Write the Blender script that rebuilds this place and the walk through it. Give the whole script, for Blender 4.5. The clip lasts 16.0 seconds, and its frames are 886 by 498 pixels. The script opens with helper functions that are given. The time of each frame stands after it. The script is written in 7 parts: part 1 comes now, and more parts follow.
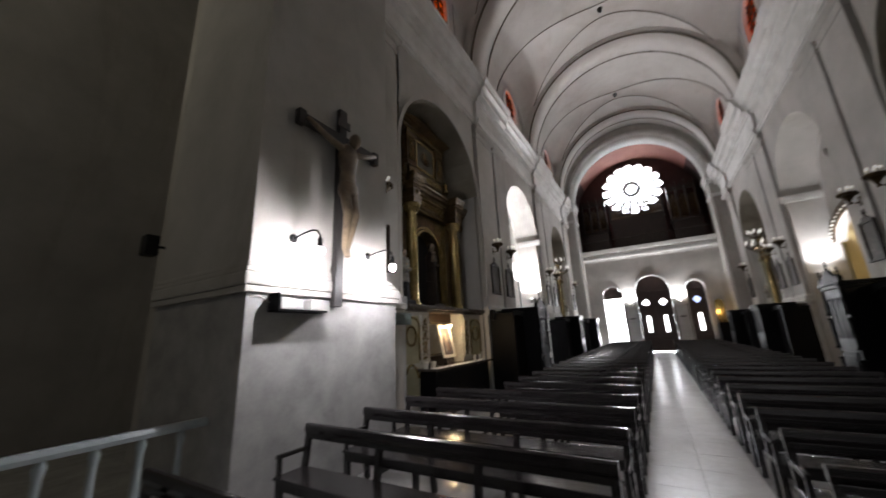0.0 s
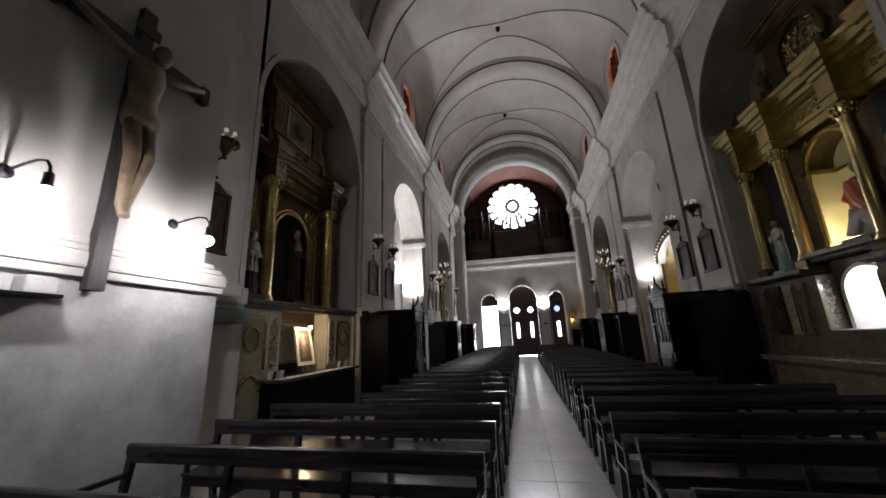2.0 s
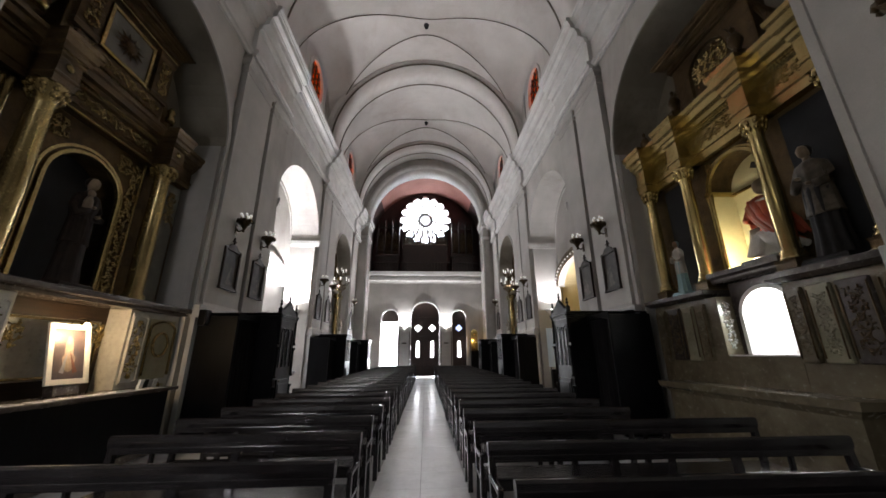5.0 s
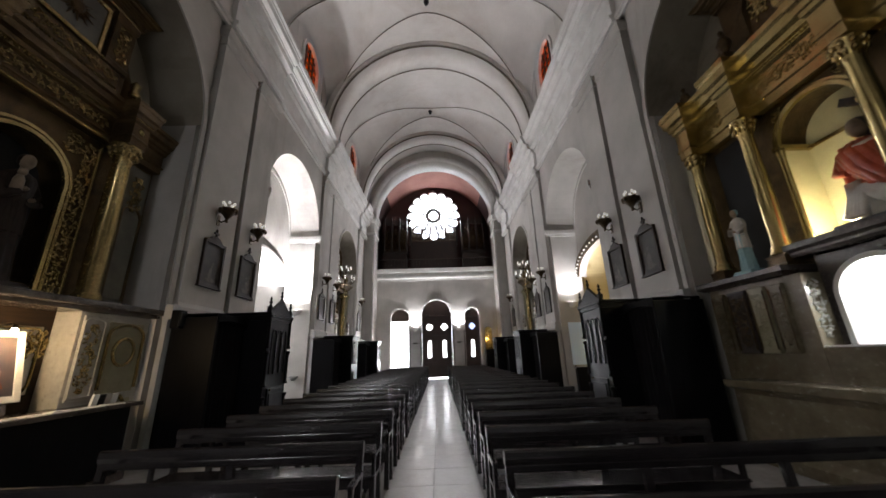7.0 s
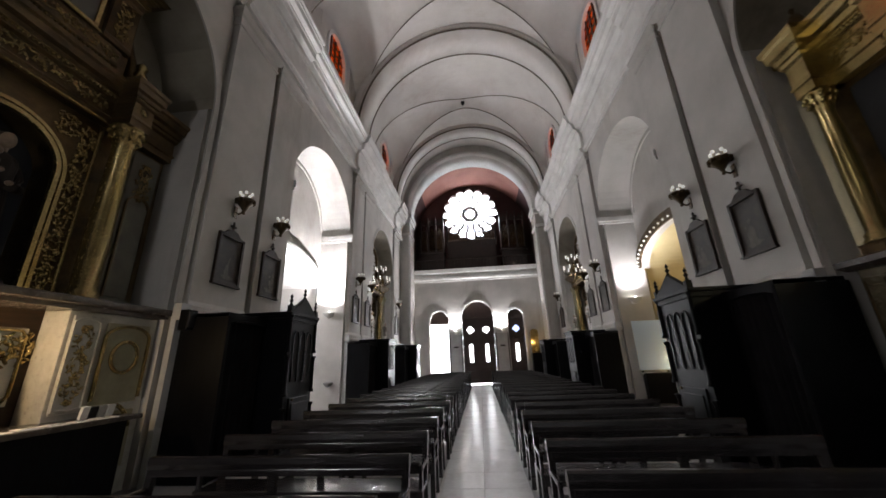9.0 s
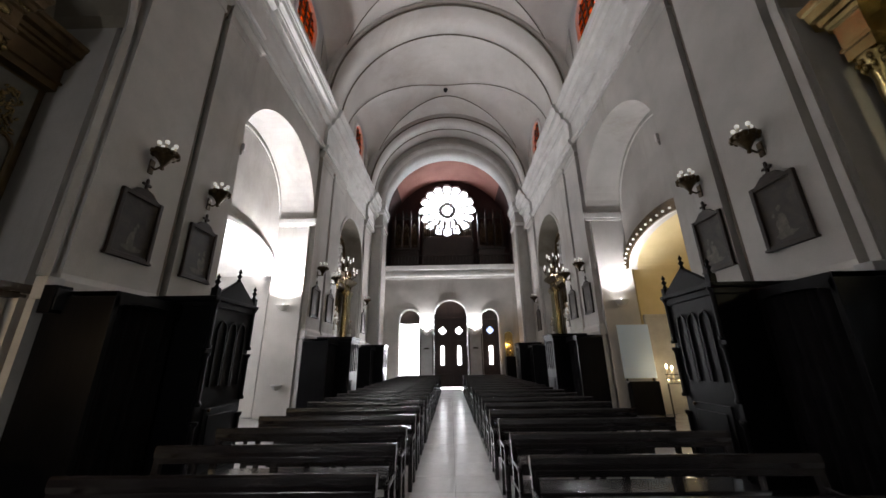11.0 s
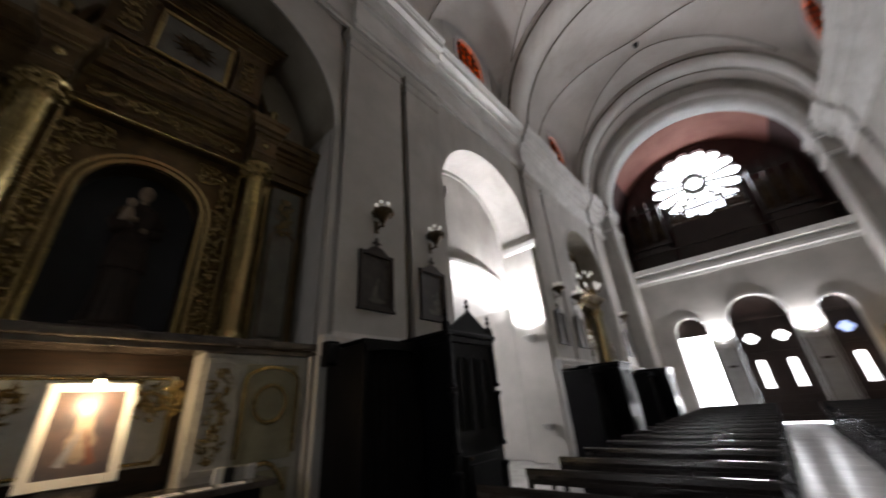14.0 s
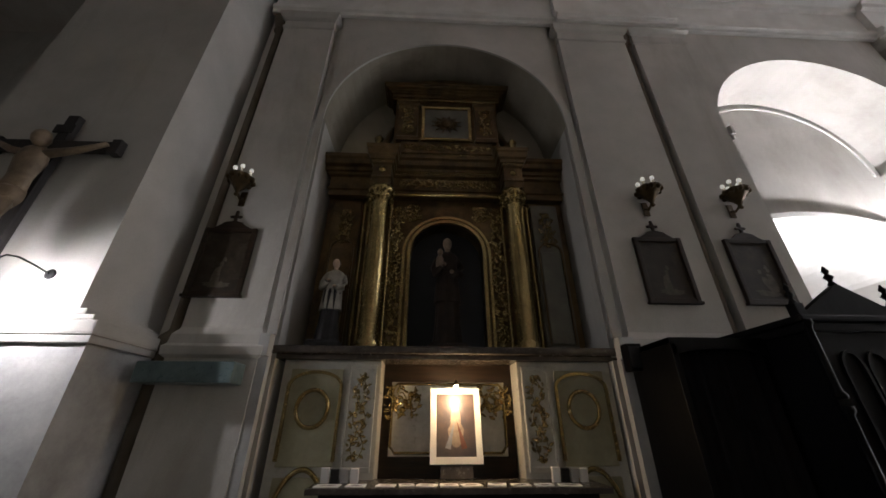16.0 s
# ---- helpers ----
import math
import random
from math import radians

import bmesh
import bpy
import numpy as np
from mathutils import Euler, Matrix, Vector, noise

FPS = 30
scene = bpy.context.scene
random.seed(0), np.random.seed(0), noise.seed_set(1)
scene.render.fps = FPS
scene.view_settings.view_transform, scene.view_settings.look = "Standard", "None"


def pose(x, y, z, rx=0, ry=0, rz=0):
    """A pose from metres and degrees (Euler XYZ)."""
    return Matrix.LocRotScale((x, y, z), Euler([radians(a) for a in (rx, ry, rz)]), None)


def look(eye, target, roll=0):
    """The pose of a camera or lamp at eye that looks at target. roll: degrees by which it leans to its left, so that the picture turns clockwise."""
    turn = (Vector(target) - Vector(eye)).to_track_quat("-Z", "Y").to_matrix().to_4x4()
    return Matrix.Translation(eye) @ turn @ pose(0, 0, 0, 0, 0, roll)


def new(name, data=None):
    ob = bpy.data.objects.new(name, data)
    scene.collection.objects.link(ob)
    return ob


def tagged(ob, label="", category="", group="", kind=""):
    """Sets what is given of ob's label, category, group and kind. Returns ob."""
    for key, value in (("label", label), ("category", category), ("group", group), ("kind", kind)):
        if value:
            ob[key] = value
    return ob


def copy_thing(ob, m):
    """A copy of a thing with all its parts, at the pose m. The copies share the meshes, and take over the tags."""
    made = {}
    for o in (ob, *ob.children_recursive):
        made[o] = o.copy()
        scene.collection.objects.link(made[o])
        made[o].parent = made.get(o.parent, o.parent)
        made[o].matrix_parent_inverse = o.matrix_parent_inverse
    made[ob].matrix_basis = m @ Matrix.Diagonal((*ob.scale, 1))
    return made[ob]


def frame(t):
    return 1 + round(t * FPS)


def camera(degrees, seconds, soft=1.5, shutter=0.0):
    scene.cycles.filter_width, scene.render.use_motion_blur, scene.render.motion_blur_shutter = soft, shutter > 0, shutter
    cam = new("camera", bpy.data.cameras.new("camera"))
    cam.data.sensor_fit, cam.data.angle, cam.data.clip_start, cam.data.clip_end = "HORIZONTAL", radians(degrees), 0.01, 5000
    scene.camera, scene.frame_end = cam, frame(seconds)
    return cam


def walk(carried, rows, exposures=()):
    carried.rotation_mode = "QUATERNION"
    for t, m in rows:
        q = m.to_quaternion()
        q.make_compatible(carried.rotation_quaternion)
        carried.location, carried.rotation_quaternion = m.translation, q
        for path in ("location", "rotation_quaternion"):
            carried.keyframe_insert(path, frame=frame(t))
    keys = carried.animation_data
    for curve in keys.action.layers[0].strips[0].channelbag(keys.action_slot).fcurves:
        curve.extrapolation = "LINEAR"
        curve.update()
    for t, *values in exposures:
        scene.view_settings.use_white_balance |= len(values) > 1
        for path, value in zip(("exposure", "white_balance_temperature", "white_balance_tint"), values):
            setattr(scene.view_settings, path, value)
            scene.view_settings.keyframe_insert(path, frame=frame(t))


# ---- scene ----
cam = camera(104.0, 16.0, 1.6, 0.5)
PATH = [
    (0, (-0.01, 0.82, 1.839), (-0.991, 2.494, 2.325), -2.6),
    (0.5, (0.027, 1.065, 1.801), (-0.725, 2.836, 2.345), -1.9),
    (0.8, (-0.005, 1.295, 1.824), (-0.686, 3.11, 2.315), -1.8),
    (1, (-0.005, 1.359, 1.799), (-0.625, 3.193, 2.303), -2.0),
    (1.5, (0.01, 1.598, 1.798), (-0.446, 3.467, 2.343), -2.1),
    (2, (-0.028, 1.91, 1.764), (-0.434, 3.806, 2.254), -2.4),
    (2.5, (-0.092, 2.274, 1.787), (-0.503, 4.171, 2.269), -0.9),
    (3, (-0.117, 2.597, 1.804), (-0.365, 4.515, 2.314), -0.2),
    (3.5, (0.027, 2.926, 1.704), (0.095, 4.865, 2.193), -1.5),
    (4, (0.109, 3.265, 1.694), (0.212, 5.18, 2.263), -0.5),
    (6.3, (0.379, 4.584, 1.585), (0.449, 6.493, 2.178), -0.6),
    (6.5, (0.352, 4.73, 1.6), (0.421, 6.626, 2.23), -1.0),
    (7, (0.316, 5.063, 1.659), (0.354, 6.977, 2.239), -1.9),
    (7.5, (0.318, 5.445, 1.643), (0.233, 7.352, 2.241), -1.8),
    (8, (0.301, 5.742, 1.628), (0.241, 7.647, 2.235), -0.7),
    (8.5, (0.227, 6.042, 1.658), (0.191, 7.951, 2.254), -1.3),
    (9, (0.262, 6.358, 1.654), (0.084, 8.255, 2.264), -2.1),
    (9.5, (0.238, 6.689, 1.647), (0.01, 8.578, 2.264), -0.6),
    (10, (0.146, 7.018, 1.67), (0.049, 8.912, 2.304), -0.8),
    (10.2, (0.198, 7.196, 1.687), (0.165, 9.106, 2.279), -0.7),
    (12.5, (0.087, 8.489, 1.653), (0.021, 10.363, 2.349), -1.8),
    (13, (0.104, 8.808, 1.693), (-0.256, 10.635, 2.422), -1.8),
    (13.5, (-0.041, 8.991, 1.702), (-0.774, 10.669, 2.507), -2.4),
    (14, (-0.145, 9.138, 1.659), (-1.32, 10.527, 2.489), -4.4),
    (14.5, (-0.185, 9.196, 1.686), (-1.744, 10.077, 2.577), -2.5),
    (15, (-0.174, 9.202, 1.692), (-1.907, 9.597, 2.61), -1.1),
    (15.5, (-0.162, 9.214, 1.699), (-1.937, 9.362, 2.608), 0.5),
    (16, (-0.158, 9.22, 1.696), (-1.944, 9.295, 2.595), 0.1),
]
# the clip's camera dims its picture while the bright pier is in view
EXPOSURES = [(0.0, 0.2), (1.0, 0.04), (2.0, -0.3), (2.5, -0.3), (3.0, -0.12), (4.0, 0.3), (7.5, 0.3), (12.5, 0.12), (13.5, 0.04), (14.5, -0.1), (15.3, 0.02), (16.0, 0.08)]
walk(cam, [(t, look(eye, target, roll)) for t, eye, target, roll in PATH], EXPOSURES)


# ---- light ----
EXPO = 0.0
world = bpy.data.worlds.new("sky")
scene.world = world
world.use_nodes = True
wn, wl = world.node_tree.nodes, world.node_tree.links
sky = wn.new("ShaderNodeTexSky")
sky.sky_type, sky.sun_disc = 'NISHITA', False
sky.sun_elevation, sky.sun_rotation = radians(48), radians(200)
wn["Background"].inputs[1].default_value = 0.12
wl.new(sky.outputs[0], wn["Background"].inputs[0])
scene.view_settings.exposure = EXPO


def lamp(name, kind, m, watts, colour=(1, 1, 1), size=0.1, size_y=None, spot=None, blend=0.6):
    data = bpy.data.lights.new(name, kind)
    data.energy, data.color = watts, colour
    if kind == 'AREA':
        data.size = size
        if spot:
            data.spread = radians(spot)
        if size_y:
            data.shape, data.size_y = 'RECTANGLE', size_y
    else:
        data.shadow_soft_size = size
    if kind == 'SPOT':
        data.spot_size, data.spot_blend = radians(spot), blend
    ob = new(name, data)
    ob.matrix_world = m
    return ob


XC, HW = 0.2, 5.1
COOL, WARM, DAY = (0.97, 0.95, 0.98), (1.0, 0.62, 0.25), (0.98, 0.96, 0.99)
# daylight through the rose window, the open side door and a transept window out of view
lamp("rose_daylight", 'AREA', look((0.1, 35.3, 14.3), (0.1, 14.0, 0.0)), 130, DAY, 4.0, None, 76)
lamp("door_daylight", 'AREA', look((-2.55, 32.2, 2.4), (-1.5, 20, 1.0)), 420, DAY, 1.2, 3.4)
# added fill lamp behind the walker, where no opening is built
lamp("crossing_fill", 'AREA', look((4.5, -10.5, 4.0), (-2.5, 12.0, 1.5)), 20, DAY, 5.0, 4.0)
lamp("transept_daylight", 'AREA', look((-10.7, -3.0, 10.5), (-7.0, 4.5, 10.0)), 115, (1.0, 0.93, 0.74), 2.0, 3.0)
# lamps of the church
for s in (-1, 1):
    lamp("jamb_uplight_lamp", 'SPOT', look((XC + s * (HW + 0.62), 19.2, 3.62), (XC + s * (HW + 0.5), 18.2, 9.0)), 2400 if s < 0 else 420, COOL, 0.08, None, 150, 1.0)
    lamp("gallery_uplight_lamp", 'SPOT', look((XC + s * 1.6, 31.1, 3.62), (XC + s * 1.6, 30.9, 9.0)), 560, COOL, 0.06, None, 150, 0.5)
for y in (3.6, 5.0):
    lamp("crucifix_lamp", 'POINT', pose(-3.39, y, 2.825), 74, COOL, 0.02)
lamp("print_lamp", 'POINT', pose(-5.02, 9.6, 2.02), 34, (1.0, 0.70, 0.38), 0.03)
lamp("niche_lamp", 'POINT', pose(5.92, 9.5, 3.25), 40, (1.0, 0.88, 0.54), 0.05)
lamp("tabernacle_lamp", 'POINT', pose(6.1, 9.2, 2.5), 48, (0.93, 0.98, 1.0), 0.05)
lamp("chapel_left_daylight", 'AREA', look((-9.6, 17.3, 3.6), (-5.0, 18.6, 3.4)), 380, DAY, 2.6, 2.2)
lamp("chapel_right_lamp", 'POINT', pose(8.3, 17.6, 4.5), 30, (1.0, 0.8, 0.5), 0.12)


# ---- materials ----
def material(name):
    m = bpy.data.materials.new(name)
    m.use_nodes = True
    nt = m.node_tree
    return m, nt, nt.nodes["Principled BSDF"]


def node(nt, kind, **values):
    n = nt.nodes.new(kind)
    for key, v in values.items():
        n.inputs[key].default_value = v
    return n


def ramp(nt, fac, stops):
    r = nt.nodes.new("ShaderNodeValToRGB")
    while len(r.color_ramp.elements) < len(stops):
        r.color_ramp.elements.new(0.5)
    for e, (p, c) in zip(r.color_ramp.elements, stops):
        e.position, e.color = p, (*c, 1)
    nt.links.new(fac, r.inputs[0])
    return r.outputs[0]


def mixed(nt, fac, a, b, mode='MIX'):
    n = nt.nodes.new("ShaderNodeMix")
    n.data_type, n.blend_type = 'RGBA', mode
    if isinstance(fac, float):
        n.inputs[0].default_value = fac
    else:
        nt.links.new(fac, n.inputs[0])
    for sock, v in ((n.inputs[6], a), (n.inputs[7], b)):
        if isinstance(v, tuple):
            sock.default_value = (*v, 1)
        else:
            nt.links.new(v, sock)
    return n.outputs[2]


def surface(name, a, b, rough=0.8, metal=0.0, fine=40.0, coarse=1.3, bump=0.15, stain=None, stain_amount=0.5, rough_var=0.1, spec=0.5, coat=0.0, per_object=0.0, streak=1.0):
    """Two-scale variation of a base colour between a and b, with stains, fine relief and uneven gloss."""
    m, nt, p = material(name)
    L = nt.links.new
    co = nt.nodes.new("ShaderNodeTexCoord").outputs["Object"]
    if per_object:
        geo = nt.nodes.new("ShaderNodeNewGeometry")
        co = geo.outputs["Position"]
    n1 = node(nt, "ShaderNodeTexNoise", Scale=coarse, Detail=6.0, Roughness=0.6)
    n2 = node(nt, "ShaderNodeTexNoise", Scale=fine, Detail=5.0, Roughness=0.65)
    L(co, n1.inputs["Vector"]), L(co, n2.inputs["Vector"])
    base = ramp(nt, n1.outputs[0], [(0.3, a), (0.7, b)])
    grain = ramp(nt, n2.outputs[0], [(0.25, (0.78, 0.78, 0.78)), (0.75, (1.0, 1.0, 1.0))])
    col = mixed(nt, 0.6, base, grain, 'MULTIPLY')
    if stain:
        n3 = node(nt, "ShaderNodeTexNoise", Scale=coarse * 0.55, Detail=9.0, Roughness=0.72, Distortion=0.6)
        mp3 = nt.nodes.new("ShaderNodeMapping")
        mp3.inputs["Scale"].default_value = (1, 1, streak)
        L(co, mp3.inputs[0]), L(mp3.outputs[0], n3.inputs["Vector"])
        f = nt.nodes.new("ShaderNodeMapRange")
        f.inputs[1].default_value, f.inputs[2].default_value = 0.52, 0.74
        f.inputs[4].default_value = stain_amount
        L(n3.outputs[0], f.inputs[0])
        col = mixed(nt, f.outputs[0], col, stain)
    if per_object:
        info = nt.nodes.new("ShaderNodeObjectInfo")
        v = ramp(nt, info.outputs["Random"], [(0.0, (1 - per_object,) * 3), (1.0, (1.0, 1.0, 1.0))])
        col = mixed(nt, 1.0, col, v, 'MULTIPLY')
    L(col, p.inputs["Base Color"])
    mr = nt.nodes.new("ShaderNodeMapRange")
    mr.inputs[3].default_value, mr.inputs[4].default_value = max(0.02, rough - rough_var), min(1, rough + rough_var)
    L(n2.outputs[0], mr.inputs[0]), L(mr.outputs[0], p.inputs["Roughness"])
    p.inputs["Metallic"].default_value = metal
    p.inputs["Specular IOR Level"].default_value = spec
    p.inputs["Coat Weight"].default_value = coat
    p.inputs["Coat Roughness"].default_value = 0.12
    bp = node(nt, "ShaderNodeBump", Strength=bump, Distance=0.02)
    L(n2.outputs[0], bp.inputs["Height"]), L(bp.outputs[0], p.inputs["Normal"])
    return m


def wood(name, a, b, rough=0.35, along='X', bump=0.12, coat=0.2, spec=0.5):
    m, nt, p = material(name)
    L = nt.links.new
    co = nt.nodes.new("ShaderNodeTexCoord").outputs["Object"]
    mp = nt.nodes.new("ShaderNodeMapping")
    mp.inputs["Scale"].default_value = {'X': (1.2, 14, 14), 'Y': (14, 1.2, 14), 'Z': (14, 14, 1.2)}[along]
    L(co, mp.inputs[0])
    n1 = node(nt, "ShaderNodeTexNoise", Scale=1.6, Detail=8.0, Roughness=0.65, Distortion=0.8)
    n2 = node(nt, "ShaderNodeTexNoise", Scale=2.2, Detail=5.0)
    L(mp.outputs[0], n1.inputs["Vector"]), L(co, n2.inputs["Vector"])
    col = ramp(nt, n1.outputs[0], [(0.3, a), (0.72, b)])
    wear = ramp(nt, n2.outputs[0], [(0.3, (0.65, 0.65, 0.65)), (0.7, (1.0, 1.0, 1.0))])
    L(mixed(nt, 1.0, col, wear, 'MULTIPLY'), p.inputs["Base Color"])
    mr = nt.nodes.new("ShaderNodeMapRange")
    mr.inputs[3].default_value, mr.inputs[4].default_value = rough - 0.1, rough + 0.15
    L(n2.outputs[0], mr.inputs[0]), L(mr.outputs[0], p.inputs["Roughness"])
    p.inputs["Coat Weight"].default_value, p.inputs["Coat Roughness"].default_value = coat, 0.2
    p.inputs["Specular IOR Level"].default_value = spec
    bp = node(nt, "ShaderNodeBump", Strength=bump, Distance=0.01)
    L(n1.outputs[0], bp.inputs["Height"]), L(bp.outputs[0], p.inputs["Normal"])
    return m


def glowing(name, colour, strength):
    m, nt, p = material(name)
    p.inputs["Base Color"].default_value = (*colour, 1)
    p.inputs["Emission Color"].default_value = (*colour, 1)
    p.inputs["Emission Strength"].default_value = strength
    return m


def tinted_glass(name, colour, variation=None):
    m, nt, p = material(name)
    t = nt.nodes.new("ShaderNodeBsdfTransparent")
    g = node(nt, "ShaderNodeBsdfGlossy", Roughness=0.08)
    mx = nt.nodes.new("ShaderNodeMixShader")
    mx.inputs[0].default_value = 0.06
    if variation:
        co = nt.nodes.new("ShaderNodeTexCoord").outputs["Object"]
        v = node(nt, "ShaderNodeTexVoronoi", Scale=5.0)
        nt.links.new(co, v.inputs["Vector"])
        nt.links.new(ramp(nt, v.outputs["Color"], [(0.2, colour), (0.8, variation)]), t.inputs[0])
    else:
        t.inputs[0].default_value = (*colour, 1)
    nt.links.new(t.outputs[0], mx.inputs[1]), nt.links.new(g.outputs[0], mx.inputs[2])
    nt.links.new(mx.outputs[0], nt.nodes["Material Output"].inputs[0])
    return m


PLASTER = surface("wall_plaster", (0.40, 0.383, 0.358), (0.54, 0.52, 0.49), 0.85, fine=60, coarse=0.7, bump=0.2, stain=(0.235, 0.20, 0.155), stain_amount=0.7, streak=0.22)
# browner, darker plaster: the dimness inside the niches is put into its colour
SHADEDPLASTER = surface("niche_shaded_plaster", (0.22, 0.195, 0.155), (0.33, 0.30, 0.245), 0.9, fine=50, coarse=0.9, bump=0.2, stain=(0.12, 0.095, 0.065), stain_amount=0.7)
VAULT = surface("vault_plaster", (0.49, 0.468, 0.442), (0.62, 0.595, 0.565), 0.9, fine=30, coarse=0.5, bump=0.1, stain=(0.37, 0.315, 0.27), stain_amount=0.7)
TRIM = surface("moulding_plaster", (0.56, 0.55, 0.53), (0.72, 0.71, 0.69), 0.75, fine=70, coarse=1.5, bump=0.1, stain=(0.38, 0.35, 0.31), stain_amount=0.4)
DADO = surface("dado_stone", (0.33, 0.33, 0.33), (0.50, 0.50, 0.50), 0.6, fine=80, coarse=1.6, bump=0.2, stain=(0.2, 0.2, 0.2), stain_amount=0.5)
PIERFOOT = surface("mottled_grey_pier_foot", (0.27, 0.265, 0.26), (0.47, 0.46, 0.455), 0.6, fine=26, coarse=2.2, bump=0.15, stain=(0.46, 0.455, 0.45), stain_amount=0.7, rough_var=0.15)
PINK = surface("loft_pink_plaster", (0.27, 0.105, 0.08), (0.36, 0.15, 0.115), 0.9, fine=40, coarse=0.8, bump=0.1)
LOFT = surface("loft_dark_plaster_and_shade", (0.045, 0.018, 0.016), (0.08, 0.034, 0.03), 0.9, fine=40, coarse=0.8, bump=0.1)
FLOOR = surface("floor_marble", (0.40, 0.39, 0.39), (0.56, 0.55, 0.54), 0.12, fine=18, coarse=2.5, bump=0.012, stain=(0.28, 0.27, 0.26), stain_amount=0.5, rough_var=0.05, spec=0.8)
TILE = surface("aisle_marble", (0.78, 0.765, 0.76), (0.90, 0.885, 0.88), 0.22, fine=14, coarse=1.8, bump=0.02, stain=(0.5, 0.47, 0.46), stain_amount=0.6, rough_var=0.06, per_object=0.09, spec=0.8)
PEW = wood("pew_wood", (0.012, 0.0105, 0.0115), (0.032, 0.027, 0.029), 0.18, 'X', 0.05, 0.0, 0.7)
BLACKWOOD = wood("confessional_wood", (0.0022, 0.0022, 0.0028), (0.006, 0.006, 0.0075), 0.4, 'Z', 0.15, 0.0, 0.1)
DOORWOOD = wood("door_wood", (0.018, 0.009, 0.007), (0.05, 0.024, 0.017), 0.45, 'Z', 0.2, 0.1)
CROSSWOOD = wood("cross_wood", (0.012, 0.011, 0.012), (0.04, 0.034, 0.032), 0.5, 'Z', 0.3, 0.0)
FRAMEWOOD = wood("picture_frame_wood", (0.010, 0.006, 0.004), (0.038, 0.022, 0.012), 0.5, 'X', 0.2, 0.0, 0.22)
GILT = surface("gilt", (0.40, 0.31, 0.13), (0.66, 0.53, 0.25), 0.22, 0.94, fine=38, coarse=2.0, bump=0.05, stain=(0.16, 0.10, 0.035), stain_amount=0.4, rough_var=0.07)
GILTOLD = surface("dull_old_gilt", (0.27, 0.205, 0.085), (0.50, 0.38, 0.17), 0.25, 0.9, fine=30, coarse=3.5, bump=0.12, stain=(0.09, 0.055, 0.02), stain_amount=0.5, rough_var=0.1)
GILTDARK = surface("aged_gilt_wood", (0.048, 0.031, 0.015), (0.17, 0.112, 0.048), 0.33, 0.65, fine=42, coarse=3.4, bump=0.6, stain=(0.05, 0.035, 0.02), stain_amount=0.8)
ALTARMARBLE = surface("altar_marble", (0.36, 0.35, 0.32), (0.50, 0.49, 0.45), 0.3, fine=12, coarse=3.0, bump=0.05, stain=(0.24, 0.22, 0.15), stain_amount=0.6)
ALTAREAST = surface("brown_veined_marble", (0.12, 0.10, 0.065), (0.21, 0.18, 0.12), 0.25, fine=12, coarse=3.0, bump=0.05, stain=(0.06, 0.05, 0.035), stain_amount=0.6)
ALTARPANEL = surface("altar_panel_marble", (0.24, 0.225, 0.15), (0.34, 0.32, 0.22), 0.35, fine=14, coarse=4.0, bump=0.06, stain=(0.18, 0.15, 0.08), stain_amount=0.5)
DARKMARBLE = surface("dark_marble", (0.035, 0.028, 0.026), (0.09, 0.075, 0.065), 0.25, fine=20, coarse=5.0, bump=0.03)
GREYPANEL = surface("grey_green_painted_panel", (0.10, 0.10, 0.085), (0.17, 0.165, 0.14), 0.55, fine=30, coarse=3.0, bump=0.12, stain=(0.06, 0.05, 0.035), stain_amount=0.6)
# near-black for one niche lining and for flat panels coloured as niche shade
VOID = surface("niche_dark_lining_and_shade", (0.008, 0.009, 0.012), (0.018, 0.02, 0.026), 0.7, fine=30, coarse=2.0, bump=0.05)
NICHEYELLOW = surface("niche_yellow_paint", (0.60, 0.55, 0.34), (0.72, 0.67, 0.44), 0.6, fine=40, coarse=2.0, bump=0.05)
CHAPELYELLOW = surface("chapel_yellow_paint", (0.52, 0.42, 0.22), (0.62, 0.51, 0.29), 0.8, fine=50, coarse=1.0, bump=0.1)
NICHEWHITE = surface("tabernacle_white", (0.62, 0.60, 0.60), (0.76, 0.74, 0.73), 0.5, fine=50, coarse=2.0, bump=0.05)
IRON = surface("dark_iron", (0.02, 0.02, 0.022), (0.05, 0.05, 0.052), 0.5, 0.7, fine=90, coarse=6, bump=0.2)
BRASS = surface("aged_brass", (0.035, 0.024, 0.012), (0.10, 0.066, 0.03), 0.42, 0.85, fine=90, coarse=8, bump=0.3)
PAINTRAIL = surface("pale_blue_paint", (0.40, 0.47, 0.50), (0.52, 0.58, 0.61), 0.4, fine=90, coarse=4, bump=0.08)
PAPER = surface("white_paper", (0.72, 0.72, 0.72), (0.80, 0.80, 0.80), 0.8, fine=90, coarse=6, bump=0.03)
WHITEPAINT = surface("white_painted_wood", (0.68, 0.67, 0.64), (0.78, 0.77, 0.74), 0.5, fine=80, coarse=5, bump=0.06)
GREENMARBLE = surface("green_marble_shelf", (0.07, 0.11, 0.12), (0.14, 0.19, 0.20), 0.3, fine=24, coarse=5, bump=0.03)
CANVAS = surface("dark_oil_painting", (0.012, 0.008, 0.005), (0.042, 0.030, 0.018), 0.5, fine=16, coarse=4.5, bump=0.1, stain=(0.085, 0.068, 0.048), stain_amount=0.6, spec=0.25)
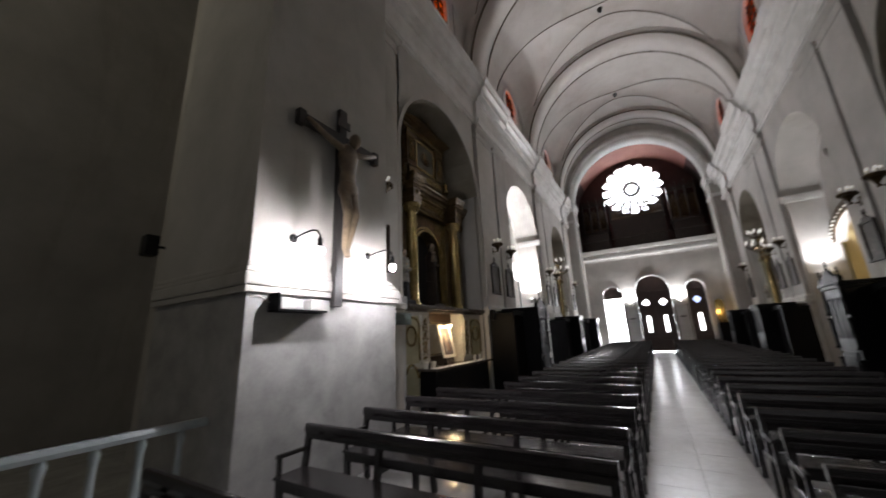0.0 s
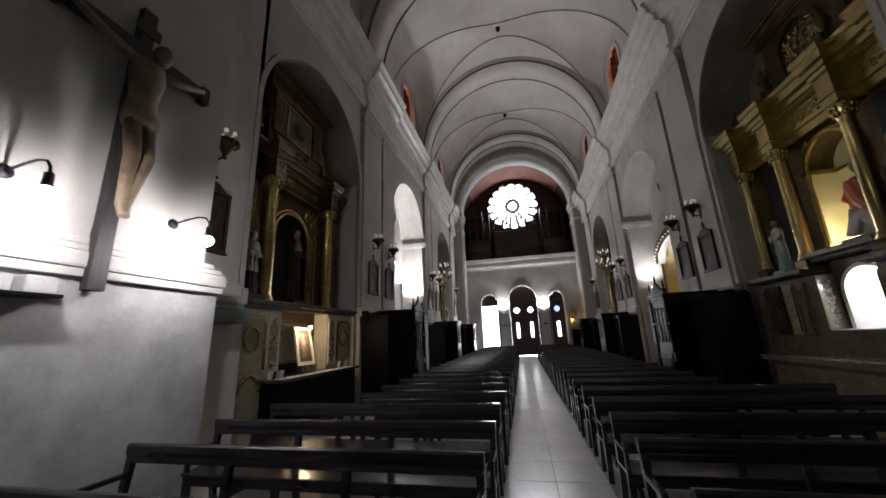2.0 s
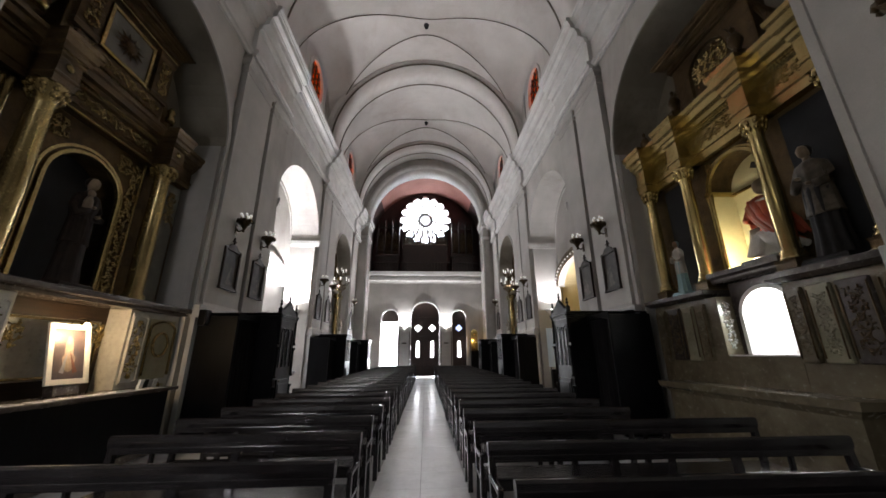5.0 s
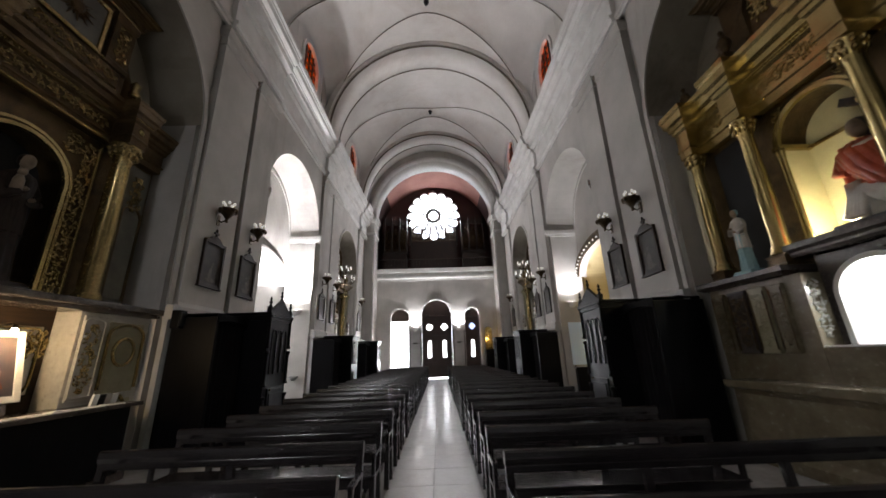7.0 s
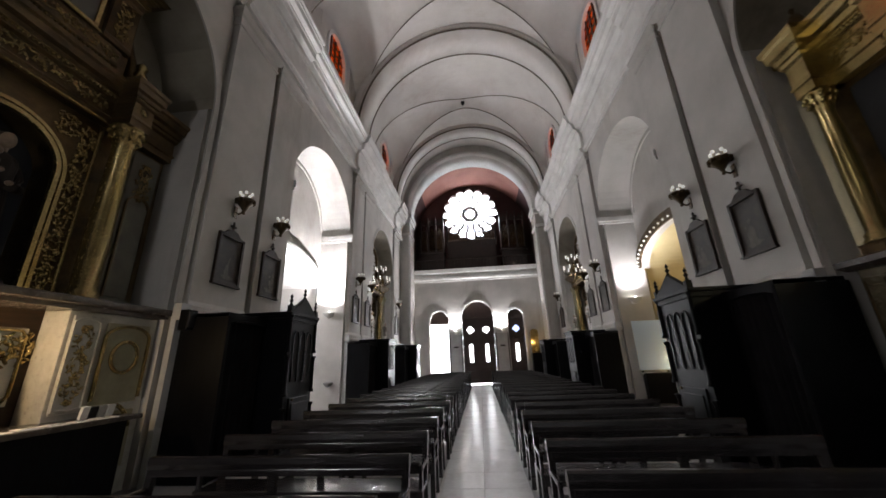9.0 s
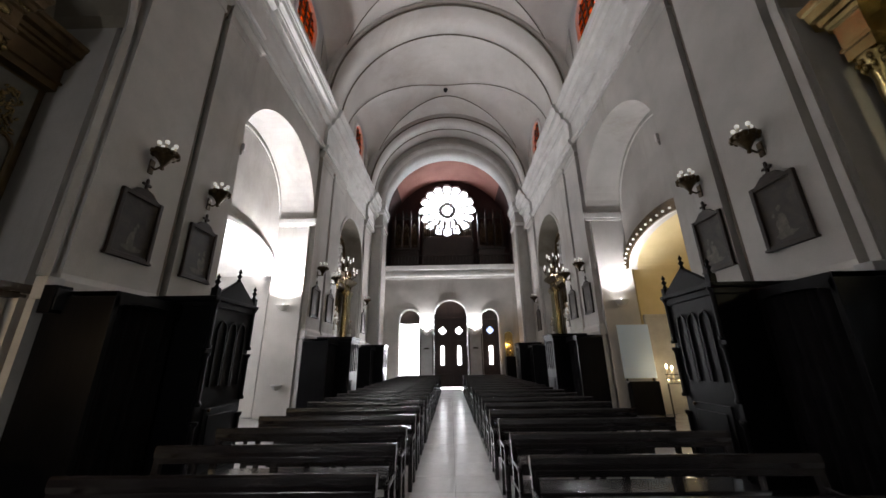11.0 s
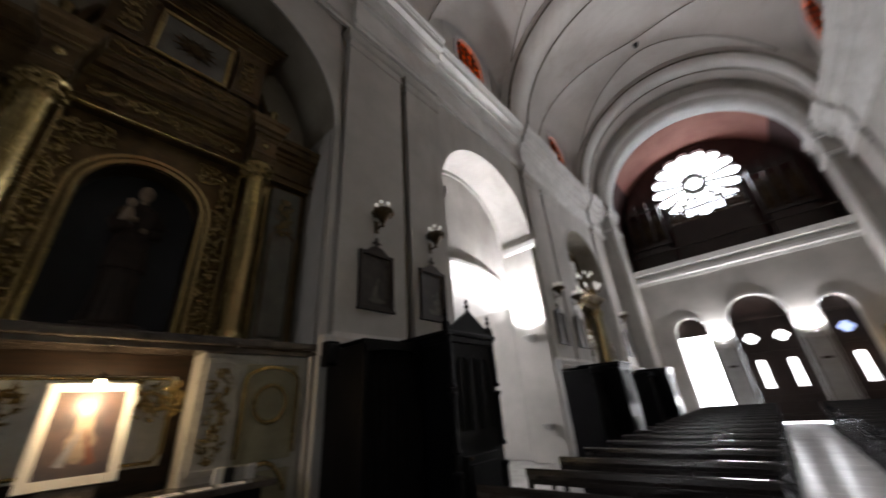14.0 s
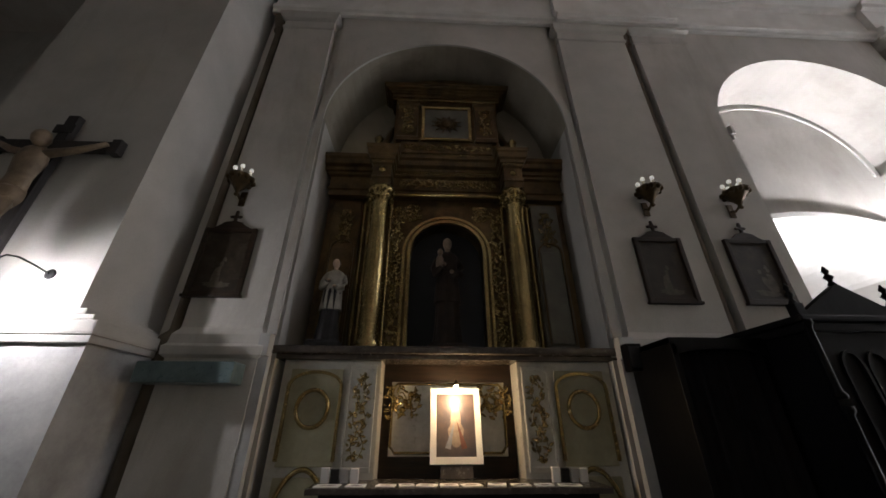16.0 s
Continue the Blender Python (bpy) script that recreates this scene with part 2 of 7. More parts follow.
PALEOIL = surface("pale_oil_paint", (0.045, 0.036, 0.026), (0.13, 0.11, 0.085), 0.55, fine=22, coarse=9.0, bump=0.1, stain=(0.02, 0.015, 0.01), stain_amount=0.8, spec=0.25)
PRINTPALE = surface("pale_printed_figure", (0.16, 0.13, 0.11), (0.34, 0.28, 0.22), 0.5, fine=22, coarse=7.0, bump=0.02, stain=(0.08, 0.06, 0.06), stain_amount=0.7, spec=0.3)
PRINTRED = surface("printed_red_ray", (0.10, 0.04, 0.03), (0.17, 0.07, 0.05), 0.5, fine=22, coarse=7.0, bump=0.02, spec=0.3)
PRINTBLUE = surface("printed_pale_ray", (0.14, 0.16, 0.2), (0.26, 0.27, 0.3), 0.5, fine=22, coarse=7.0, bump=0.02, spec=0.3)
PRINT = surface("devotional_print", (0.03, 0.03, 0.045), (0.10, 0.07, 0.06), 0.4, fine=9, coarse=3.0, bump=0.02, stain=(0.16, 0.13, 0.10), stain_amount=0.6)
FLESH = surface("painted_flesh", (0.33, 0.23, 0.16), (0.50, 0.37, 0.27), 0.5, fine=40, coarse=6, bump=0.08, stain=(0.2, 0.12, 0.08), stain_amount=0.5)
AGEDFLESH = surface("aged_polychrome", (0.12, 0.085, 0.055), (0.27, 0.20, 0.135), 0.5, fine=30, coarse=5, bump=0.12, stain=(0.06, 0.04, 0.03), stain_amount=0.7)
CLOTHWHITE = surface("white_statue_paint", (0.50, 0.48, 0.44), (0.64, 0.62, 0.58), 0.55, fine=40, coarse=6, bump=0.1)
CLOTHBLACK = surface("black_statue_paint", (0.008, 0.007, 0.008), (0.02, 0.018, 0.018), 0.6, fine=40, coarse=6, bump=0.1, spec=0.2)
SURPLICE = surface("aged_white_statue_paint", (0.15, 0.135, 0.11), (0.29, 0.265, 0.22), 0.55, fine=40, coarse=6, bump=0.1, stain=(0.1, 0.08, 0.06), stain_amount=0.6)
CLOTHBROWN = surface("brown_statue_paint", (0.010, 0.006, 0.0045), (0.024, 0.015, 0.010), 0.6, fine=40, coarse=6, bump=0.1, spec=0.2)
CLOTHRED = surface("red_statue_paint", (0.36, 0.05, 0.022), (0.52, 0.10, 0.04), 0.3, fine=40, coarse=6, bump=0.1)
CLOTHBLUE = surface("pale_blue_statue_paint", (0.22, 0.38, 0.42), (0.32, 0.50, 0.54), 0.5, fine=40, coarse=6, bump=0.1)
CURTAIN = surface("black_curtain", (0.006, 0.006, 0.007), (0.012, 0.011, 0.012), 0.95, fine=120, coarse=4, bump=0.3, spec=0.05)
PANELBOARD = surface("grey_notice_board", (0.34, 0.33, 0.32), (0.45, 0.44, 0.43), 0.6, fine=60, coarse=3, bump=0.08)
BULB = glowing("opal_bulb", (1.0, 0.97, 0.9), 0.3)
STAINGLOW = glowing("sky_behind_stained_glass", (0.95, 0.98, 1.0), 1.7)
DARKROLL = surface("dark_brown_moulding", (0.075, 0.058, 0.04), (0.15, 0.125, 0.095), 0.8, fine=50, coarse=2, bump=0.2, stain=(0.22, 0.2, 0.17), stain_amount=0.5, streak=0.4)
BULBHOT = glowing("lit_bulb", (1.0, 0.98, 0.95), 30.0)
FLAME = glowing("candle_flame", (1.0, 0.78, 0.42), 60.0)
DAYGLOW = glowing("bright_overcast_sky", (0.90, 0.95, 1.0), 11.0)
CLEAR = tinted_glass("clear_leaded_glass", (0.96, 0.97, 1.0), (0.9, 0.93, 0.97))
ORANGE = tinted_glass("orange_stained_glass", (1.0, 0.36, 0.06), (0.6, 0.18, 0.05))
WAX = surface("candle_wax", (0.62, 0.56, 0.44), (0.74, 0.68, 0.56), 0.5, fine=50, coarse=8, bump=0.05)


# ---- mesh tools ----
def box(bm, x0, x1, y0, y1, z0, z1, bevel=0.0, mat=0):
    v = [bm.verts.new(c) for c in ((x0, y0, z0), (x1, y0, z0), (x1, y1, z0), (x0, y1, z0), (x0, y0, z1), (x1, y0, z1), (x1, y1, z1), (x0, y1, z1))]
    fs = [bm.faces.new([v[i] for i in q]) for q in ((0, 3, 2, 1), (4, 5, 6, 7), (0, 1, 5, 4), (1, 2, 6, 5), (2, 3, 7, 6), (3, 0, 4, 7))]
    for f in fs:
        f.material_index = mat
    if bevel:
        es = list({e for f in fs for e in f.edges})
        r = bmesh.ops.bevel(bm, geom=es, offset=bevel, segments=2, profile=0.6, affect='EDGES')
        for f in r["faces"]:
            f.material_index = mat
    return fs


def rod(bm, p0, p1, r0, r1=None, seg=12, mat=0):
    """A tapered round bar from p0 to p1, closed at both ends."""
    p0, p1 = Vector(p0), Vector(p1)
    r1 = r0 if r1 is None else r1
    q = (p1 - p0).to_track_quat('Z', 'Y')
    rings = []
    for p, r in ((p0, r0), (p1, r1)):
        rings.append([bm.verts.new(p + q @ Vector((r * math.cos(a), r * math.sin(a), 0))) for a in (2 * math.pi * i / seg for i in range(seg))])
    for i in range(seg):
        f = bm.faces.new((rings[0][i], rings[0][(i + 1) % seg], rings[1][(i + 1) % seg], rings[1][i]))
        f.smooth, f.material_index = True, mat
    for ring in (rings[0][::-1], rings[1]):
        bm.faces.new(ring).material_index = mat


def lathe(bm, profile, centre=(0, 0, 0), seg=20, sx=1.0, sy=1.0, mat=0, flutes=0, depth=0.0):
    """Turns a profile of (radius, height) about the z axis through centre."""
    cx, cy, cz = centre
    rings = []
    for r, z in profile:
        ring = []
        for i in range(seg):
            a = 2 * math.pi * i / seg
            k = 1 + (depth * math.cos(flutes * a) if flutes else 0)
            ring.append(bm.verts.new((cx + r * k * sx * math.cos(a), cy + r * k * sy * math.sin(a), cz + z)))
        rings.append(ring)
    for a, b in zip(rings, rings[1:]):
        for i in range(seg):
            f = bm.faces.new((a[i], a[(i + 1) % seg], b[(i + 1) % seg], b[i]))
            f.smooth, f.material_index = True, mat
    bm.faces.new(rings[0][::-1]).material_index = mat
    bm.faces.new(rings[-1]).material_index = mat


def blob(bm, centre, sx, sy, sz, sub=2, mat=0):
    r = bmesh.ops.create_icosphere(bm, subdivisions=sub, radius=1.0)
    for v in r["verts"]:
        v.co = Vector((v.co.x * sx, v.co.y * sy, v.co.z * sz)) + Vector(centre)
    for f in {f for v in r["verts"] for f in v.link_faces}:
        f.smooth, f.material_index = True, mat


def sweep(bm, profile, start, end, mat=0, caps=True):
    """Profile of (out, up) extruded between two points; out is to the left of the way."""
    start, end = Vector(start), Vector(end)
    way = (end - start).normalized()
    out = Vector((-way.y, way.x, 0))
    rings = [[bm.verts.new(p + out * o + Vector((0, 0, u))) for o, u in profile] for p in (start, end)]
    n = len(profile)
    for i in range(n):
        bm.faces.new((rings[0][i], rings[0][(i + 1) % n], rings[1][(i + 1) % n], rings[1][i])).material_index = mat
    if caps:
        bm.faces.new(rings[0][::-1]).material_index = mat
        bm.faces.new(rings[1]).material_index = mat


def tube(bm, points, r, seg=8, mat=0):
    """A round bar along a polyline."""
    pts = [Vector(p) for p in points]
    rings = []
    for i, p in enumerate(pts):
        d = (pts[min(i + 1, len(pts) - 1)] - pts[max(i - 1, 0)]).normalized()
        q = d.to_track_quat('Z', 'Y')
        rr = r[i] if isinstance(r, (list, tuple)) else r
        rings.append([bm.verts.new(p + q @ Vector((rr * math.cos(a), rr * math.sin(a), 0))) for a in (2 * math.pi * k / seg for k in range(seg))])
    for a, b in zip(rings, rings[1:]):
        k = min(range(seg), key=lambda j: (b[j].co - a[0].co).length)
        for i in range(seg):
            f = bm.faces.new((a[i], a[(i + 1) % seg], b[(i + 1 + k) % seg], b[(i + k) % seg]))
            f.smooth, f.material_index = True, mat
    bm.faces.new(rings[0][::-1]).material_index = mat
    bm.faces.new(rings[-1]).material_index = mat


def arch_points(x0, x1, zs, rise, n=24):
    c, w = (x0 + x1) / 2, (x1 - x0) / 2
    return [(c - w * math.cos(math.pi * i / n), zs + rise * math.sin(math.pi * i / n)) for i in range(n + 1)]


def arch_fill(bm, x0, x1, zs, rise, ztop, y0, y1, n=24, mat=0, soffit=None):
    """The wall above an arch between x0 and x1 up to ztop, from depth y0 to y1; soffit: the material slot of its underside."""
    pts = arch_points(x0, x1, zs, rise, n)
    cols = [[bm.verts.new((x, y, z)) for y, z in ((y0, za), (y0, ztop), (y1, ztop), (y1, za))] for x, za in pts]
    for a, b in zip(cols, cols[1:]):
        for i in range(4):
            bm.faces.new((a[i], a[(i + 1) % 4], b[(i + 1) % 4], b[i])).material_index = soffit if i == 3 and soffit is not None else mat


def arch_band(bm, x0, x1, zs, rise, width, y0, y1, n=24, mat=0, base=None):
    """A raised archivolt of that width round an arch; base: the height from which its legs rise."""
    inner = arch_points(x0, x1, zs, rise, n)
    outer = arch_points(x0 - width, x1 + width, zs, rise + width, n)
    if base is not None:
        inner = [(x0, base)] + inner + [(x1, base)]
        outer = [(x0 - width, base)] + outer + [(x1 + width, base)]
    rows = [[bm.verts.new(c) for c in ((xi, y0, zi), (xo, y0, zo), (xo, y1, zo), (xi, y1, zi))] for (xi, zi), (xo, zo) in zip(inner, outer)]
    for a, b in zip(rows, rows[1:]):
        for i in range(4):
            bm.faces.new((a[i], a[(i + 1) % 4], b[(i + 1) % 4], b[i])).material_index = mat
    bm.faces.new(rows[0]), bm.faces.new(rows[-1][::-1])


def arch_panel(bm, x0, x1, z0, zs, rise, y0, y1, n=20, mat=0):
    """A solid slab with an arched top."""
    pts = [(x0, z0)] + arch_points(x0, x1, zs, rise, n) + [(x1, z0)]
    front = [bm.verts.new((x, y0, z)) for x, z in pts]
    back = [bm.verts.new((x, y1, z)) for x, z in pts]
    bm.faces.new(front).material_index = mat
    bm.faces.new(back[::-1]).material_index = mat
    for i in range(len(pts)):
        j = (i + 1) % len(pts)
        bm.faces.new((front[i], back[i], back[j], front[j])).material_index = mat


def stack(bm, x0, x1, y0, y1, steps, mat=0):
    """One closed moulded block: rectangles of growing or shrinking overhang, as (overhang, height), front and sides."""
    rings = [[bm.verts.new(c) for c in ((x0 - o, y0, z), (x1 + o, y0, z), (x1 + o, y1 + o, z), (x0 - o, y1 + o, z))] for o, z in steps]
    for a, b in zip(rings, rings[1:]):
        for i in range(4):
            bm.faces.new((a[i], a[(i + 1) % 4], b[(i + 1) % 4], b[i])).material_index = mat
    bm.faces.new(rings[0][::-1]).material_index = mat
    bm.faces.new(rings[-1]).material_index = mat


def part(name, bm, material, parent=None, label="", m=None, sharp=True):
    bmesh.ops.recalc_face_normals(bm, faces=bm.faces)
    me = bpy.data.meshes.new(name)
    bm.to_mesh(me)
    bm.free()
    for k in (material if isinstance(material, (list, tuple)) else (material,)):
        me.materials.append(k)
    ob = new(name, me)
    if parent is not None:
        ob.parent = parent
    if m is not None:
        ob.matrix_basis = m
    if label:
        ob["label"] = label
    # tiny carved leaves, too small to pick apart
    if name in ("gilt_relief", "carved_strip", "carved_drop", "frieze_carving", "spandrel_carving", "attic_carving"):
        tagged(ob, kind="stuff")
    return ob


def thing(name, m, label, category, group="", kind=""):
    ob = new(name)
    ob.empty_display_size = 0.2
    ob.matrix_basis = m
    return tagged(ob, label, category, group, kind)


def structure(name, bm, material, label, category="wall", m=None):
    return tagged(part(name, bm, material, m=m), label, category, kind="structure")


def on_wall(s, y, z=0.0, out=0.0):
    """Pose at a side wall: local x runs along it, local y out of it. s: -1 or 1."""
    return pose(XC + s * (HW - out), y, z, 0, 0, 90 * s)


SIDE = {-1: "west", 1: "east"}


# ---- the shell ----
SPRING, RISE = 12.0, 5.4
NICHE, OPEN, NICHE3 = (7.2, 11.76), (14.9, 19.63), (22.75, 26.95)
ENDY, ROSEY = 31.3, 35.6
IMPOST = 6.8


def side_wall(s):
    """One side of the nave in wall coordinates: local x = along (mirrored for the left), local y out of the wall."""
    k = s

    def span(a, b):
        return (min(k * a, k * b), max(k * a, k * b))
    bm = bmesh.new()
    solid = [(5.6, NICHE[0]), (NICHE[1], OPEN[0]), (OPEN[1], NICHE3[0]), (NICHE3[1], 31.3)]
    for a, b in solid:
        x0, x1 = span(a, b)
        box(bm, x0, x1, -1.25, -0.1, 0, SPRING)
    # slot 1 is the plaster with the niches' shade in its colour
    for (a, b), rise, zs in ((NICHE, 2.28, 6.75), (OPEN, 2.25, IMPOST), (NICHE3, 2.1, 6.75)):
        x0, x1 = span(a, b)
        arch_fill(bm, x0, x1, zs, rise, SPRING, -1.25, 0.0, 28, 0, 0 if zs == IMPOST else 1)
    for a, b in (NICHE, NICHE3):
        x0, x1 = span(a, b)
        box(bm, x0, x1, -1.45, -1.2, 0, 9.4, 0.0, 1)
    # tympanum of the open bay, over a low segmental arch
    x0, x1 = span(*OPEN)
    arch_fill(bm, x0 + 0.02, x1 - 0.02, 4.63, 1.0, 9.3, -1.45, -1.22, 28)
    # attic wall behind the lunettes, and the wall above the vault's springing
    for a, b in ((5.6, 8.0), (10.9, 15.75), (18.8, 23.4), (26.4, 31.3)):
        u0, u1 = span(a, b)
        box(bm, u0, u1, -0.6, -0.02, SPRING, 15.6)
    for c in (9.45, 17.27, 24.9):
        u0, u1 = span(c - 1.5, c + 1.5)
        box(bm, u0, u1, -0.6, -0.02, SPRING, 13.0)
    return structure("wall_" + SIDE[s], bm, (PLASTER, SHADEDPLASTER), "tall plastered nave wall with arched bays and stains", "wall", pose(XC + s * HW, 0, 0, 0, 0, 90 * s))


def side_trim(s):
    k, m = s, pose(XC + s * HW, 0, 0, 0, 0, 90 * s)

    def span(a, b):
        return (min(k * a, k * b), max(k * a, k * b))
    # pilasters standing 12 cm proud with a groove between each pair
    for a, b in ((5.98, 7.02), (11.98, 13.48), (13.69, 14.89), (19.80, 21.10), (21.31, 22.58), (27.12, 28.4)):
        bm = bmesh.new()
        x0, x1 = span(a, b)
        stack(bm, x0, x1, -0.2, 0.07, [(0.05, 0.0), (0.05, 2.42), (0.10, 2.46), (0.11, 2.56), (0.07, 2.6), (0.06, 2.72), (0.02, 2.78), (0.0, 2.82), (0.0, 9.3), (0.03, 9.32), (0.03, 9.38),
                                          (0.01, 9.4), (0.01, 9.56), (0.07, 9.6), (0.12, 9.68), (0.12, 9.76), (0.04, 9.8), (0.04, 9.9)])
        structure("pilaster", bm, PLASTER, "plastered pilaster with moulded base and cap", "pilaster", m)
    # dark attached colonnettes in the grooves
    for c in (5.82, 13.58, 21.2):
        bm = bmesh.new()
        lathe(bm, [(0.13, 0.0), (0.13, 2.5), (0.15, 2.55), (0.15, 2.7), (0.06, 2.8), (0.06, 9.3), (0.11, 9.34), (0.09, 9.4), (0.14, 9.62), (0.17, 9.76), (0.05, 9.8), (0.05, 9.9)], (k * c, -0.045, 0), 16)
        structure("colonnette", bm, DARKROLL, "slim dark grey attached colonnette between pilasters", "colonnette", m)
    # entablature: string, frieze and deep cornice
    bm = bmesh.new()
    prof = [(0, 9.88), (0.07, 9.88), (0.07, 9.98), (0.12, 10.02), (0.12, 10.12), (0.03, 10.16), (0.03, 10.88), (0.10, 10.92), (0.12, 11.06), (0.28, 11.12),
            (0.30, 11.32), (0.33, 11.34), (0.33, 11.40), (0.46, 11.44), (0.48, 11.6), (0.51, 11.62), (0.51, 11.68), (0.57, 11.72), (0.57, 11.84), (0.0, 11.98)]
    x0, x1 = span(5.6, 31.25)
    sweep(bm, prof, (x0, 0, 0), (x1, 0, 0))
    for a, b in ((12.0, 14.8), (19.8, 22.6), (27.1, 28.5)):
        u0, u1 = span(a, b)
        sweep(bm, [(o + 0.13 if o > 0 else 0, u) for o, u in prof], (u0, 0, 0), (u1, 0, 0))
    structure("cornice_" + SIDE[s], bm, TRIM, "deep white moulded plaster cornice", "cornice", m)
    # archivolts and impost blocks of the open bay, rims of the niches
    bm = bmesh.new()
    x0, x1 = span(*OPEN)
    for u0, u1 in ((x0 - 0.0, x0 + 0.04), (x1 - 0.04, x1 + 0.0)):
        box(bm, u0, u1, -1.22, 0.10, IMPOST - 0.30, IMPOST - 0.2, 0.01)
        box(bm, u0 - 0.02, u1 + 0.02, -1.22, 0.14, IMPOST - 0.2, IMPOST, 0.02)
    arch_band(bm, x0 + 0.04, x1 - 0.04, 4.63, 0.96, 0.12, -1.22, -1.12, 32)
    arch_band(bm, x0 + 0.2, x1 - 0.2, IMPOST, 2.05, 0.04, -1.22, -1.19, 32)
    structure("arch_moulding", bm, TRIM, "white plaster arch moulding with impost blocks", "moulding", m)
    for (a, b), rise in ((NICHE, 2.28), (NICHE3, 2.1)):
        bm = bmesh.new()
        x0, x1 = span(a, b)
        arch_band(bm, x0, x1, 6.75, rise, 0.12, 0.0, 0.04, 32, base=2.75)
        structure("niche_moulding", bm, PLASTER, "flat plaster rim round the altar niche", "moulding", m)
    # dado band between pilasters
    bm = bmesh.new()
    for a, b in ((5.65, 5.69), (7.05, 7.19), (11.77, 11.98), (19.65, 19.78), (22.62, 22.74), (26.96, 27.08), (28.5, 30.4)):
        u0, u1 = span(a, b)
        box(bm, u0, u1, 0.0, 0.1, 0.0, 2.45)
        box(bm, u0, u1, 0.0, 0.16, 2.45, 2.74, 0.02)
    structure("baseboard_" + SIDE[s], bm, DADO, "grey stone dado with moulded ledge", "dado", m)


for s in (-1, 1):
    side_wall(s)
    side_trim(s)


def vault():
    """Barrel vault with shallow lunettes at each bay, as one sheet with thickness upward."""
    bm = bmesh.new()
    nx, ys = 56, [5.6 + 0.13 * i for i in range(int((31.3 - 5.6) / 0.13) + 2)]
    grid = []
    for y in ys:
        row = []
        for i in range(nx + 1):
            a = math.pi * i / nx
            x = -HW * math.cos(a)
            z = SPRING + RISE * math.sin(a)
            for c in (9.45, 17.27, 24.9):
                t = (y - c) / 2.7
                if abs(t) < 1:
                    h = 3.1 + 2.35 * math.sin(a) ** 1.2
                    z = max(z, SPRING + h * (1 - abs(t) ** 2.2) ** 0.5)
            row.append(bm.verts.new((XC + x, min(y, 31.3), z)))
        grid.append(row)
    for a, b in zip(grid, grid[1:]):
        for i in range(nx):
            bm.faces.new((a[i], b[i], b[i + 1], a[i + 1])).smooth = True
    return structure("ceiling", bm, VAULT, "pale stained plaster barrel vault with lunettes", "ceiling")


vault()


def groins():
    """Thin dark lines where the lunettes cut the barrel."""
    bm = bmesh.new()
    for c in (9.45, 17.27, 24.9):
        for e in (-1, 1):
            for q in (-1, 1):
                pts = []
                for i in range(3, 33):
                    a = math.pi / 2 * i / 32
                    h = 3.1 + 2.35 * math.sin(a) ** 1.2
                    u = 1 - (RISE * math.sin(a) / h) ** 2
                    if u > 0:
                        pts.append((XC + e * (HW - 0.02) * math.cos(a), c + q * 2.7 * u ** (1 / 2.2), SPRING + RISE * math.sin(a) - 0.015))
                tube(bm, pts, 0.022, 5)
    structure("groin_line", bm, DARKROLL, "thin grey groin lines of the vault", "moulding")


groins()


def vault_rib(y0, y1, drop=0.22, half=HW, spring=SPRING, rise=RISE, name="vault_rib"):
    bm = bmesh.new()
    n = 48
    for a, b, d in ((y0, y1, drop), (y0 - 0.12, y1 + 0.12, drop * 0.4)):
        rows = []
        for i in range(n + 1):
            t = math.pi * i / n
            outer = (XC - (half + 0.15) * math.cos(t), spring + (rise + 0.15) * math.sin(t))
            inner = (XC - (half - d) * math.cos(t), spring + (rise - d) * math.sin(t))
            rows.append([bm.verts.new(c) for c in ((outer[0], a, outer[1]), (inner[0], a, inner[1]), (inner[0], b, inner[1]), (outer[0], b, outer[1]))])
        for p, q in zip(rows, rows[1:]):
            for i in range(4):
                f = bm.faces.new((p[i], q[i], q[(i + 1) % 4], p[(i + 1) % 4]))
                f.smooth = i == 1
    for yy in (y0, y1):
        pts = [(XC - (half - drop * 0.96) * math.cos(math.pi * i / n), yy, spring + (rise - drop * 0.96) * math.sin(math.pi * i / n)) for i in range(n + 1)]
        tube(bm, pts, 0.045, 6, 1)
    return structure(name, bm, (VAULT, DARKROLL), "plaster transverse arch across the vault", "arch")


vault_rib(11.7, 13.2), vault_rib(19.4, 20.9), vault_rib(27.1, 28.3)


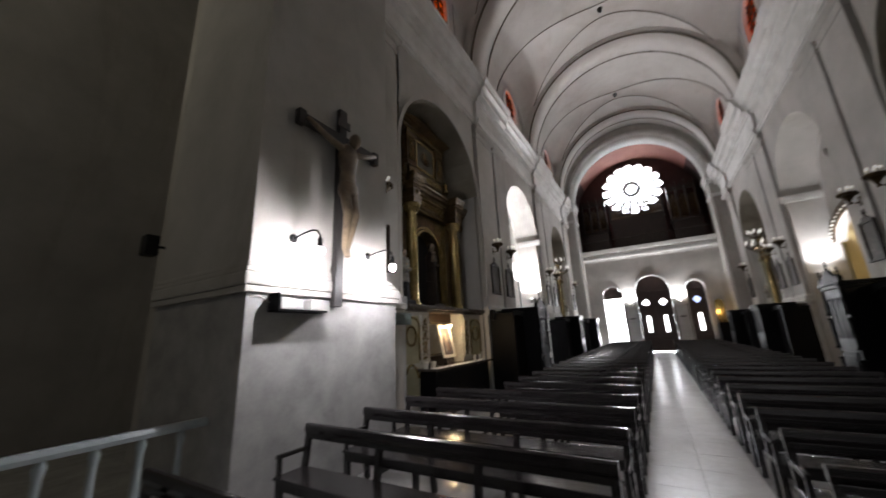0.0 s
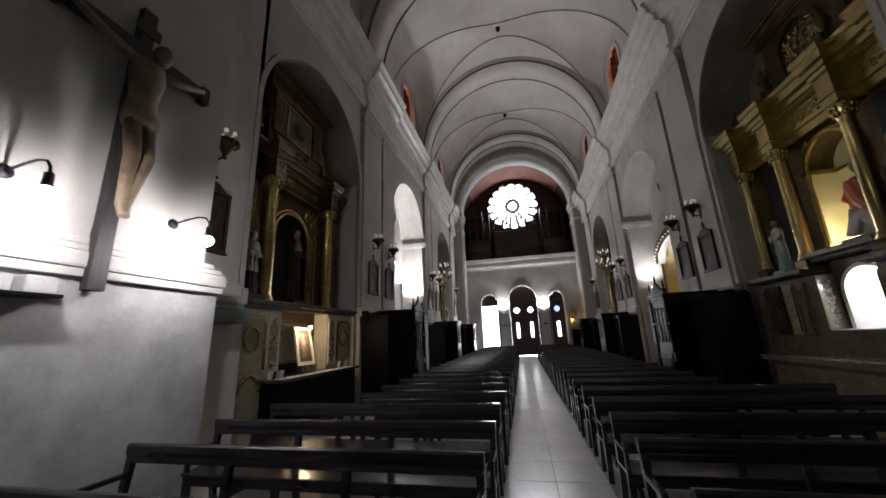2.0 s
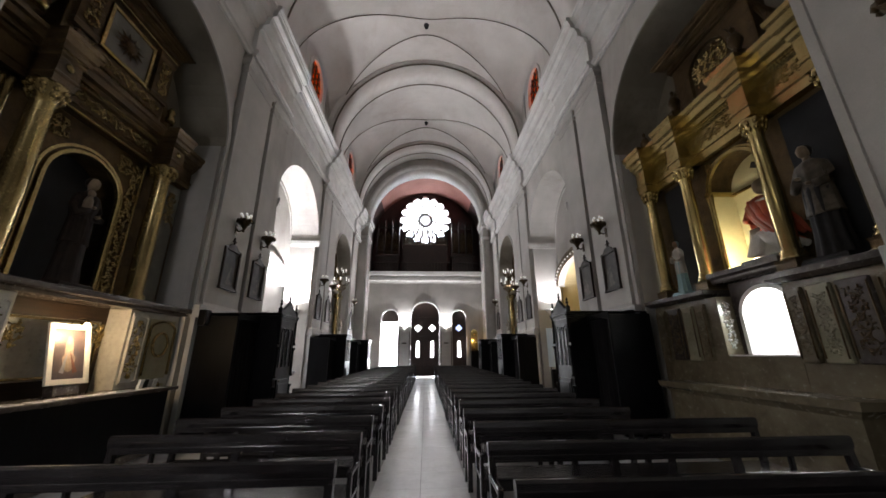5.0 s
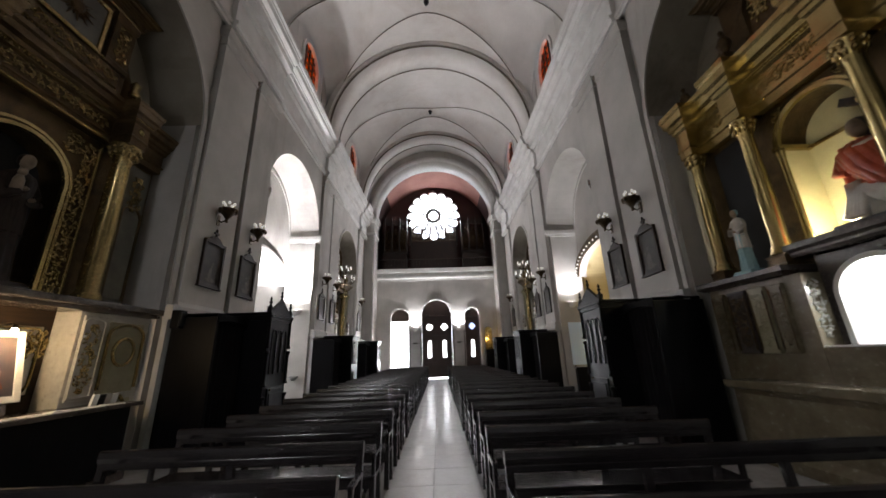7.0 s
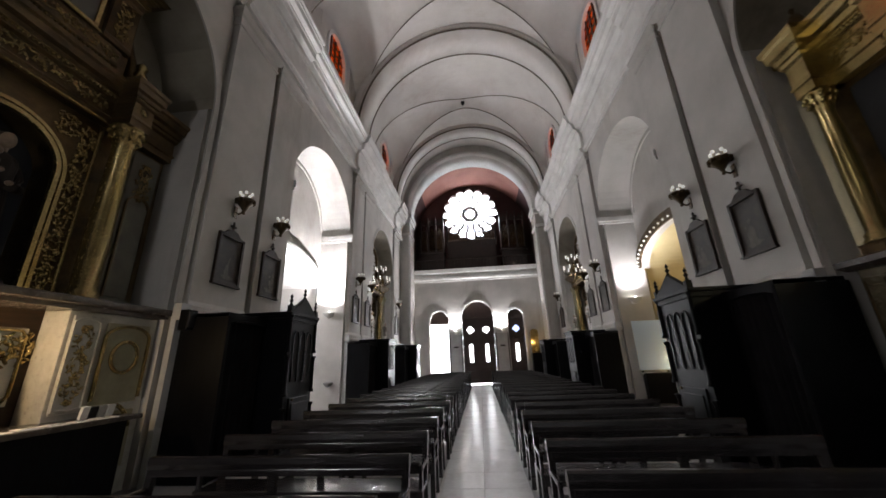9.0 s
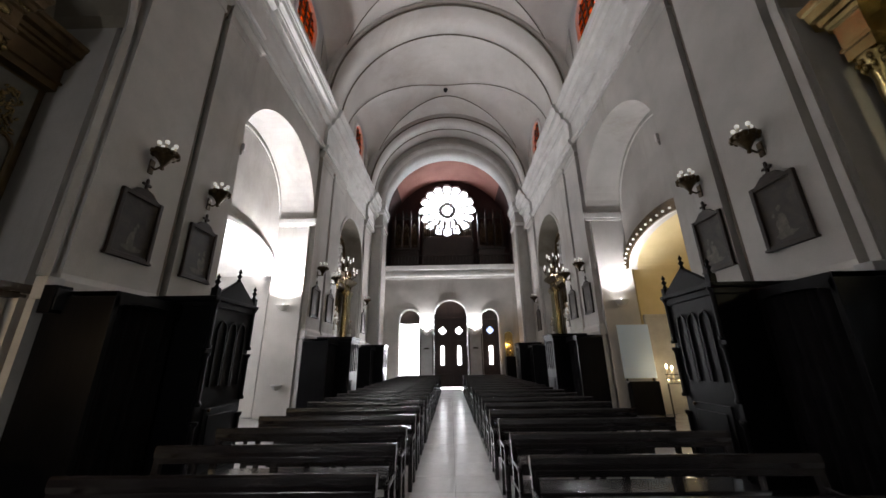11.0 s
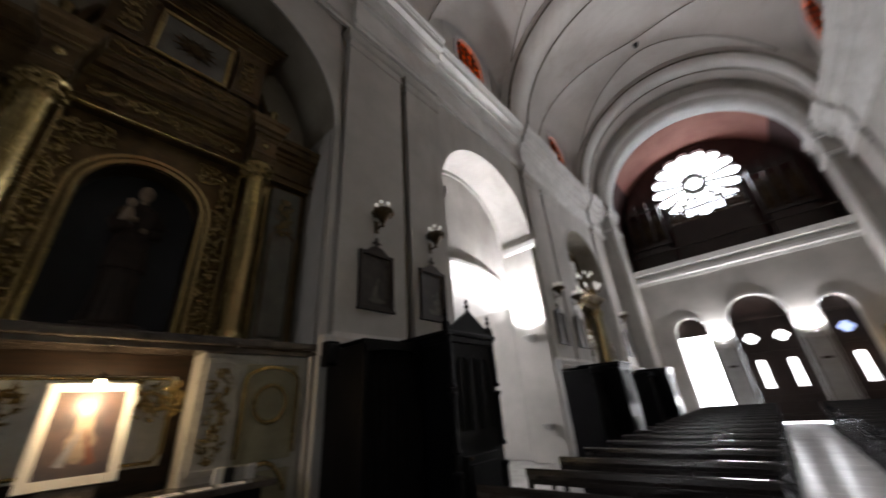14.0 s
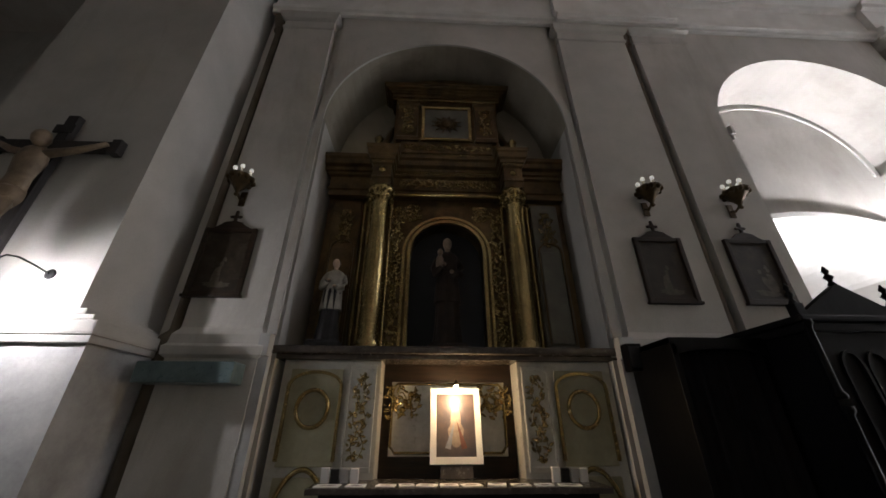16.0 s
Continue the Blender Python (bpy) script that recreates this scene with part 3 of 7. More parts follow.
def end_arch():
    """The arch before the organ loft, on two piers that stand into the nave."""
    bm = bmesh.new()
    half, rise = 4.5, 4.5
    for s in (-1, 1):
        x0, x1 = sorted((XC + s * half, XC + s * (HW + 0.1)))
        box(bm, x0, x1, 29.6, ENDY, 0, SPRING)
    n = 48
    rows = []
    for i in range(n + 1):
        t = math.pi * i / n
        o = (XC - (HW + 0.1) * math.cos(t), SPRING + (RISE + 0.4) * math.sin(t))
        q = (XC - half * math.cos(t), SPRING + rise * math.sin(t))
        rows.append([bm.verts.new(c) for c in ((o[0], 29.6, o[1]), (q[0], 29.6, q[1]), (q[0], ENDY, q[1]), (o[0], ENDY, o[1]))])
    for p, q in zip(rows, rows[1:]):
        for i in range(4):
            bm.faces.new((p[i], q[i], q[(i + 1) % 4], p[(i + 1) % 4])).smooth = i == 1
    structure("loft_arch", bm, PLASTER, "plaster arch on piers before the organ loft", "arch")
    bm = bmesh.new()
    for s in (-1, 1):
        x0, x1 = sorted((XC + s * (half - 0.12), XC + s * (HW + 0.05)))
        box(bm, x0, x1, 29.45, ENDY - 0.3, 10.3, 10.5, 0.03)
        box(bm, x0, x1, 29.4, ENDY - 0.2, 11.3, 11.6, 0.05)
        box(bm, x0 - 0.08, x1 + 0.08, 29.3, ENDY - 0.1, 11.6, 11.95, 0.05)
        rod(bm, (XC + s * half, 29.6, 0.3), (XC + s * half, 29.6, 10.3), 0.09, seg=14)
    rows = []
    for i in range(n + 1):
        t = math.pi * i / n
        pts = [(r, y) for r, y in ((half + 0.32, 29.6), (half + 0.32, 29.5), (half + 0.2, 29.44), (half + 0.04, 29.5), (half - 0.04, 29.6))]
        rows.append([bm.verts.new((XC - r * math.cos(t), y, SPRING + r * math.sin(t))) for r, y in pts])
    for p, q in zip(rows, rows[1:]):
        for i in range(4):
            bm.faces.new((p[i], q[i], q[i + 1], p[i + 1])).smooth = True
    structure("loft_arch_moulding", bm, TRIM, "white moulding round the loft arch", "moulding")


end_arch()


def gallery_wall():
    """Wall with the three doorways; local x is world x, y grows to the street."""
    bm = bmesh.new()
    doors = [(-3.22, -1.86, 4.30, 0.68), (-0.93, 1.3, 4.5, 1.1), (2.28, 3.38, 4.38, 0.58)]
    xs = [-5.0] + [v for d in doors for v in d[:2]] + [5.4]
    for a, b in zip(xs[::2], xs[1::2]):
        box(bm, a, b, ENDY, ENDY + 0.45, 0, 7.1)
    for a, b, zs, rise in doors:
        arch_fill(bm, a, b, zs, rise, 7.1, ENDY, ENDY + 0.45, 24)
    structure("wall_north", bm, PLASTER, "grey plastered entrance wall with three arched doorways", "wall")
    bm = bmesh.new()
    prof = [(0, 7.1), (0.06, 7.1), (0.08, 7.24), (0.2, 7.3), (0.22, 7.46), (0.12, 7.5), (0.12, 7.66), (0.3, 7.74), (0.34, 7.9), (0.36, 8.0), (0.0, 8.03)]
    sweep(bm, prof, (XC + 4.5, ENDY, 0), (XC - 4.5, ENDY, 0))
    structure("loft_cornice", bm, TRIM, "white moulded cornice below the organ loft", "cornice")
    bm = bmesh.new()
    for a, b, zs, rise in doors:
        arch_band(bm, a, b, zs, rise, 0.1, ENDY - 0.05, ENDY, 28, base=0.0)
    structure("door_trim", bm, TRIM, "white plaster rims round the doorways", "moulding")
    bm = bmesh.new()
    box(bm, -5.0, 5.4, ENDY, ROSEY + 0.4, 7.7, 7.98)
    structure("loft_floor", bm, DOORWOOD, "floor of the organ loft", "floor")
    return doors


DOORS = gallery_wall()


def rose_wall():
    """Loft's back wall with a scalloped round opening; local origin at the rose's centre."""
    cx, cz, r, n = 0.1, 14.3, 2.06, 16
    bm = bmesh.new()
    m = 288
    inner, outer = [], []
    for i in range(m):
        a = 2 * math.pi * i / m
        ca, sa = math.cos(a), math.sin(a)
        step = 2 * math.pi / n
        off = (a + step / 2) % step - step / 2
        d = r * math.cos(off) + math.sqrt(max(0.0, 0.4 ** 2 - (r * math.sin(off)) ** 2))
        inner.append((cx + d * ca, cz + d * sa))
        k = min((5.9 if ca > 0 else 5.9) / max(1e-6, abs(ca)), (5.0 if sa > 0 else 7.0) / max(1e-6, abs(sa)))
        outer.append((cx + k * ca, cz + k * sa))
    rings = [[bm.verts.new((x, y, z)) for x, z in pts] for pts, y in ((outer, ROSEY), (inner, ROSEY), (inner, ROSEY + 0.4), (outer, ROSEY + 0.4))]
    for a, b in zip(rings, rings[1:]):
        for i in range(m):
            bm.faces.new((a[i], a[(i + 1) % m], b[(i + 1) % m], b[i]))
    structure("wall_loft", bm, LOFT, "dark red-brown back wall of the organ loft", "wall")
    w = thing("window_1", pose(cx, ROSEY + 0.2, cz), "round rose window with sixteen petals, blindingly bright", "window", kind="structure")
    bm = bmesh.new()
    for i in range(n):
        a = 2 * math.pi * (i + 0.5) / n
        rod(bm, (0.72 * math.cos(a), 0, 0.72 * math.sin(a)), (2.1 * math.cos(a), 0, 2.1 * math.sin(a)), 0.075, 0.095, 8)
    part("mullions", bm, DADO, w)
    bm = bmesh.new()
    tube(bm, [(0.6 * math.cos(2 * math.pi * i / 48), 0, 0.6 * math.sin(2 * math.pi * i / 48)) for i in range(49)], 0.17, 8)
    for i in range(4):
        a = math.pi / 4 + i * math.pi / 2
        rod(bm, (0.5 * math.cos(a), 0, 0.5 * math.sin(a)), (0.27 * math.cos(a), 0, 0.27 * math.sin(a)), 0.11, 0.03, 8)
    part("centre_ring", bm, DADO, w)
    for i in range(n):
        bm = bmesh.new()
        a0, a1 = 2 * math.pi * (i - 0.5) / n, 2 * math.pi * (i + 0.5) / n
        am = (a0 + a1) / 2
        pts = [(0.8, a0), (2.06, a0), (2.36, am - 0.1), (2.44, am), (2.36, am + 0.1), (2.06, a1), (0.8, a1)]
        bm.faces.new([bm.verts.new((q * math.cos(t), 0.02, q * math.sin(t))) for q, t in pts])
        part("pane", bm, CLEAR, w).visible_shadow = False
    bm = bmesh.new()
    bm.faces.new([bm.verts.new((0.6 * math.cos(2 * math.pi * i / 24), 0.02, 0.6 * math.sin(2 * math.pi * i / 24))) for i in range(24)])
    part("pane", bm, CLEAR, w).visible_shadow = False
    # loft's own side walls and pink vault
    bm = bmesh.new()
    for s in (-1, 1):
        x0, x1 = sorted((XC + s * 5.05, XC + s * 5.4))
        box(bm, x0, x1, ENDY, ROSEY, 8.0, 18)
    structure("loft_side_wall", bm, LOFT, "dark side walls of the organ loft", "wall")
    bm = bmesh.new()
    rows = []
    for i in range(65):
        t = math.pi * i / 64
        rows.append([bm.verts.new((XC - 5.1 * math.cos(t), y, SPRING + 5.1 * math.sin(t))) for y in (ENDY - 0.05, ROSEY + 0.05)])
    for p, q in zip(rows, rows[1:]):
        f = bm.faces.new((p[0], q[0], q[1], p[1]))
        f.smooth = True
        # dark flanks: the shade low on the vault is put into the colour
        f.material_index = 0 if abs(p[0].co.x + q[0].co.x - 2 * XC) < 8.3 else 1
    structure("loft_ceiling", bm, (PINK, LOFT), "pink painted vault over the organ loft, shade coloured into its flanks", "ceiling")


rose_wall()


# bright sky seen through the openings
def backdrop(name, m, w, h, glow=None):
    bm = bmesh.new()
    box(bm, -w / 2, w / 2, -0.02, 0.0, -h / 2, h / 2)
    structure(name, bm, glow or DAYGLOW, "bright overcast daylight outside", "sky", m)


backdrop("backdrop_rose", pose(0.1, ROSEY + 1.2, 14.3), 7.5, 7.5)
backdrop("backdrop_doors", pose(0.2, ENDY + 2.2, 2.7), 10.4, 5.6)


# floor
bm = bmesh.new()
box(bm, -14, 14.4, -14, 38, -0.3, -0.012)
structure("floor", bm, FLOOR, "worn pale marble floor", "floor")


# crossing behind the walker: piers, end walls and a flat ceiling that close the place
def crossing():
    for i, (x0, x1, y0, y1) in enumerate(((-11.5, -11.0, -13, 6.9), (11.4, 11.9, -13, 6.9), (-11.5, 11.9, -13.5, -13), (-11.5, -6.3, 5.6, 6.9), (6.7, 11.9, 5.6, 6.9))):
        bm = bmesh.new()
        box(bm, x0, x1, y0, y1, 0, 19)
        structure("wall_crossing_%d" % (i + 1), bm, PLASTER, "plain plastered wall of the crossing", "wall")
    bm = bmesh.new()
    box(bm, -11.5, 11.9, -13.5, 5.7, 18.2, 18.6)
    structure("ceiling_crossing", bm, VAULT, "plain plaster ceiling over the crossing", "ceiling")
    for s in (-1, 1):
        bm = bmesh.new()
        x0, x1 = sorted((XC + s * 4.12, XC + s * 6.4))
        box(bm, x0, x1, 3.05, 5.72, 0, 2.6, 0.0, 1)
        box(bm, x0, x1, 3.05, 5.48, 2.6, 18.2)
        structure("pier_" + SIDE[s], bm, (PLASTER, PIERFOOT), "massive plastered crossing pier", "pier")
        bm = bmesh.new()
        a, b = sorted((XC + s * 4.07, XC + s * 6.45))
        box(bm, a, b, 3.0, 5.77, 2.42, 2.5, 0.015)
        box(bm, a - 0.02, b + 0.02, 2.98, 5.79, 2.5, 2.66, 0.03)
        box(bm, a, b, 3.0, 5.72, 2.66, 2.72, 0.015)
        box(bm, a + 0.01, b - 0.01, 3.02, 5.6, 2.72, 2.79, 0.02)
        structure("pier_moulding", bm, PLASTER, "plaster ledge moulding round the pier", "moulding")
        # stepped back pier and dark apse beside it
        bm = bmesh.new()
        x0, x1 = sorted((XC + s * 6.4, XC + s * 8.2))
        box(bm, x0, x1, 3.6, 5.72, 0, 18.2)
        structure("pier_step", bm, PLASTER, "stepped return of the crossing pier", "pier")


crossing()


# ---- side chapels behind the open bays ----
def chapel(s, plaster, vault_material, label):
    bm = bmesh.new()
    d0, d1 = -1.46, -4.6
    k0, k1 = sorted((s * 14.6, s * 19.95))
    box(bm, k0, k1, d1 - 0.3, d1, 0, 6.6)
    box(bm, k0 - 0.3, k0, d1 - 0.3, d0, 0, 6.6)
    box(bm, k1, k1 + 0.3, d1 - 0.3, d0, 0, 6.6)
    structure("chapel_wall_" + SIDE[s], bm, plaster, label, "wall", pose(XC + s * HW, 0, 0, 0, 0, 90 * s))
    bm = bmesh.new()
    arch_fill(bm, k0 + 0.05, k1 - 0.05, 4.7, 1.15, 6.7, d1, d0, 28)
    structure("chapel_ceiling_" + SIDE[s], bm, vault_material, "low segmental vault of the side chapel", "ceiling", pose(XC + s * HW, 0, 0, 0, 0, 90 * s))


chapel(-1, PLASTER, TRIM, "pale plastered walls of the bright side chapel")
chapel(1, CHAPELYELLOW, CHAPELYELLOW, "yellow painted walls of the side chapel")


# ---- doors ----
def leaf(name, x0, x1, zs, rise, label, glass, panels):
    d = thing(name, pose((x0 + x1) / 2, ENDY + 0.3, 0), label, "door", kind="structure")
    w = (x1 - x0) / 2 - 0.01
    bm = bmesh.new()
    arch_panel(bm, -w, w, 0.045, zs, rise - 0.01, 0.06, 0.1)
    n = panels
    holes = []
    for i in range(n):
        a, b = -w + 2 * w * i / n, -w + 2 * w * (i + 1) / n
        box(bm, a + 0.02, b - 0.02, -0.02, 0.06, 0.14, 0.3, 0.01)
        box(bm, a + 0.0, a + 0.1, -0.03, 0.06, 0.14, zs, 0.01)
        box(bm, b - 0.1, b, -0.03, 0.06, 0.14, zs, 0.01)
        box(bm, a + 0.1, b - 0.1, -0.01, 0.06, 0.9, 1.1, 0.01)
        box(bm, a + 0.1, b - 0.1, -0.01, 0.06, 2.95, 3.1, 0.01)
        box(bm, a + 0.16, b - 0.16, 0.02, 0.06, 0.36, 0.84, 0.02)
        holes.append((a + b) / 2)
    box(bm, -w, w, -0.05, 0.06, zs - 0.06, zs + 0.06, 0.015)
    body = part("door_panel", bm, DOORWOOD, d)
    for c in holes:
        bm = bmesh.new()
        arch_panel(bm, c - 0.115, c + 0.115, 1.42, 2.5, 0.12, 0.0, 0.055, 12)
        part("lancet_pane", bm, glass[0], d, "bright narrow glazed lancet")
        bm = bmesh.new()
        for q in range(4):
            a = q * math.pi / 2
            lathe_pts = [(c + 0.13 * math.cos(a) + 0.11 * math.cos(t), 3.6 + 0.13 * math.sin(a) + 0.11 * math.sin(t)) for t in (2 * math.pi * j / 14 for j in range(14))]
            f0 = [bm.verts.new((x, -0.002 + 0.003 * q, z)) for x, z in lathe_pts]
            f1 = [bm.verts.new((x, 0.055, z)) for x, z in lathe_pts]
            bm.faces.new(f0)
            for j in range(14):
                bm.faces.new((f0[j], f1[j], f1[(j + 1) % 14], f0[(j + 1) % 14]))
        part("quatrefoil_pane", bm, glass[1], d, "bright quatrefoil light")
        bm = bmesh.new()
        tube(bm, [(c + 0.2, -0.06, 1.15), (c + 0.2, -0.1, 1.15), (c + 0.2, -0.1, 1.0), (c + 0.2, -0.06, 1.0)], 0.012, 6)
        part("door_handle", bm, BRASS, d, "brass pull handle")
    return d


PANEGLOW = glowing("backlit_glass", (0.93, 0.96, 1.0), 7.0)
BLUEGLOW = glowing("backlit_blue_glass", (0.45, 0.55, 0.95), 1.8)
leaf("door_1", *DOORS[1], "closed double door of dark wood with glazed lancets and quatrefoils", (PANEGLOW, PANEGLOW), 2)
leaf("door_2", *DOORS[2], "closed dark wooden side door with a blue quatrefoil", (PANEGLOW, BLUEGLOW), 1)
d3 = thing("door_3", pose(-2.54, ENDY + 0.3, 0), "open side door with a dark arched fanlight, daylight pouring in", "door", kind="structure")
bm = bmesh.new()
arch_panel(bm, -0.67, 0.67, 4.12, 4.30, 0.67, 0.0, 0.06)
box(bm, -0.67, 0.67, -0.03, 0.09, 4.06, 4.14, 0.01)
part("fanlight", bm, DOORWOOD, d3)
bm = bmesh.new()
box(bm, -0.06, 0.0, 0.02, 1.25, 0.1, 4.05, 0.01)
box(bm, -0.075, 0.015, 0.15, 1.1, 0.4, 1.2, 0.01)
box(bm, -0.075, 0.015, 0.15, 1.1, 1.6, 3.6, 0.01)
part("open_leaf", bm, DOORWOOD, d3, m=pose(0.66, 0, 0))

# notice boards between the doors, with an uplight above each
for x in (-1.4, 1.8):
    nb = thing("notice_board", pose(x, ENDY, 0), "grey upright notice board between the doors", "board", "notice boards by the doors")
    bm = bmesh.new()
    box(bm, -0.4, 0.4, -0.1, -0.06, 0.5, 3.3, 0.01)
    part("board", bm, PANELBOARD, nb)
    bm = bmesh.new()
    for a, b in ((-0.44, -0.38), (0.38, 0.44)):
        box(bm, a, b, -0.13, -0.02, 0.0, 3.36, 0.01)
    part("frame", bm, FRAMEWOOD, nb)
    bm = bmesh.new()
    box(bm, -0.16, 0.16, -0.115, -0.1, 2.4, 2.5)
    part("name_strip", bm, FRAMEWOOD, nb)


def uplight(m, group):
    u = thing("wall_uplight", m, "white plaster bowl uplight on the wall, switched on", "wall lamp", group)
    bm = bmesh.new()
    prof = [(0.03, -0.2), (0.06, -0.18), (0.14, -0.1), (0.2, -0.02), (0.21, 0.0), (0.19, 0.0), (0.12, -0.07), (0.02, -0.12)]
    lathe(bm, prof, (0, 0.2, 0), 20, 1.2, 0.9)
    part("bowl", bm, TRIM, u)
    bm = bmesh.new()
    blob(bm, (0, 0.2, -0.02), 0.05, 0.05, 0.06, 2)
    part("bulb", bm, BULBHOT, u, "lit lamp bulb")
    bm = bmesh.new()
    box(bm, -0.08, 0.08, 0.0, 0.06, -0.2, 0.02, 0.01)
    part("bracket", bm, TRIM, u)


for s in (-1, 1):
    uplight(pose(XC + s * (HW + 0.62), 19.62, 3.55, 0, 0, 180), "uplights on the arch jambs")
    uplight(pose(XC + s * 1.6, ENDY, 3.5, 0, 0, 180), "uplights beside the doors")


# ---- clerestory windows in the lunettes ----
n_win = 2
for s in (-1, 1):
    for c in (9.45, 17.27, 24.9):
        w = thing("window_%d" % n_win, pose(XC + s * (HW + 0.05), c, 13.0, 0, 0, 90 * s), "round-headed clerestory window of orange stained glass", "window", kind="structure")
        n_win += 1
        bm = bmesh.new()
        arch_band(bm, -0.8, 0.8, 1.0, 0.8, 0.14, -0.1, 0.06, 20, base=0.1)
        box(bm, -0.95, 0.95, -0.2, 0.1, 0.0, 0.1, 0.02)
        part("window_frame", bm, TRIM, w)
        bm = bmesh.new()
        for x in (-0.4, 0.0, 0.4):
            box(bm, x - 0.014, x + 0.014, -0.12, -0.04, 0.1, 1.75)
        for z in (0.45, 0.8, 1.15, 1.5):
            box(bm, -0.78, 0.78, -0.11, -0.05, z - 0.009, z + 0.009)
        part("mullions", bm, IRON, w)
        bm = bmesh.new()
        arch_panel(bm, -0.8, 0.8, 0.1, 1.0, 0.8, -0.09, -0.08, 16)
        g = part("stained_pane", bm, ORANGE, w, "orange and red leaded glass")
        g.visible_shadow = False
        bm = bmesh.new()
        arch_fill(bm, -0.82, 0.82, 1.0, 0.8, 3.4, -0.5, -0.02, 20)
        box(bm, -3.0, -0.81, -0.5, -0.02, -1.0, 3.4)
        box(bm, 0.81, 3.0, -0.5, -0.02, -1.0, 3.4)
        part("lunette_wall", bm, VAULT, w)
        backdrop("backdrop_clerestory", pose(XC + s * (HW + 1.0), c, 14.1, 0, 0, 90), 3.4, 3.0, STAINGLOW)

# bosses hanging in the crowns
for c in (9.45, 17.2, 24.85):
    bm = bmesh.new()
    lathe(bm, [(0.02, -0.1), (0.07, -0.08), (0.1, 0.0), (0.13, 0.08), (0.13, 0.2)], (0, 0, 0), 16)
    tagged(part("vault_boss", bm, IRON, m=pose(XC - 0.05, c, 17.32)), "small dark iron vent boss in the vault crown", "boss", "vault bosses")


# ---- organ loft ----
def organ(x, mirror):
    o = thing("organ_case", pose(x, 34.6, 7.98), "dark pointed organ case with pipes in the loft", "organ", "organ cases")
    bm = bmesh.new()
    box(bm, -1.0, 1.0, -0.4, 0.4, 0, 2.2, 0.03)
    box(bm, -1.1, 1.1, -0.5, 0.45, 2.2, 2.4, 0.03)
    part("case", bm, DOORWOOD, o)
    for xx in (-0.98, -0.33, 0.33, 0.98):
        bm = bmesh.new()
        box(bm, xx - 0.07, xx + 0.07, -0.45, 0.2, 2.4, 5.2, 0.02)
        part("post", bm, DOORWOOD, o)
        bm = bmesh.new()
        rod(bm, (xx, -0.12, 5.2), (xx, -0.12, 5.8), 0.1, 0.01, 6)
        part("pinnacle", bm, DOORWOOD, o)
    for i in range(3):
        c = -0.66 + 0.66 * i
        bm = bmesh.new()
        v = [bm.verts.new((c + a, y, z)) for y in (-0.3, -0.2) for a, z in ((-0.3, 4.9), (0.3, 4.9), (0, 5.6))]
        bm.faces.new(v[:3]), bm.faces.new(v[3:][::-1])
        for i0, i1 in ((0, 1), (1, 2), (2, 0)):
            bm.faces.new((v[i0], v[i1], v[i1 + 3], v[i0 + 3]))
        part("gablet", bm, DOORWOOD, o)
        for j in range(5):
            bm = bmesh.new()
            xx = c - 0.2 + 0.1 * j
            h = 4.6 - 0.16 * abs(j - 2)
            rod(bm, (xx, -0.2, 2.42), (xx, -0.2, 2.7), 0.012, 0.042, 8)
            rod(bm, (xx, -0.2, 2.7), (xx, -0.2, h), 0.042, 0.042, 8)
            part("organ_pipe", bm, GILTDARK, o)


organ(-3.3, 1), organ(3.6, -1)
oc = thing("organ_console", pose(0.1, 34.4, 7.98), "low dark organ case with a row of pipes", "organ")
bm = bmesh.new()
stack(bm, -2.0, 2.0, -0.4, 0.4, [(0.05, 0.0), (0.05, 0.2), (0.0, 0.25), (0.0, 2.9), (0.08, 3.0), (0.08, 3.15)])
part("case", bm, DOORWOOD, oc)
for i in range(25):
    bm = bmesh.new()
    xx = -1.92 + 0.16 * i
    h = 4.45 + 0.5 * abs(math.sin(i * 0.52))
    rod(bm, (xx, -0.1, 3.15), (xx, -0.1, 3.4), 0.015, 0.05, 8)
    rod(bm, (xx, -0.1, 3.4), (xx, -0.1, h), 0.05, 0.05, 8)
    part("organ_pipe", bm, GILTDARK, oc)
for xx in (-2.02, 2.02):
    bm = bmesh.new()
    box(bm, xx - 0.06, xx + 0.06, -0.3, 0.2, 3.15, 4.5, 0.02)
    rod(bm, (xx, -0.05, 4.5), (xx, -0.05, 5.0), 0.08, 0.01, 6)
    part("end_post", bm, DOORWOOD, oc)
bm = bmesh.new()
box(bm, -2.0, 2.0, -0.2, -0.14, 4.0, 4.07)
part("pipe_rail", bm, DOORWOOD, oc)
# pointed cresting above the pipes
for i in range(13):
    bm = bmesh.new()
    xx = -2.1 + 0.35 * i
    top = 4.75 + (1.2 if i < 2 else 0.75 if i > 10 else 0.1 * (i % 2))
    box(bm, xx - 0.03, xx + 0.03, -0.06, 0.0, 3.15, top, 0.008)
    rod(bm, (xx, -0.03, top), (xx, -0.03, top + 0.22), 0.05, 0.008, 6)
    part("cresting_bar", bm, DOORWOOD, oc)
for z, x0, x1 in ((4.4, -2.1, 2.1), (4.62, -2.1, 2.1), (5.3, -2.12, -1.7), (5.7, -2.12, -1.7), (5.2, 1.75, 2.12)):
    bm = bmesh.new()
    box(bm, x0, x1, -0.05, -0.01, z, z + 0.05, 0.006)
    part("cresting_rail", bm, DOORWOOD, oc)
rl = thing("loft_railing", pose(XC, ENDY + 0.25, 7.98), "dark wooden railing along the organ loft", "railing")
bm = bmesh.new()
box(bm, -4.45, 4.45, -0.05, 0.05, 0.9, 0.98, 0.01)
part("top_rail", bm, DOORWOOD, rl)
bm = bmesh.new()
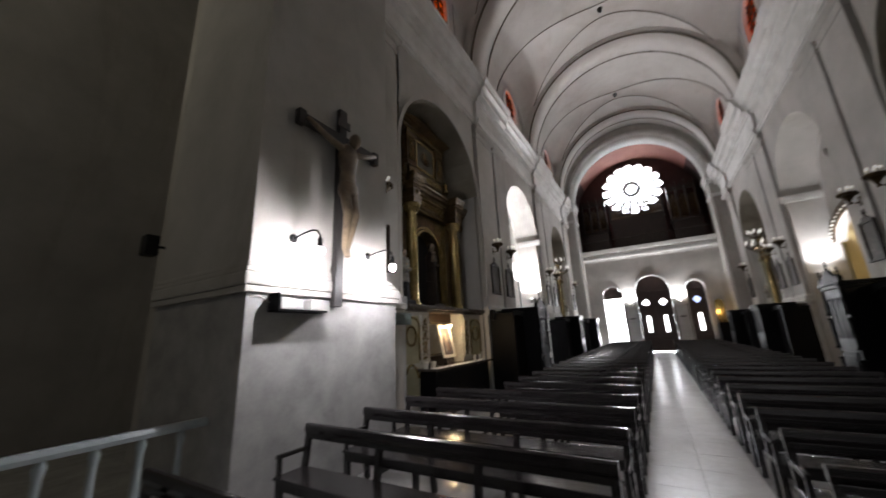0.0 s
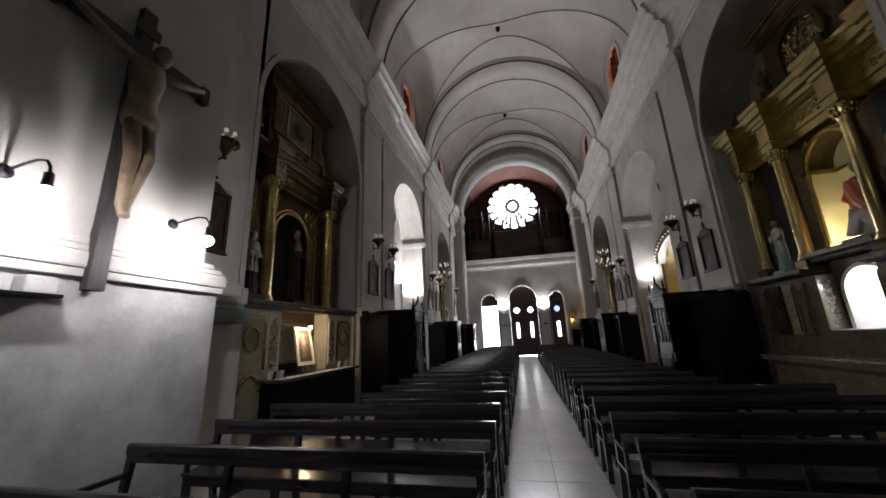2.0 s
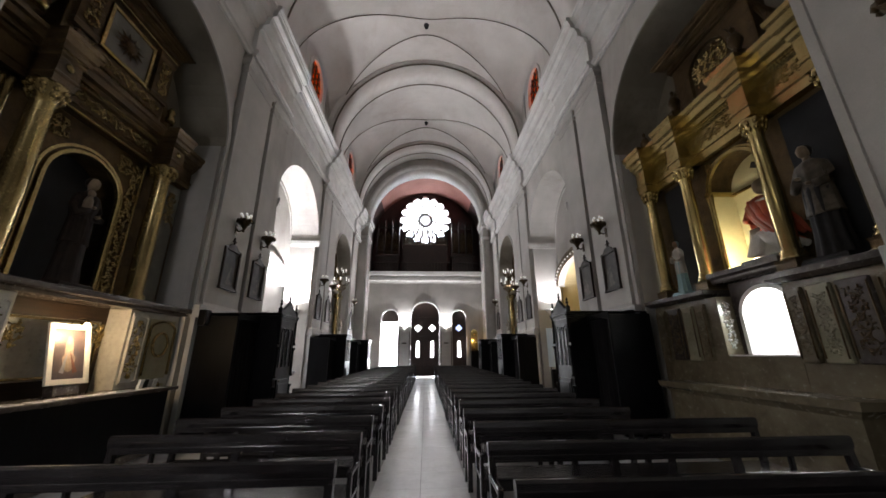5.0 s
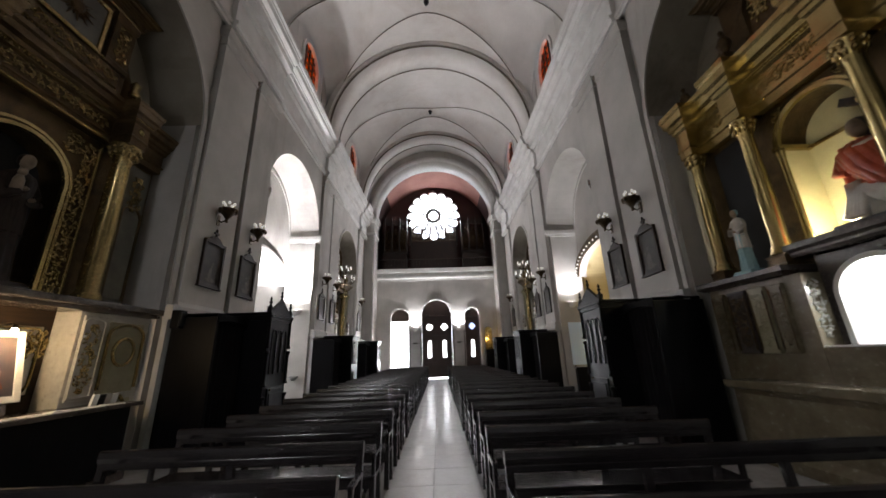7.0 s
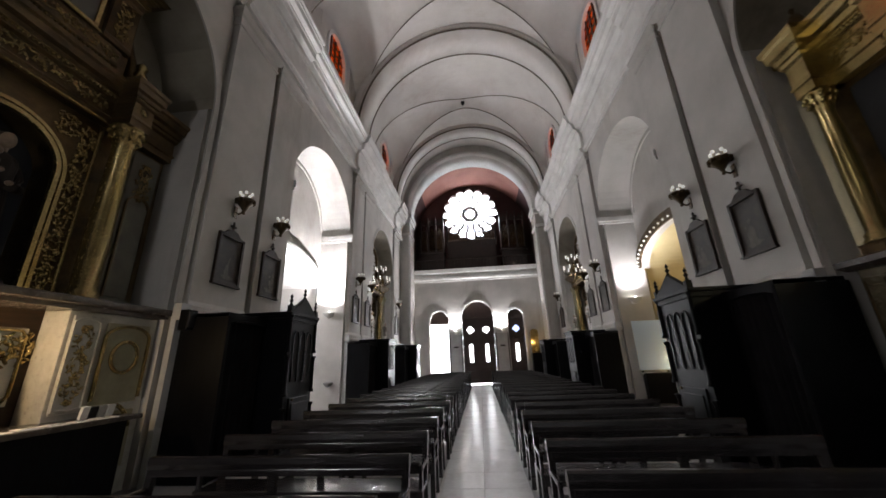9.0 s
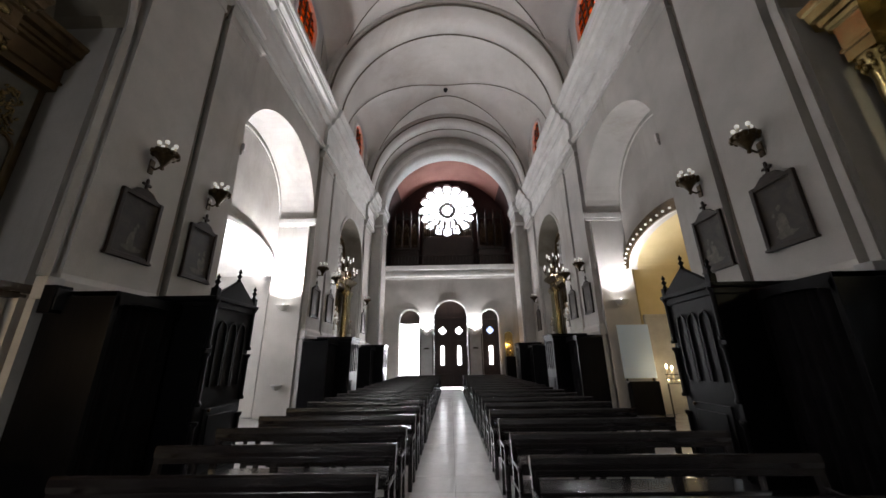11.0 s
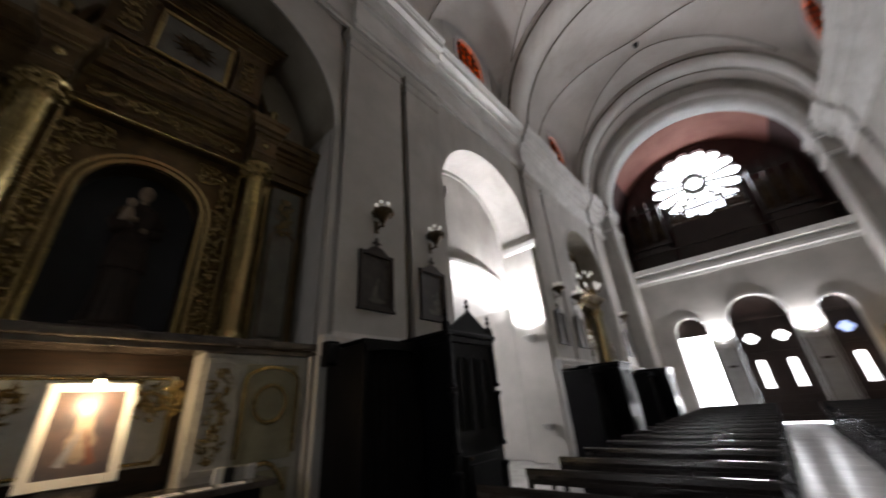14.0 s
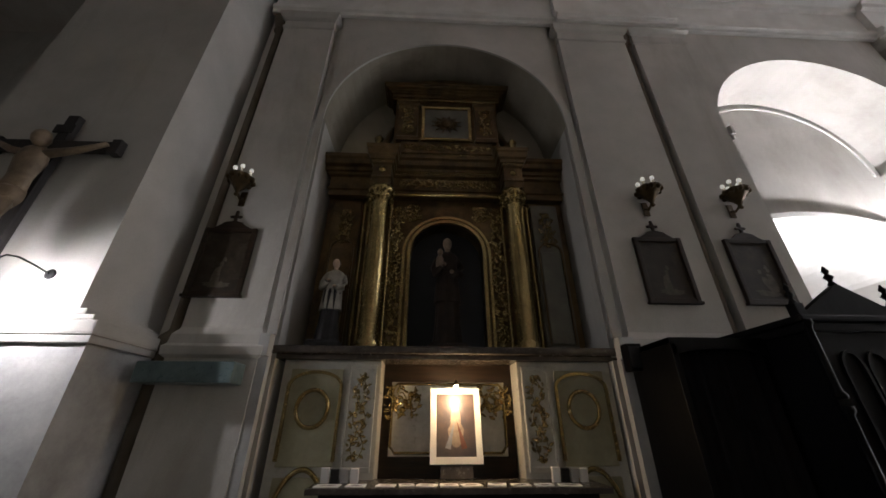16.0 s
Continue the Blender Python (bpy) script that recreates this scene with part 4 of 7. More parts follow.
box(bm, -4.45, 4.45, -0.04, 0.04, 0.08, 0.16, 0.01)
part("bottom_rail", bm, DOORWOOD, rl)
for i in range(37):
    bm = bmesh.new()
    xx = -4.4 + 8.8 * i / 36
    rod(bm, (xx, 0, 0), (xx, 0, 0.92), 0.022, seg=8)
    part("baluster", bm, DOORWOOD, rl)


# ---- pews ----
def pew(length):
    """A pew facing the altar (-y); local x from 0 to length."""
    p = thing("pew", pose(0, 0, 0), "dark polished wooden pew with open rail back and kneeler", "pew", "pews of the nave")
    L = length
    bm = bmesh.new()
    sweep(bm, [(-0.03, 0.80), (0.03, 0.80), (0.045, 0.84), (0.038, 0.885), (0.02, 0.902), (-0.016, 0.905), (-0.034, 0.89), (-0.04, 0.84)], (0, 0.06, 0), (L, 0.06, 0))
    part("top_rail", bm, PEW, p)
    bm = bmesh.new()
    box(bm, 0.03, L - 0.03, 0.028, 0.062, 0.745, 0.80, 0.006)
    part("back_slat", bm, PEW, p)
    bm = bmesh.new()
    box(bm, 0.0, L, -0.36, 0.05, 0.425, 0.455, 0.01)
    part("seat", bm, PEW, p)
    bm = bmesh.new()
    box(bm, 0.04, L - 0.04, -0.33, -0.305, 0.33, 0.425, 0.004)
    part("seat_apron", bm, PEW, p)
    xs = [0.035] + [L * i / round(L / 1.15) for i in range(1, round(L / 1.15))] + [L - 0.035]
    for x in xs:
        bm = bmesh.new()
        sweep_pts = [(-0.32, 0.0), (-0.27, 0.0), (-0.26, 0.425), (-0.33, 0.425)]
        v0 = [bm.verts.new((x - 0.03, y, z)) for y, z in sweep_pts]
        v1 = [bm.verts.new((x + 0.03, y, z)) for y, z in sweep_pts]
        bm.faces.new(v0), bm.faces.new(v1[::-1])
        for i in range(4):
            bm.faces.new((v0[i], v1[i], v1[(i + 1) % 4], v0[(i + 1) % 4]))
        part("front_leg", bm, PEW, p)
        bm = bmesh.new()
        pts = [(0.06, 0.0), (0.12, 0.0), (0.045, 0.44), (0.095, 0.80), (0.035, 0.80), (-0.01, 0.44)]
        v0 = [bm.verts.new((x - 0.03, y, z)) for y, z in pts]
        v1 = [bm.verts.new((x + 0.03, y, z)) for y, z in pts]
        bm.faces.new(v0), bm.faces.new(v1[::-1])
        for i in range(6):
            bm.faces.new((v0[i], v1[i], v1[(i + 1) % 6], v0[(i + 1) % 6]))
        part("back_post", bm, PEW, p)
    for x in (0.0, L - 0.05):
        bm = bmesh.new()
        box(bm, x, x + 0.05, -0.34, 0.06, 0.62, 0.665, 0.012)
        box(bm, x + 0.005, x + 0.045, -0.33, -0.28, 0.45, 0.62, 0.008)
        part("armrest", bm, PEW, p)
    bm = bmesh.new()
    box(bm, 0.08, L - 0.08, 0.26, 0.42, 0.16, 0.2, 0.012)
    part("kneeler", bm, PEW, p)
    for x in (0.2, L - 0.2):
        bm = bmesh.new()
        box(bm, x - 0.025, x + 0.025, 0.07, 0.38, 0.05, 0.16, 0.006)
        part("kneeler_bracket", bm, PEW, p)
    return p


def pew_rows(lengths):
    kinds = {}
    for x, y, length in lengths:
        m = pose(x, y, 0, 0, 0, random.uniform(-0.25, 0.25))
        if length in kinds:
            copy_thing(kinds[length], m)
        else:
            kinds[length] = pew(length)
            kinds[length].matrix_basis = m


rows = []
for i in range(28):
    y = 2.81 + 0.97 * i
    wl_ = 3.36 if y < 7.2 else 2.4
    wr_ = 3.36 if y < 9.0 else 2.4
    rows.append((-0.40 - wl_ + random.uniform(-0.02, 0.02), y if i else 2.22, wl_))
    rows.append((0.80 + random.uniform(-0.02, 0.02), y - 0.5, wr_))
pew_rows(rows)


# ---- confessionals ----
def finial(bm, x, y, z, h=0.26, r=0.03):
    lathe(bm, [(r, 0), (r * 1.3, 0.02), (r * 0.6, h * 0.25), (r * 1.5, h * 0.45), (r * 0.5, h * 0.6), (r * 1.1, h * 0.75), (0.004, h)], (x, y, z), 8)


def confessional(m, k, label, gabled=True, h=2.62):
    """Local x along the wall, y into the nave. k = 1 or -1: to which side of the box the penitent's wing lies."""
    c = thing("confessional", m, label, "confessional", "confessionals along the nave")
    bm = bmesh.new()
    w, d = 0.56, 1.42
    box(bm, -w, w, 0.0, d, 0.0, h, 0.015)
    part("body", bm, BLACKWOOD, c)
    bm = bmesh.new()
    box(bm, -w - 0.05, w + 0.05, 0.0, d + 0.05, 0.0, 0.16, 0.02)
    part("plinth", bm, BLACKWOOD, c)
    bm = bmesh.new()
    box(bm, -w - 0.06, w + 0.06, 0.0, d + 0.06, h, h + 0.07, 0.02)
    box(bm, -w - 0.03, w + 0.03, 0.0, d + 0.03, h - 0.1, h, 0.02)
    part("cornice", bm, BLACKWOOD, c)
    if gabled:
        bm = bmesh.new()
        v = [bm.verts.new((x, y, z)) for y in (d - 0.06, d + 0.02) for x, z in ((-w, h + 0.07), (w, h + 0.07), (0, h + 0.42))]
        bm.faces.new(v[:3]), bm.faces.new(v[3:][::-1])
        for a, b in ((0, 1), (1, 2), (2, 0)):
            bm.faces.new((v[a], v[b], v[b + 3], v[a + 3]))
        part("gable", bm, BLACKWOOD, c)
        for x, z in ((-w + 0.02, h + 0.07), (0, h + 0.40), (w - 0.02, h + 0.07)):
            bm = bmesh.new()
            if x:
                box(bm, x - 0.05, x + 0.05, d - 0.07, d + 0.03, h + 0.05, h + 0.2, 0.01)
                z += 0.12
            finial(bm, x, d - 0.02, z, 0.24)
            part("finial", bm, BLACKWOOD, c)
        for x in (-w + 0.02, w - 0.02):
            bm = bmesh.new()
            for z in (0.16, 1.1, 1.9):
                lathe(bm, [(0.05, 0), (0.06, 0.03), (0.035, 0.07), (0.035, 0.66), (0.06, 0.7), (0.06, 0.74)], (x, d + 0.01, z), 8)
            part("colonnette", bm, BLACKWOOD, c)
    bm = bmesh.new()
    box(bm, -0.38, 0.38, d, d + 0.03, 0.2, 1.05, 0.01)
    box(bm, -0.3, 0.3, d + 0.03, d + 0.045, 0.3, 0.95, 0.01)
    door = part("half_door", bm, BLACKWOOD, c)
    bm = bmesh.new()
    lathe(bm, [(0.008, 0), (0.02, 0.01), (0.024, 0.03), (0.01, 0.045)], (0.3, d + 0.05, 1.0), 10)
    part("knob", bm, BRASS, door)
    for i in range(3):
        bm = bmesh.new()
        x = -0.26 + 0.26 * i
        arch_band(bm, x - 0.09, x + 0.09, 2.15, 0.16, 0.03, d, d + 0.025, 10, base=1.35)
        part("lancet", bm, BLACKWOOD, c)
    # wing, lower, with a curtain
    x0, x1 = (w, w + 1.12) if k > 0 else (-w - 1.12, -w)
    bm = bmesh.new()
    e = 0.95
    a0, a1 = (x1 - 0.07, x1) if k > 0 else (x0, x0 + 0.07)
    box(bm, a0, a1, 0.0, e, 0.0, h - 0.12, 0.01)
    box(bm, x0, x1, 0.0, 0.05, 0.0, h - 0.12)
    arch_fill(bm, x0 + 0.0, x1 - 0.0, h - 0.3, 0.12, h - 0.06, 0.05, e)
    part("wing", bm, BLACKWOOD, c)
    bm = bmesh.new()
    n = 40
    top, bot = [], []
    for i in range(n + 1):
        x = x0 + 0.04 + (x1 - x0 - 0.08) * i / n
        y = e - 0.08 + 0.03 * math.sin(i * 1.1) + 0.012 * math.sin(i * 2.7)
        top.append((x, y))
    f = [[bm.verts.new((x, y - q, z)) for x, y in top] for q, z in ((0, 0.08), (0, h - 0.2), (0.02, h - 0.2), (0.02, 0.08))]
    for a, b in zip(f, f[1:] + f[:1]):
        for i in range(n):
            bm.faces.new((a[i], a[i + 1], b[i + 1], b[i])).smooth = True
    part("curtain", bm, CURTAIN, c, "heavy black curtain")
    bm = bmesh.new()
    box(bm, x0 + 0.1, x1 - 0.1, 0.1, 0.9, 0.0, 0.15, 0.01)
    part("kneeling_step", bm, BLACKWOOD, c)
    return c


confessional(on_wall(-1, 13.58), 1, "black-stained wooden confessional with gothic gable against the wall")
confessional(on_wall(1, 13.2), -1, "black-stained wooden confessional with gothic gable beside the yellow chapel")
for s in (-1, 1):
    confessional(on_wall(s, 21.35), -s, "dark flat-topped wooden confessional below framed pictures", False, 2.5)
    confessional(on_wall(s, 27.9), -s, "dark flat-topped wooden confessional near the entrance", False, 2.5)


# ---- stations of the cross and sconces ----
def station(seed):
    p = thing("framed_picture", pose(0, 0, 0), "dark oil painting in a brown carved frame topped by a cross", "picture", "stations of the cross")
    w, h, t = 0.38, 1.06, 0.07
    bm = bmesh.new()
    box(bm, -w, -w + t, 0, 0.06, 0, h, 0.012)
    box(bm, w - t, w, 0, 0.06, 0, h, 0.012)
    box(bm, -w + t, w - t, 0, 0.055, 0, t, 0.012)
    box(bm, -w + t, w - t, 0, 0.055, h - t, h, 0.012)
    box(bm, -w - 0.02, w + 0.02, 0, 0.075, -0.02, 0.02, 0.008)
    part("frame", bm, FRAMEWOOD, p)
    bm = bmesh.new()
    box(bm, -w + t, w - t, 0.0, 0.025, t, h - t)
    cv = part("canvas", bm, CANVAS, p, "dark canvas with pale blurred shapes")
    rg = random.Random(seed)
    shapes = []
    for j in range(rg.randint(3, 4)):
        fx, fh = -0.17 + 0.34 * rg.random(), rg.uniform(0.16, 0.3)
        lean = rg.uniform(-0.3, 0.3)
        shapes += [(fx, 0.2 + fh * 0.6, 0.05, fh * 0.55, lean), (fx - lean * fh, 0.25 + fh * 1.25, 0.03, 0.04, 0.0), (fx + rg.uniform(-0.08, 0.08), 0.18 + fh * 0.3, 0.06, fh * 0.3, -lean)]
    shapes += [(0.0, 0.17, 0.2, 0.05, rg.uniform(-0.15, 0.15))]
    for j, (cx, cz, a, b, tilt) in enumerate(shapes):
        bm = bmesh.new()
        ring = []
        for i in range(16):
            q = 2 * math.pi * i / 16
            f = rg.uniform(0.72, 1.12)
            u, w_ = a * f * math.cos(q), b * f * math.sin(q)
            ring.append(bm.verts.new((min(0.29, max(-0.29, cx + u * math.cos(tilt) - w_ * math.sin(tilt))), 0.026 + 0.0006 * j, cz + u * math.sin(tilt) + w_ * math.cos(tilt))))
        bm.faces.new(ring)
        part("painted_shape", bm, PALEOIL, cv, "pale figure-like patch of oil paint")
    bm = bmesh.new()
    pts = [(-0.27, h), (-0.2, h + 0.04), (-0.13, h + 0.1), (0, h + 0.13), (0.13, h + 0.1), (0.2, h + 0.04), (0.27, h)]
    v0 = [bm.verts.new((x, 0.0, z)) for x, z in pts]
    v1 = [bm.verts.new((x, 0.05, z)) for x, z in pts]
    bm.faces.new(v0), bm.faces.new(v1[::-1])
    for i in range(7):
        bm.faces.new((v0[i], v1[i], v1[(i + 1) % 7], v0[(i + 1) % 7]))
    part("pediment", bm, FRAMEWOOD, p)
    bm = bmesh.new()
    box(bm, -0.02, 0.02, 0.005, 0.04, h + 0.1, h + 0.3, 0.004)
    box(bm, -0.07, 0.07, 0.008, 0.037, h + 0.19, h + 0.23, 0.004)
    for x, z in ((-0.07, h + 0.21), (0.07, h + 0.21), (0, h + 0.3)):
        blob(bm, (x, 0.022, z), 0.026, 0.02, 0.026, 1)
    part("cross", bm, FRAMEWOOD, p)
    return p


def sconce():
    p = thing("candle_sconce", pose(0, 0, 0), "gilt basket wall sconce with white candle bulbs", "sconce", "candle sconces")
    bm = bmesh.new()
    lathe(bm, [(0.01, -0.28), (0.035, -0.26), (0.02, -0.22), (0.05, -0.16), (0.1, -0.08), (0.17, 0.0), (0.19, 0.06), (0.16, 0.07), (0.05, 0.03)], (0, 0.2, 0), 16, flutes=8, depth=0.08)
    part("basket", bm, BRASS, p)
    for i in range(10):
        a = 2 * math.pi * i / 10
        bm = bmesh.new()
        blob(bm, (0.175 * math.cos(a), 0.2 + 0.175 * math.sin(a), 0.02 + 0.03 * math.sin(5 * a)), 0.045, 0.045, 0.06, 1)
        part("leaf", bm, BRASS, p)
    bm = bmesh.new()
    tube(bm, [(0, 0.0, -0.2), (0, 0.08, -0.26), (0, 0.17, -0.22), (0, 0.2, -0.14)], 0.02, 8)
    box(bm, -0.05, 0.05, 0.0, 0.02, -0.34, -0.08, 0.008)
    part("bracket", bm, BRASS, p)
    for i in range(5):
        a = 2 * math.pi * (i + 0.5) / 5
        x, y = 0.12 * math.cos(a), 0.2 + 0.12 * math.sin(a)
        bm = bmesh.new()
        rod(bm, (x, y, 0.04), (x, y, 0.16), 0.017, seg=8)
        cdl = part("candle", bm, WAX, p)
        bm = bmesh.new()
        blob(bm, (x, y, 0.2), 0.034, 0.034, 0.042, 2)
        part("bulb", bm, BULB, cdl, "white opal bulb")
    return p


pictures, sc0 = [station(seed) for seed in (3, 8, 14, 21)], sconce()
places = [(-1, 12.76), (-1, 14.22), (1, 12.66), (1, 14.1), (-1, 20.4), (-1, 22.0), (1, 20.4), (1, 22.0), (-1, 6.25), (1, 6.2), (-1, 27.7), (1, 27.7)]
for i, (s, y) in enumerate(places):
    mp, ms = on_wall(s, y, 3.24, 0.075), on_wall(s, y, 5.06, 0.072)
    if i < 4:
        pictures[i].matrix_basis = mp
    else:
        copy_thing(pictures[i * 3 % 4], mp)
    if i == 0:
        sc0.matrix_basis = ms
    else:
        copy_thing(sc0, ms)


# ---- statues: plain single meshes ----
def statue(name, m, h, slots, label, arms=0.35, wide=0.2, bundle=False):
    """A standing robed figure as one plain mesh. slots: robe, mantle, head."""
    bm = bmesh.new()
    k = h / 1.75
    w = wide * k
    # long robe with deep folds, shorter mantle over it, sloping shoulders
    lathe(bm, [(w * 1.0, 0), (w * 1.02, 0.05 * k), (w * 0.86, 0.35 * k), (w * 0.8, 0.7 * k), (w * 0.78, 0.98 * k), (w * 0.7, 1.05 * k)], (0, 0, 0), 36, 1.0, 0.8, 0, 9, 0.09)
    lathe(bm, [(w * 0.98, 0.62 * k), (w * 0.94, 0.66 * k), (w * 0.86, 0.9 * k), (w * 0.8, 1.05 * k), (w * 0.92, 1.22 * k), (w * 0.95, 1.34 * k), (w * 0.78, 1.42 * k), (w * 0.4, 1.47 * k), (0.05 * k, 1.5 * k)], (0, 0, 0), 36, 1.02, 0.72, 1, 11, 0.05)
    rod(bm, (0, 0.01 * k, 1.46 * k), (0, 0.02 * k, 1.55 * k), 0.045 * k, 0.042 * k, 12, 2)
    blob(bm, (0, 0.035 * k, 1.625 * k), 0.072 * k, 0.085 * k, 0.105 * k, 3, 2)
    blob(bm, (0, -0.005 * k, 1.645 * k), 0.082 * k, 0.082 * k, 0.1 * k, 2, 0)
    for e in (-1, 1):
        z1, y1 = (1.13 + 0.06 * e) * k, arms * k * 0.62
        tube(bm, [(e * w * 0.8, 0, 1.36 * k), (e * w * 1.02, 0.03 * k, 1.2 * k), (e * w * 0.95, 0.1 * k, 1.07 * k), (e * w * 0.45, y1 * 0.9, z1 - 0.02 * k)], [0.055 * k, 0.06 * k, 0.062 * k, 0.058 * k], 10, 1)
        blob(bm, (e * w * 0.28, y1 * 1.02, z1 + 0.01 * k), 0.035 * k, 0.045 * k, 0.03 * k, 2, 2)
    if bundle:
        lathe(bm, [(0.02 * k, 0), (0.06 * k, 0.04 * k), (0.055 * k, 0.16 * k), (0.03 * k, 0.22 * k)], (w * 0.62, 0.16 * k, 1.14 * k), 14, mat=2)
        blob(bm, (w * 0.6, 0.17 * k, 1.41 * k), 0.045 * k, 0.05 * k, 0.055 * k, 2, 2)
    stack(bm, -w * 1.25, w * 1.25, -w * 1.1, w * 1.15, [(0.02, -0.08), (0.02, -0.03), (0.0, 0.0), (0.0, 0.015)], 0)
    ob = part(name, bm, slots, m=m)
    return tagged(ob, label, "statue")


# ---- retables ----
def column(bm, x, y, z0, z1, r, mat=0):
    h = z1 - z0
    lathe(bm, [(r * 1.45, 0), (r * 1.45, 0.05), (r * 1.2, 0.08), (r * 1.3, 0.12), (r * 1.0, 0.17), (r * 1.04, h * 0.4), (r * 0.86, h - 0.34), (r * 1.0, h - 0.32),
               (r * 0.9, h - 0.28), (r * 1.2, h - 0.16), (r * 1.55, h - 0.05), (r * 1.55, h)], (x, y, z0), 20, mat=mat, flutes=10, depth=0.045)
    for i in range(10):
        a = 2 * math.pi * i / 10
        for q, zz in ((1.25, h - 0.2), (1.5, h - 0.1)):
            blob(bm, (x + r * q * math.cos(a), y + r * q * math.sin(a), z0 + zz), r * 0.3, r * 0.3, 0.05, 1, mat)


def carved_leaf(bm, c, angle, sx, sy, sz, mat=0):
    q = bmesh.ops.create_icosphere(bm, subdivisions=1, radius=1.0, matrix=Matrix.Translation(c) @ Matrix.Rotation(angle, 4, 'Y') @ Matrix.Diagonal((sx, sy, sz, 1)))
    for f in {f for v in q["verts"] for f in v.link_faces}:
        f.smooth, f.material_index = True, mat


def foliage(bm, x0, x1, z0, z1, y, n, size, rng, mat=0):
    """Carved scrollwork in low relief: two crossing stems with many small leaves and rosettes."""
    wide = x1 - x0 > z1 - z0
    span_, amp = (x1 - x0, z1 - z0) if wide else (z1 - z0, x1 - x0)

    def at(t, turn, off=0.0):
        a, b = span_ * t, amp * (0.5 + turn * 0.28 * math.sin(t * n * 1.25)) + off
        return (x0 + a, z0 + b) if wide else (x0 + b, z0 + a)
    for turn in (-1, 1):
        stem = [at(i / (4.0 * n), turn) for i in range(4 * n + 1)]
        tube(bm, [(x, y + 0.003, z) for x, z in stem], size * 0.06, 5, mat)
        for i in range(2 * n):
            t = (i + 0.5) / (2 * n)
            for e in (-1, 1):
                cx, cz = at(t + rng.uniform(-0.3, 0.3) / n, turn, e * amp * rng.uniform(0.04, 0.2))
                k = rng.uniform(0.7, 1.2)
                carved_leaf(bm, (cx, y + 0.004, cz), rng.uniform(0, 3.14), size * 0.3 * k, size * 0.15, size * 0.14 * k, mat)
            if i % 3 == 0 and turn > 0:
                cx, cz = at(t, turn)
                carved_leaf(bm, (cx, y + 0.006, cz), 0, size * 0.26, size * 0.2, size * 0.26, mat)


def entablature(bm, x0, x1, y0, y1, z, h, mat=0, flare=1.0):
    stack(bm, x0, x1, y0, y1, [(o * flare, z + a * h) for a, o in ((0.0, 0.0), (0.14, 0.0), (0.16, 0.03), (0.2, 0.03), (0.22, 0.0), (0.52, 0.0), (0.56, 0.05), (0.62, 0.06), (0.64, 0.1), (0.72, 0.11),
                                                          (0.76, 0.18), (0.88, 0.2), (0.92, 0.24), (1.0, 0.25))], mat)


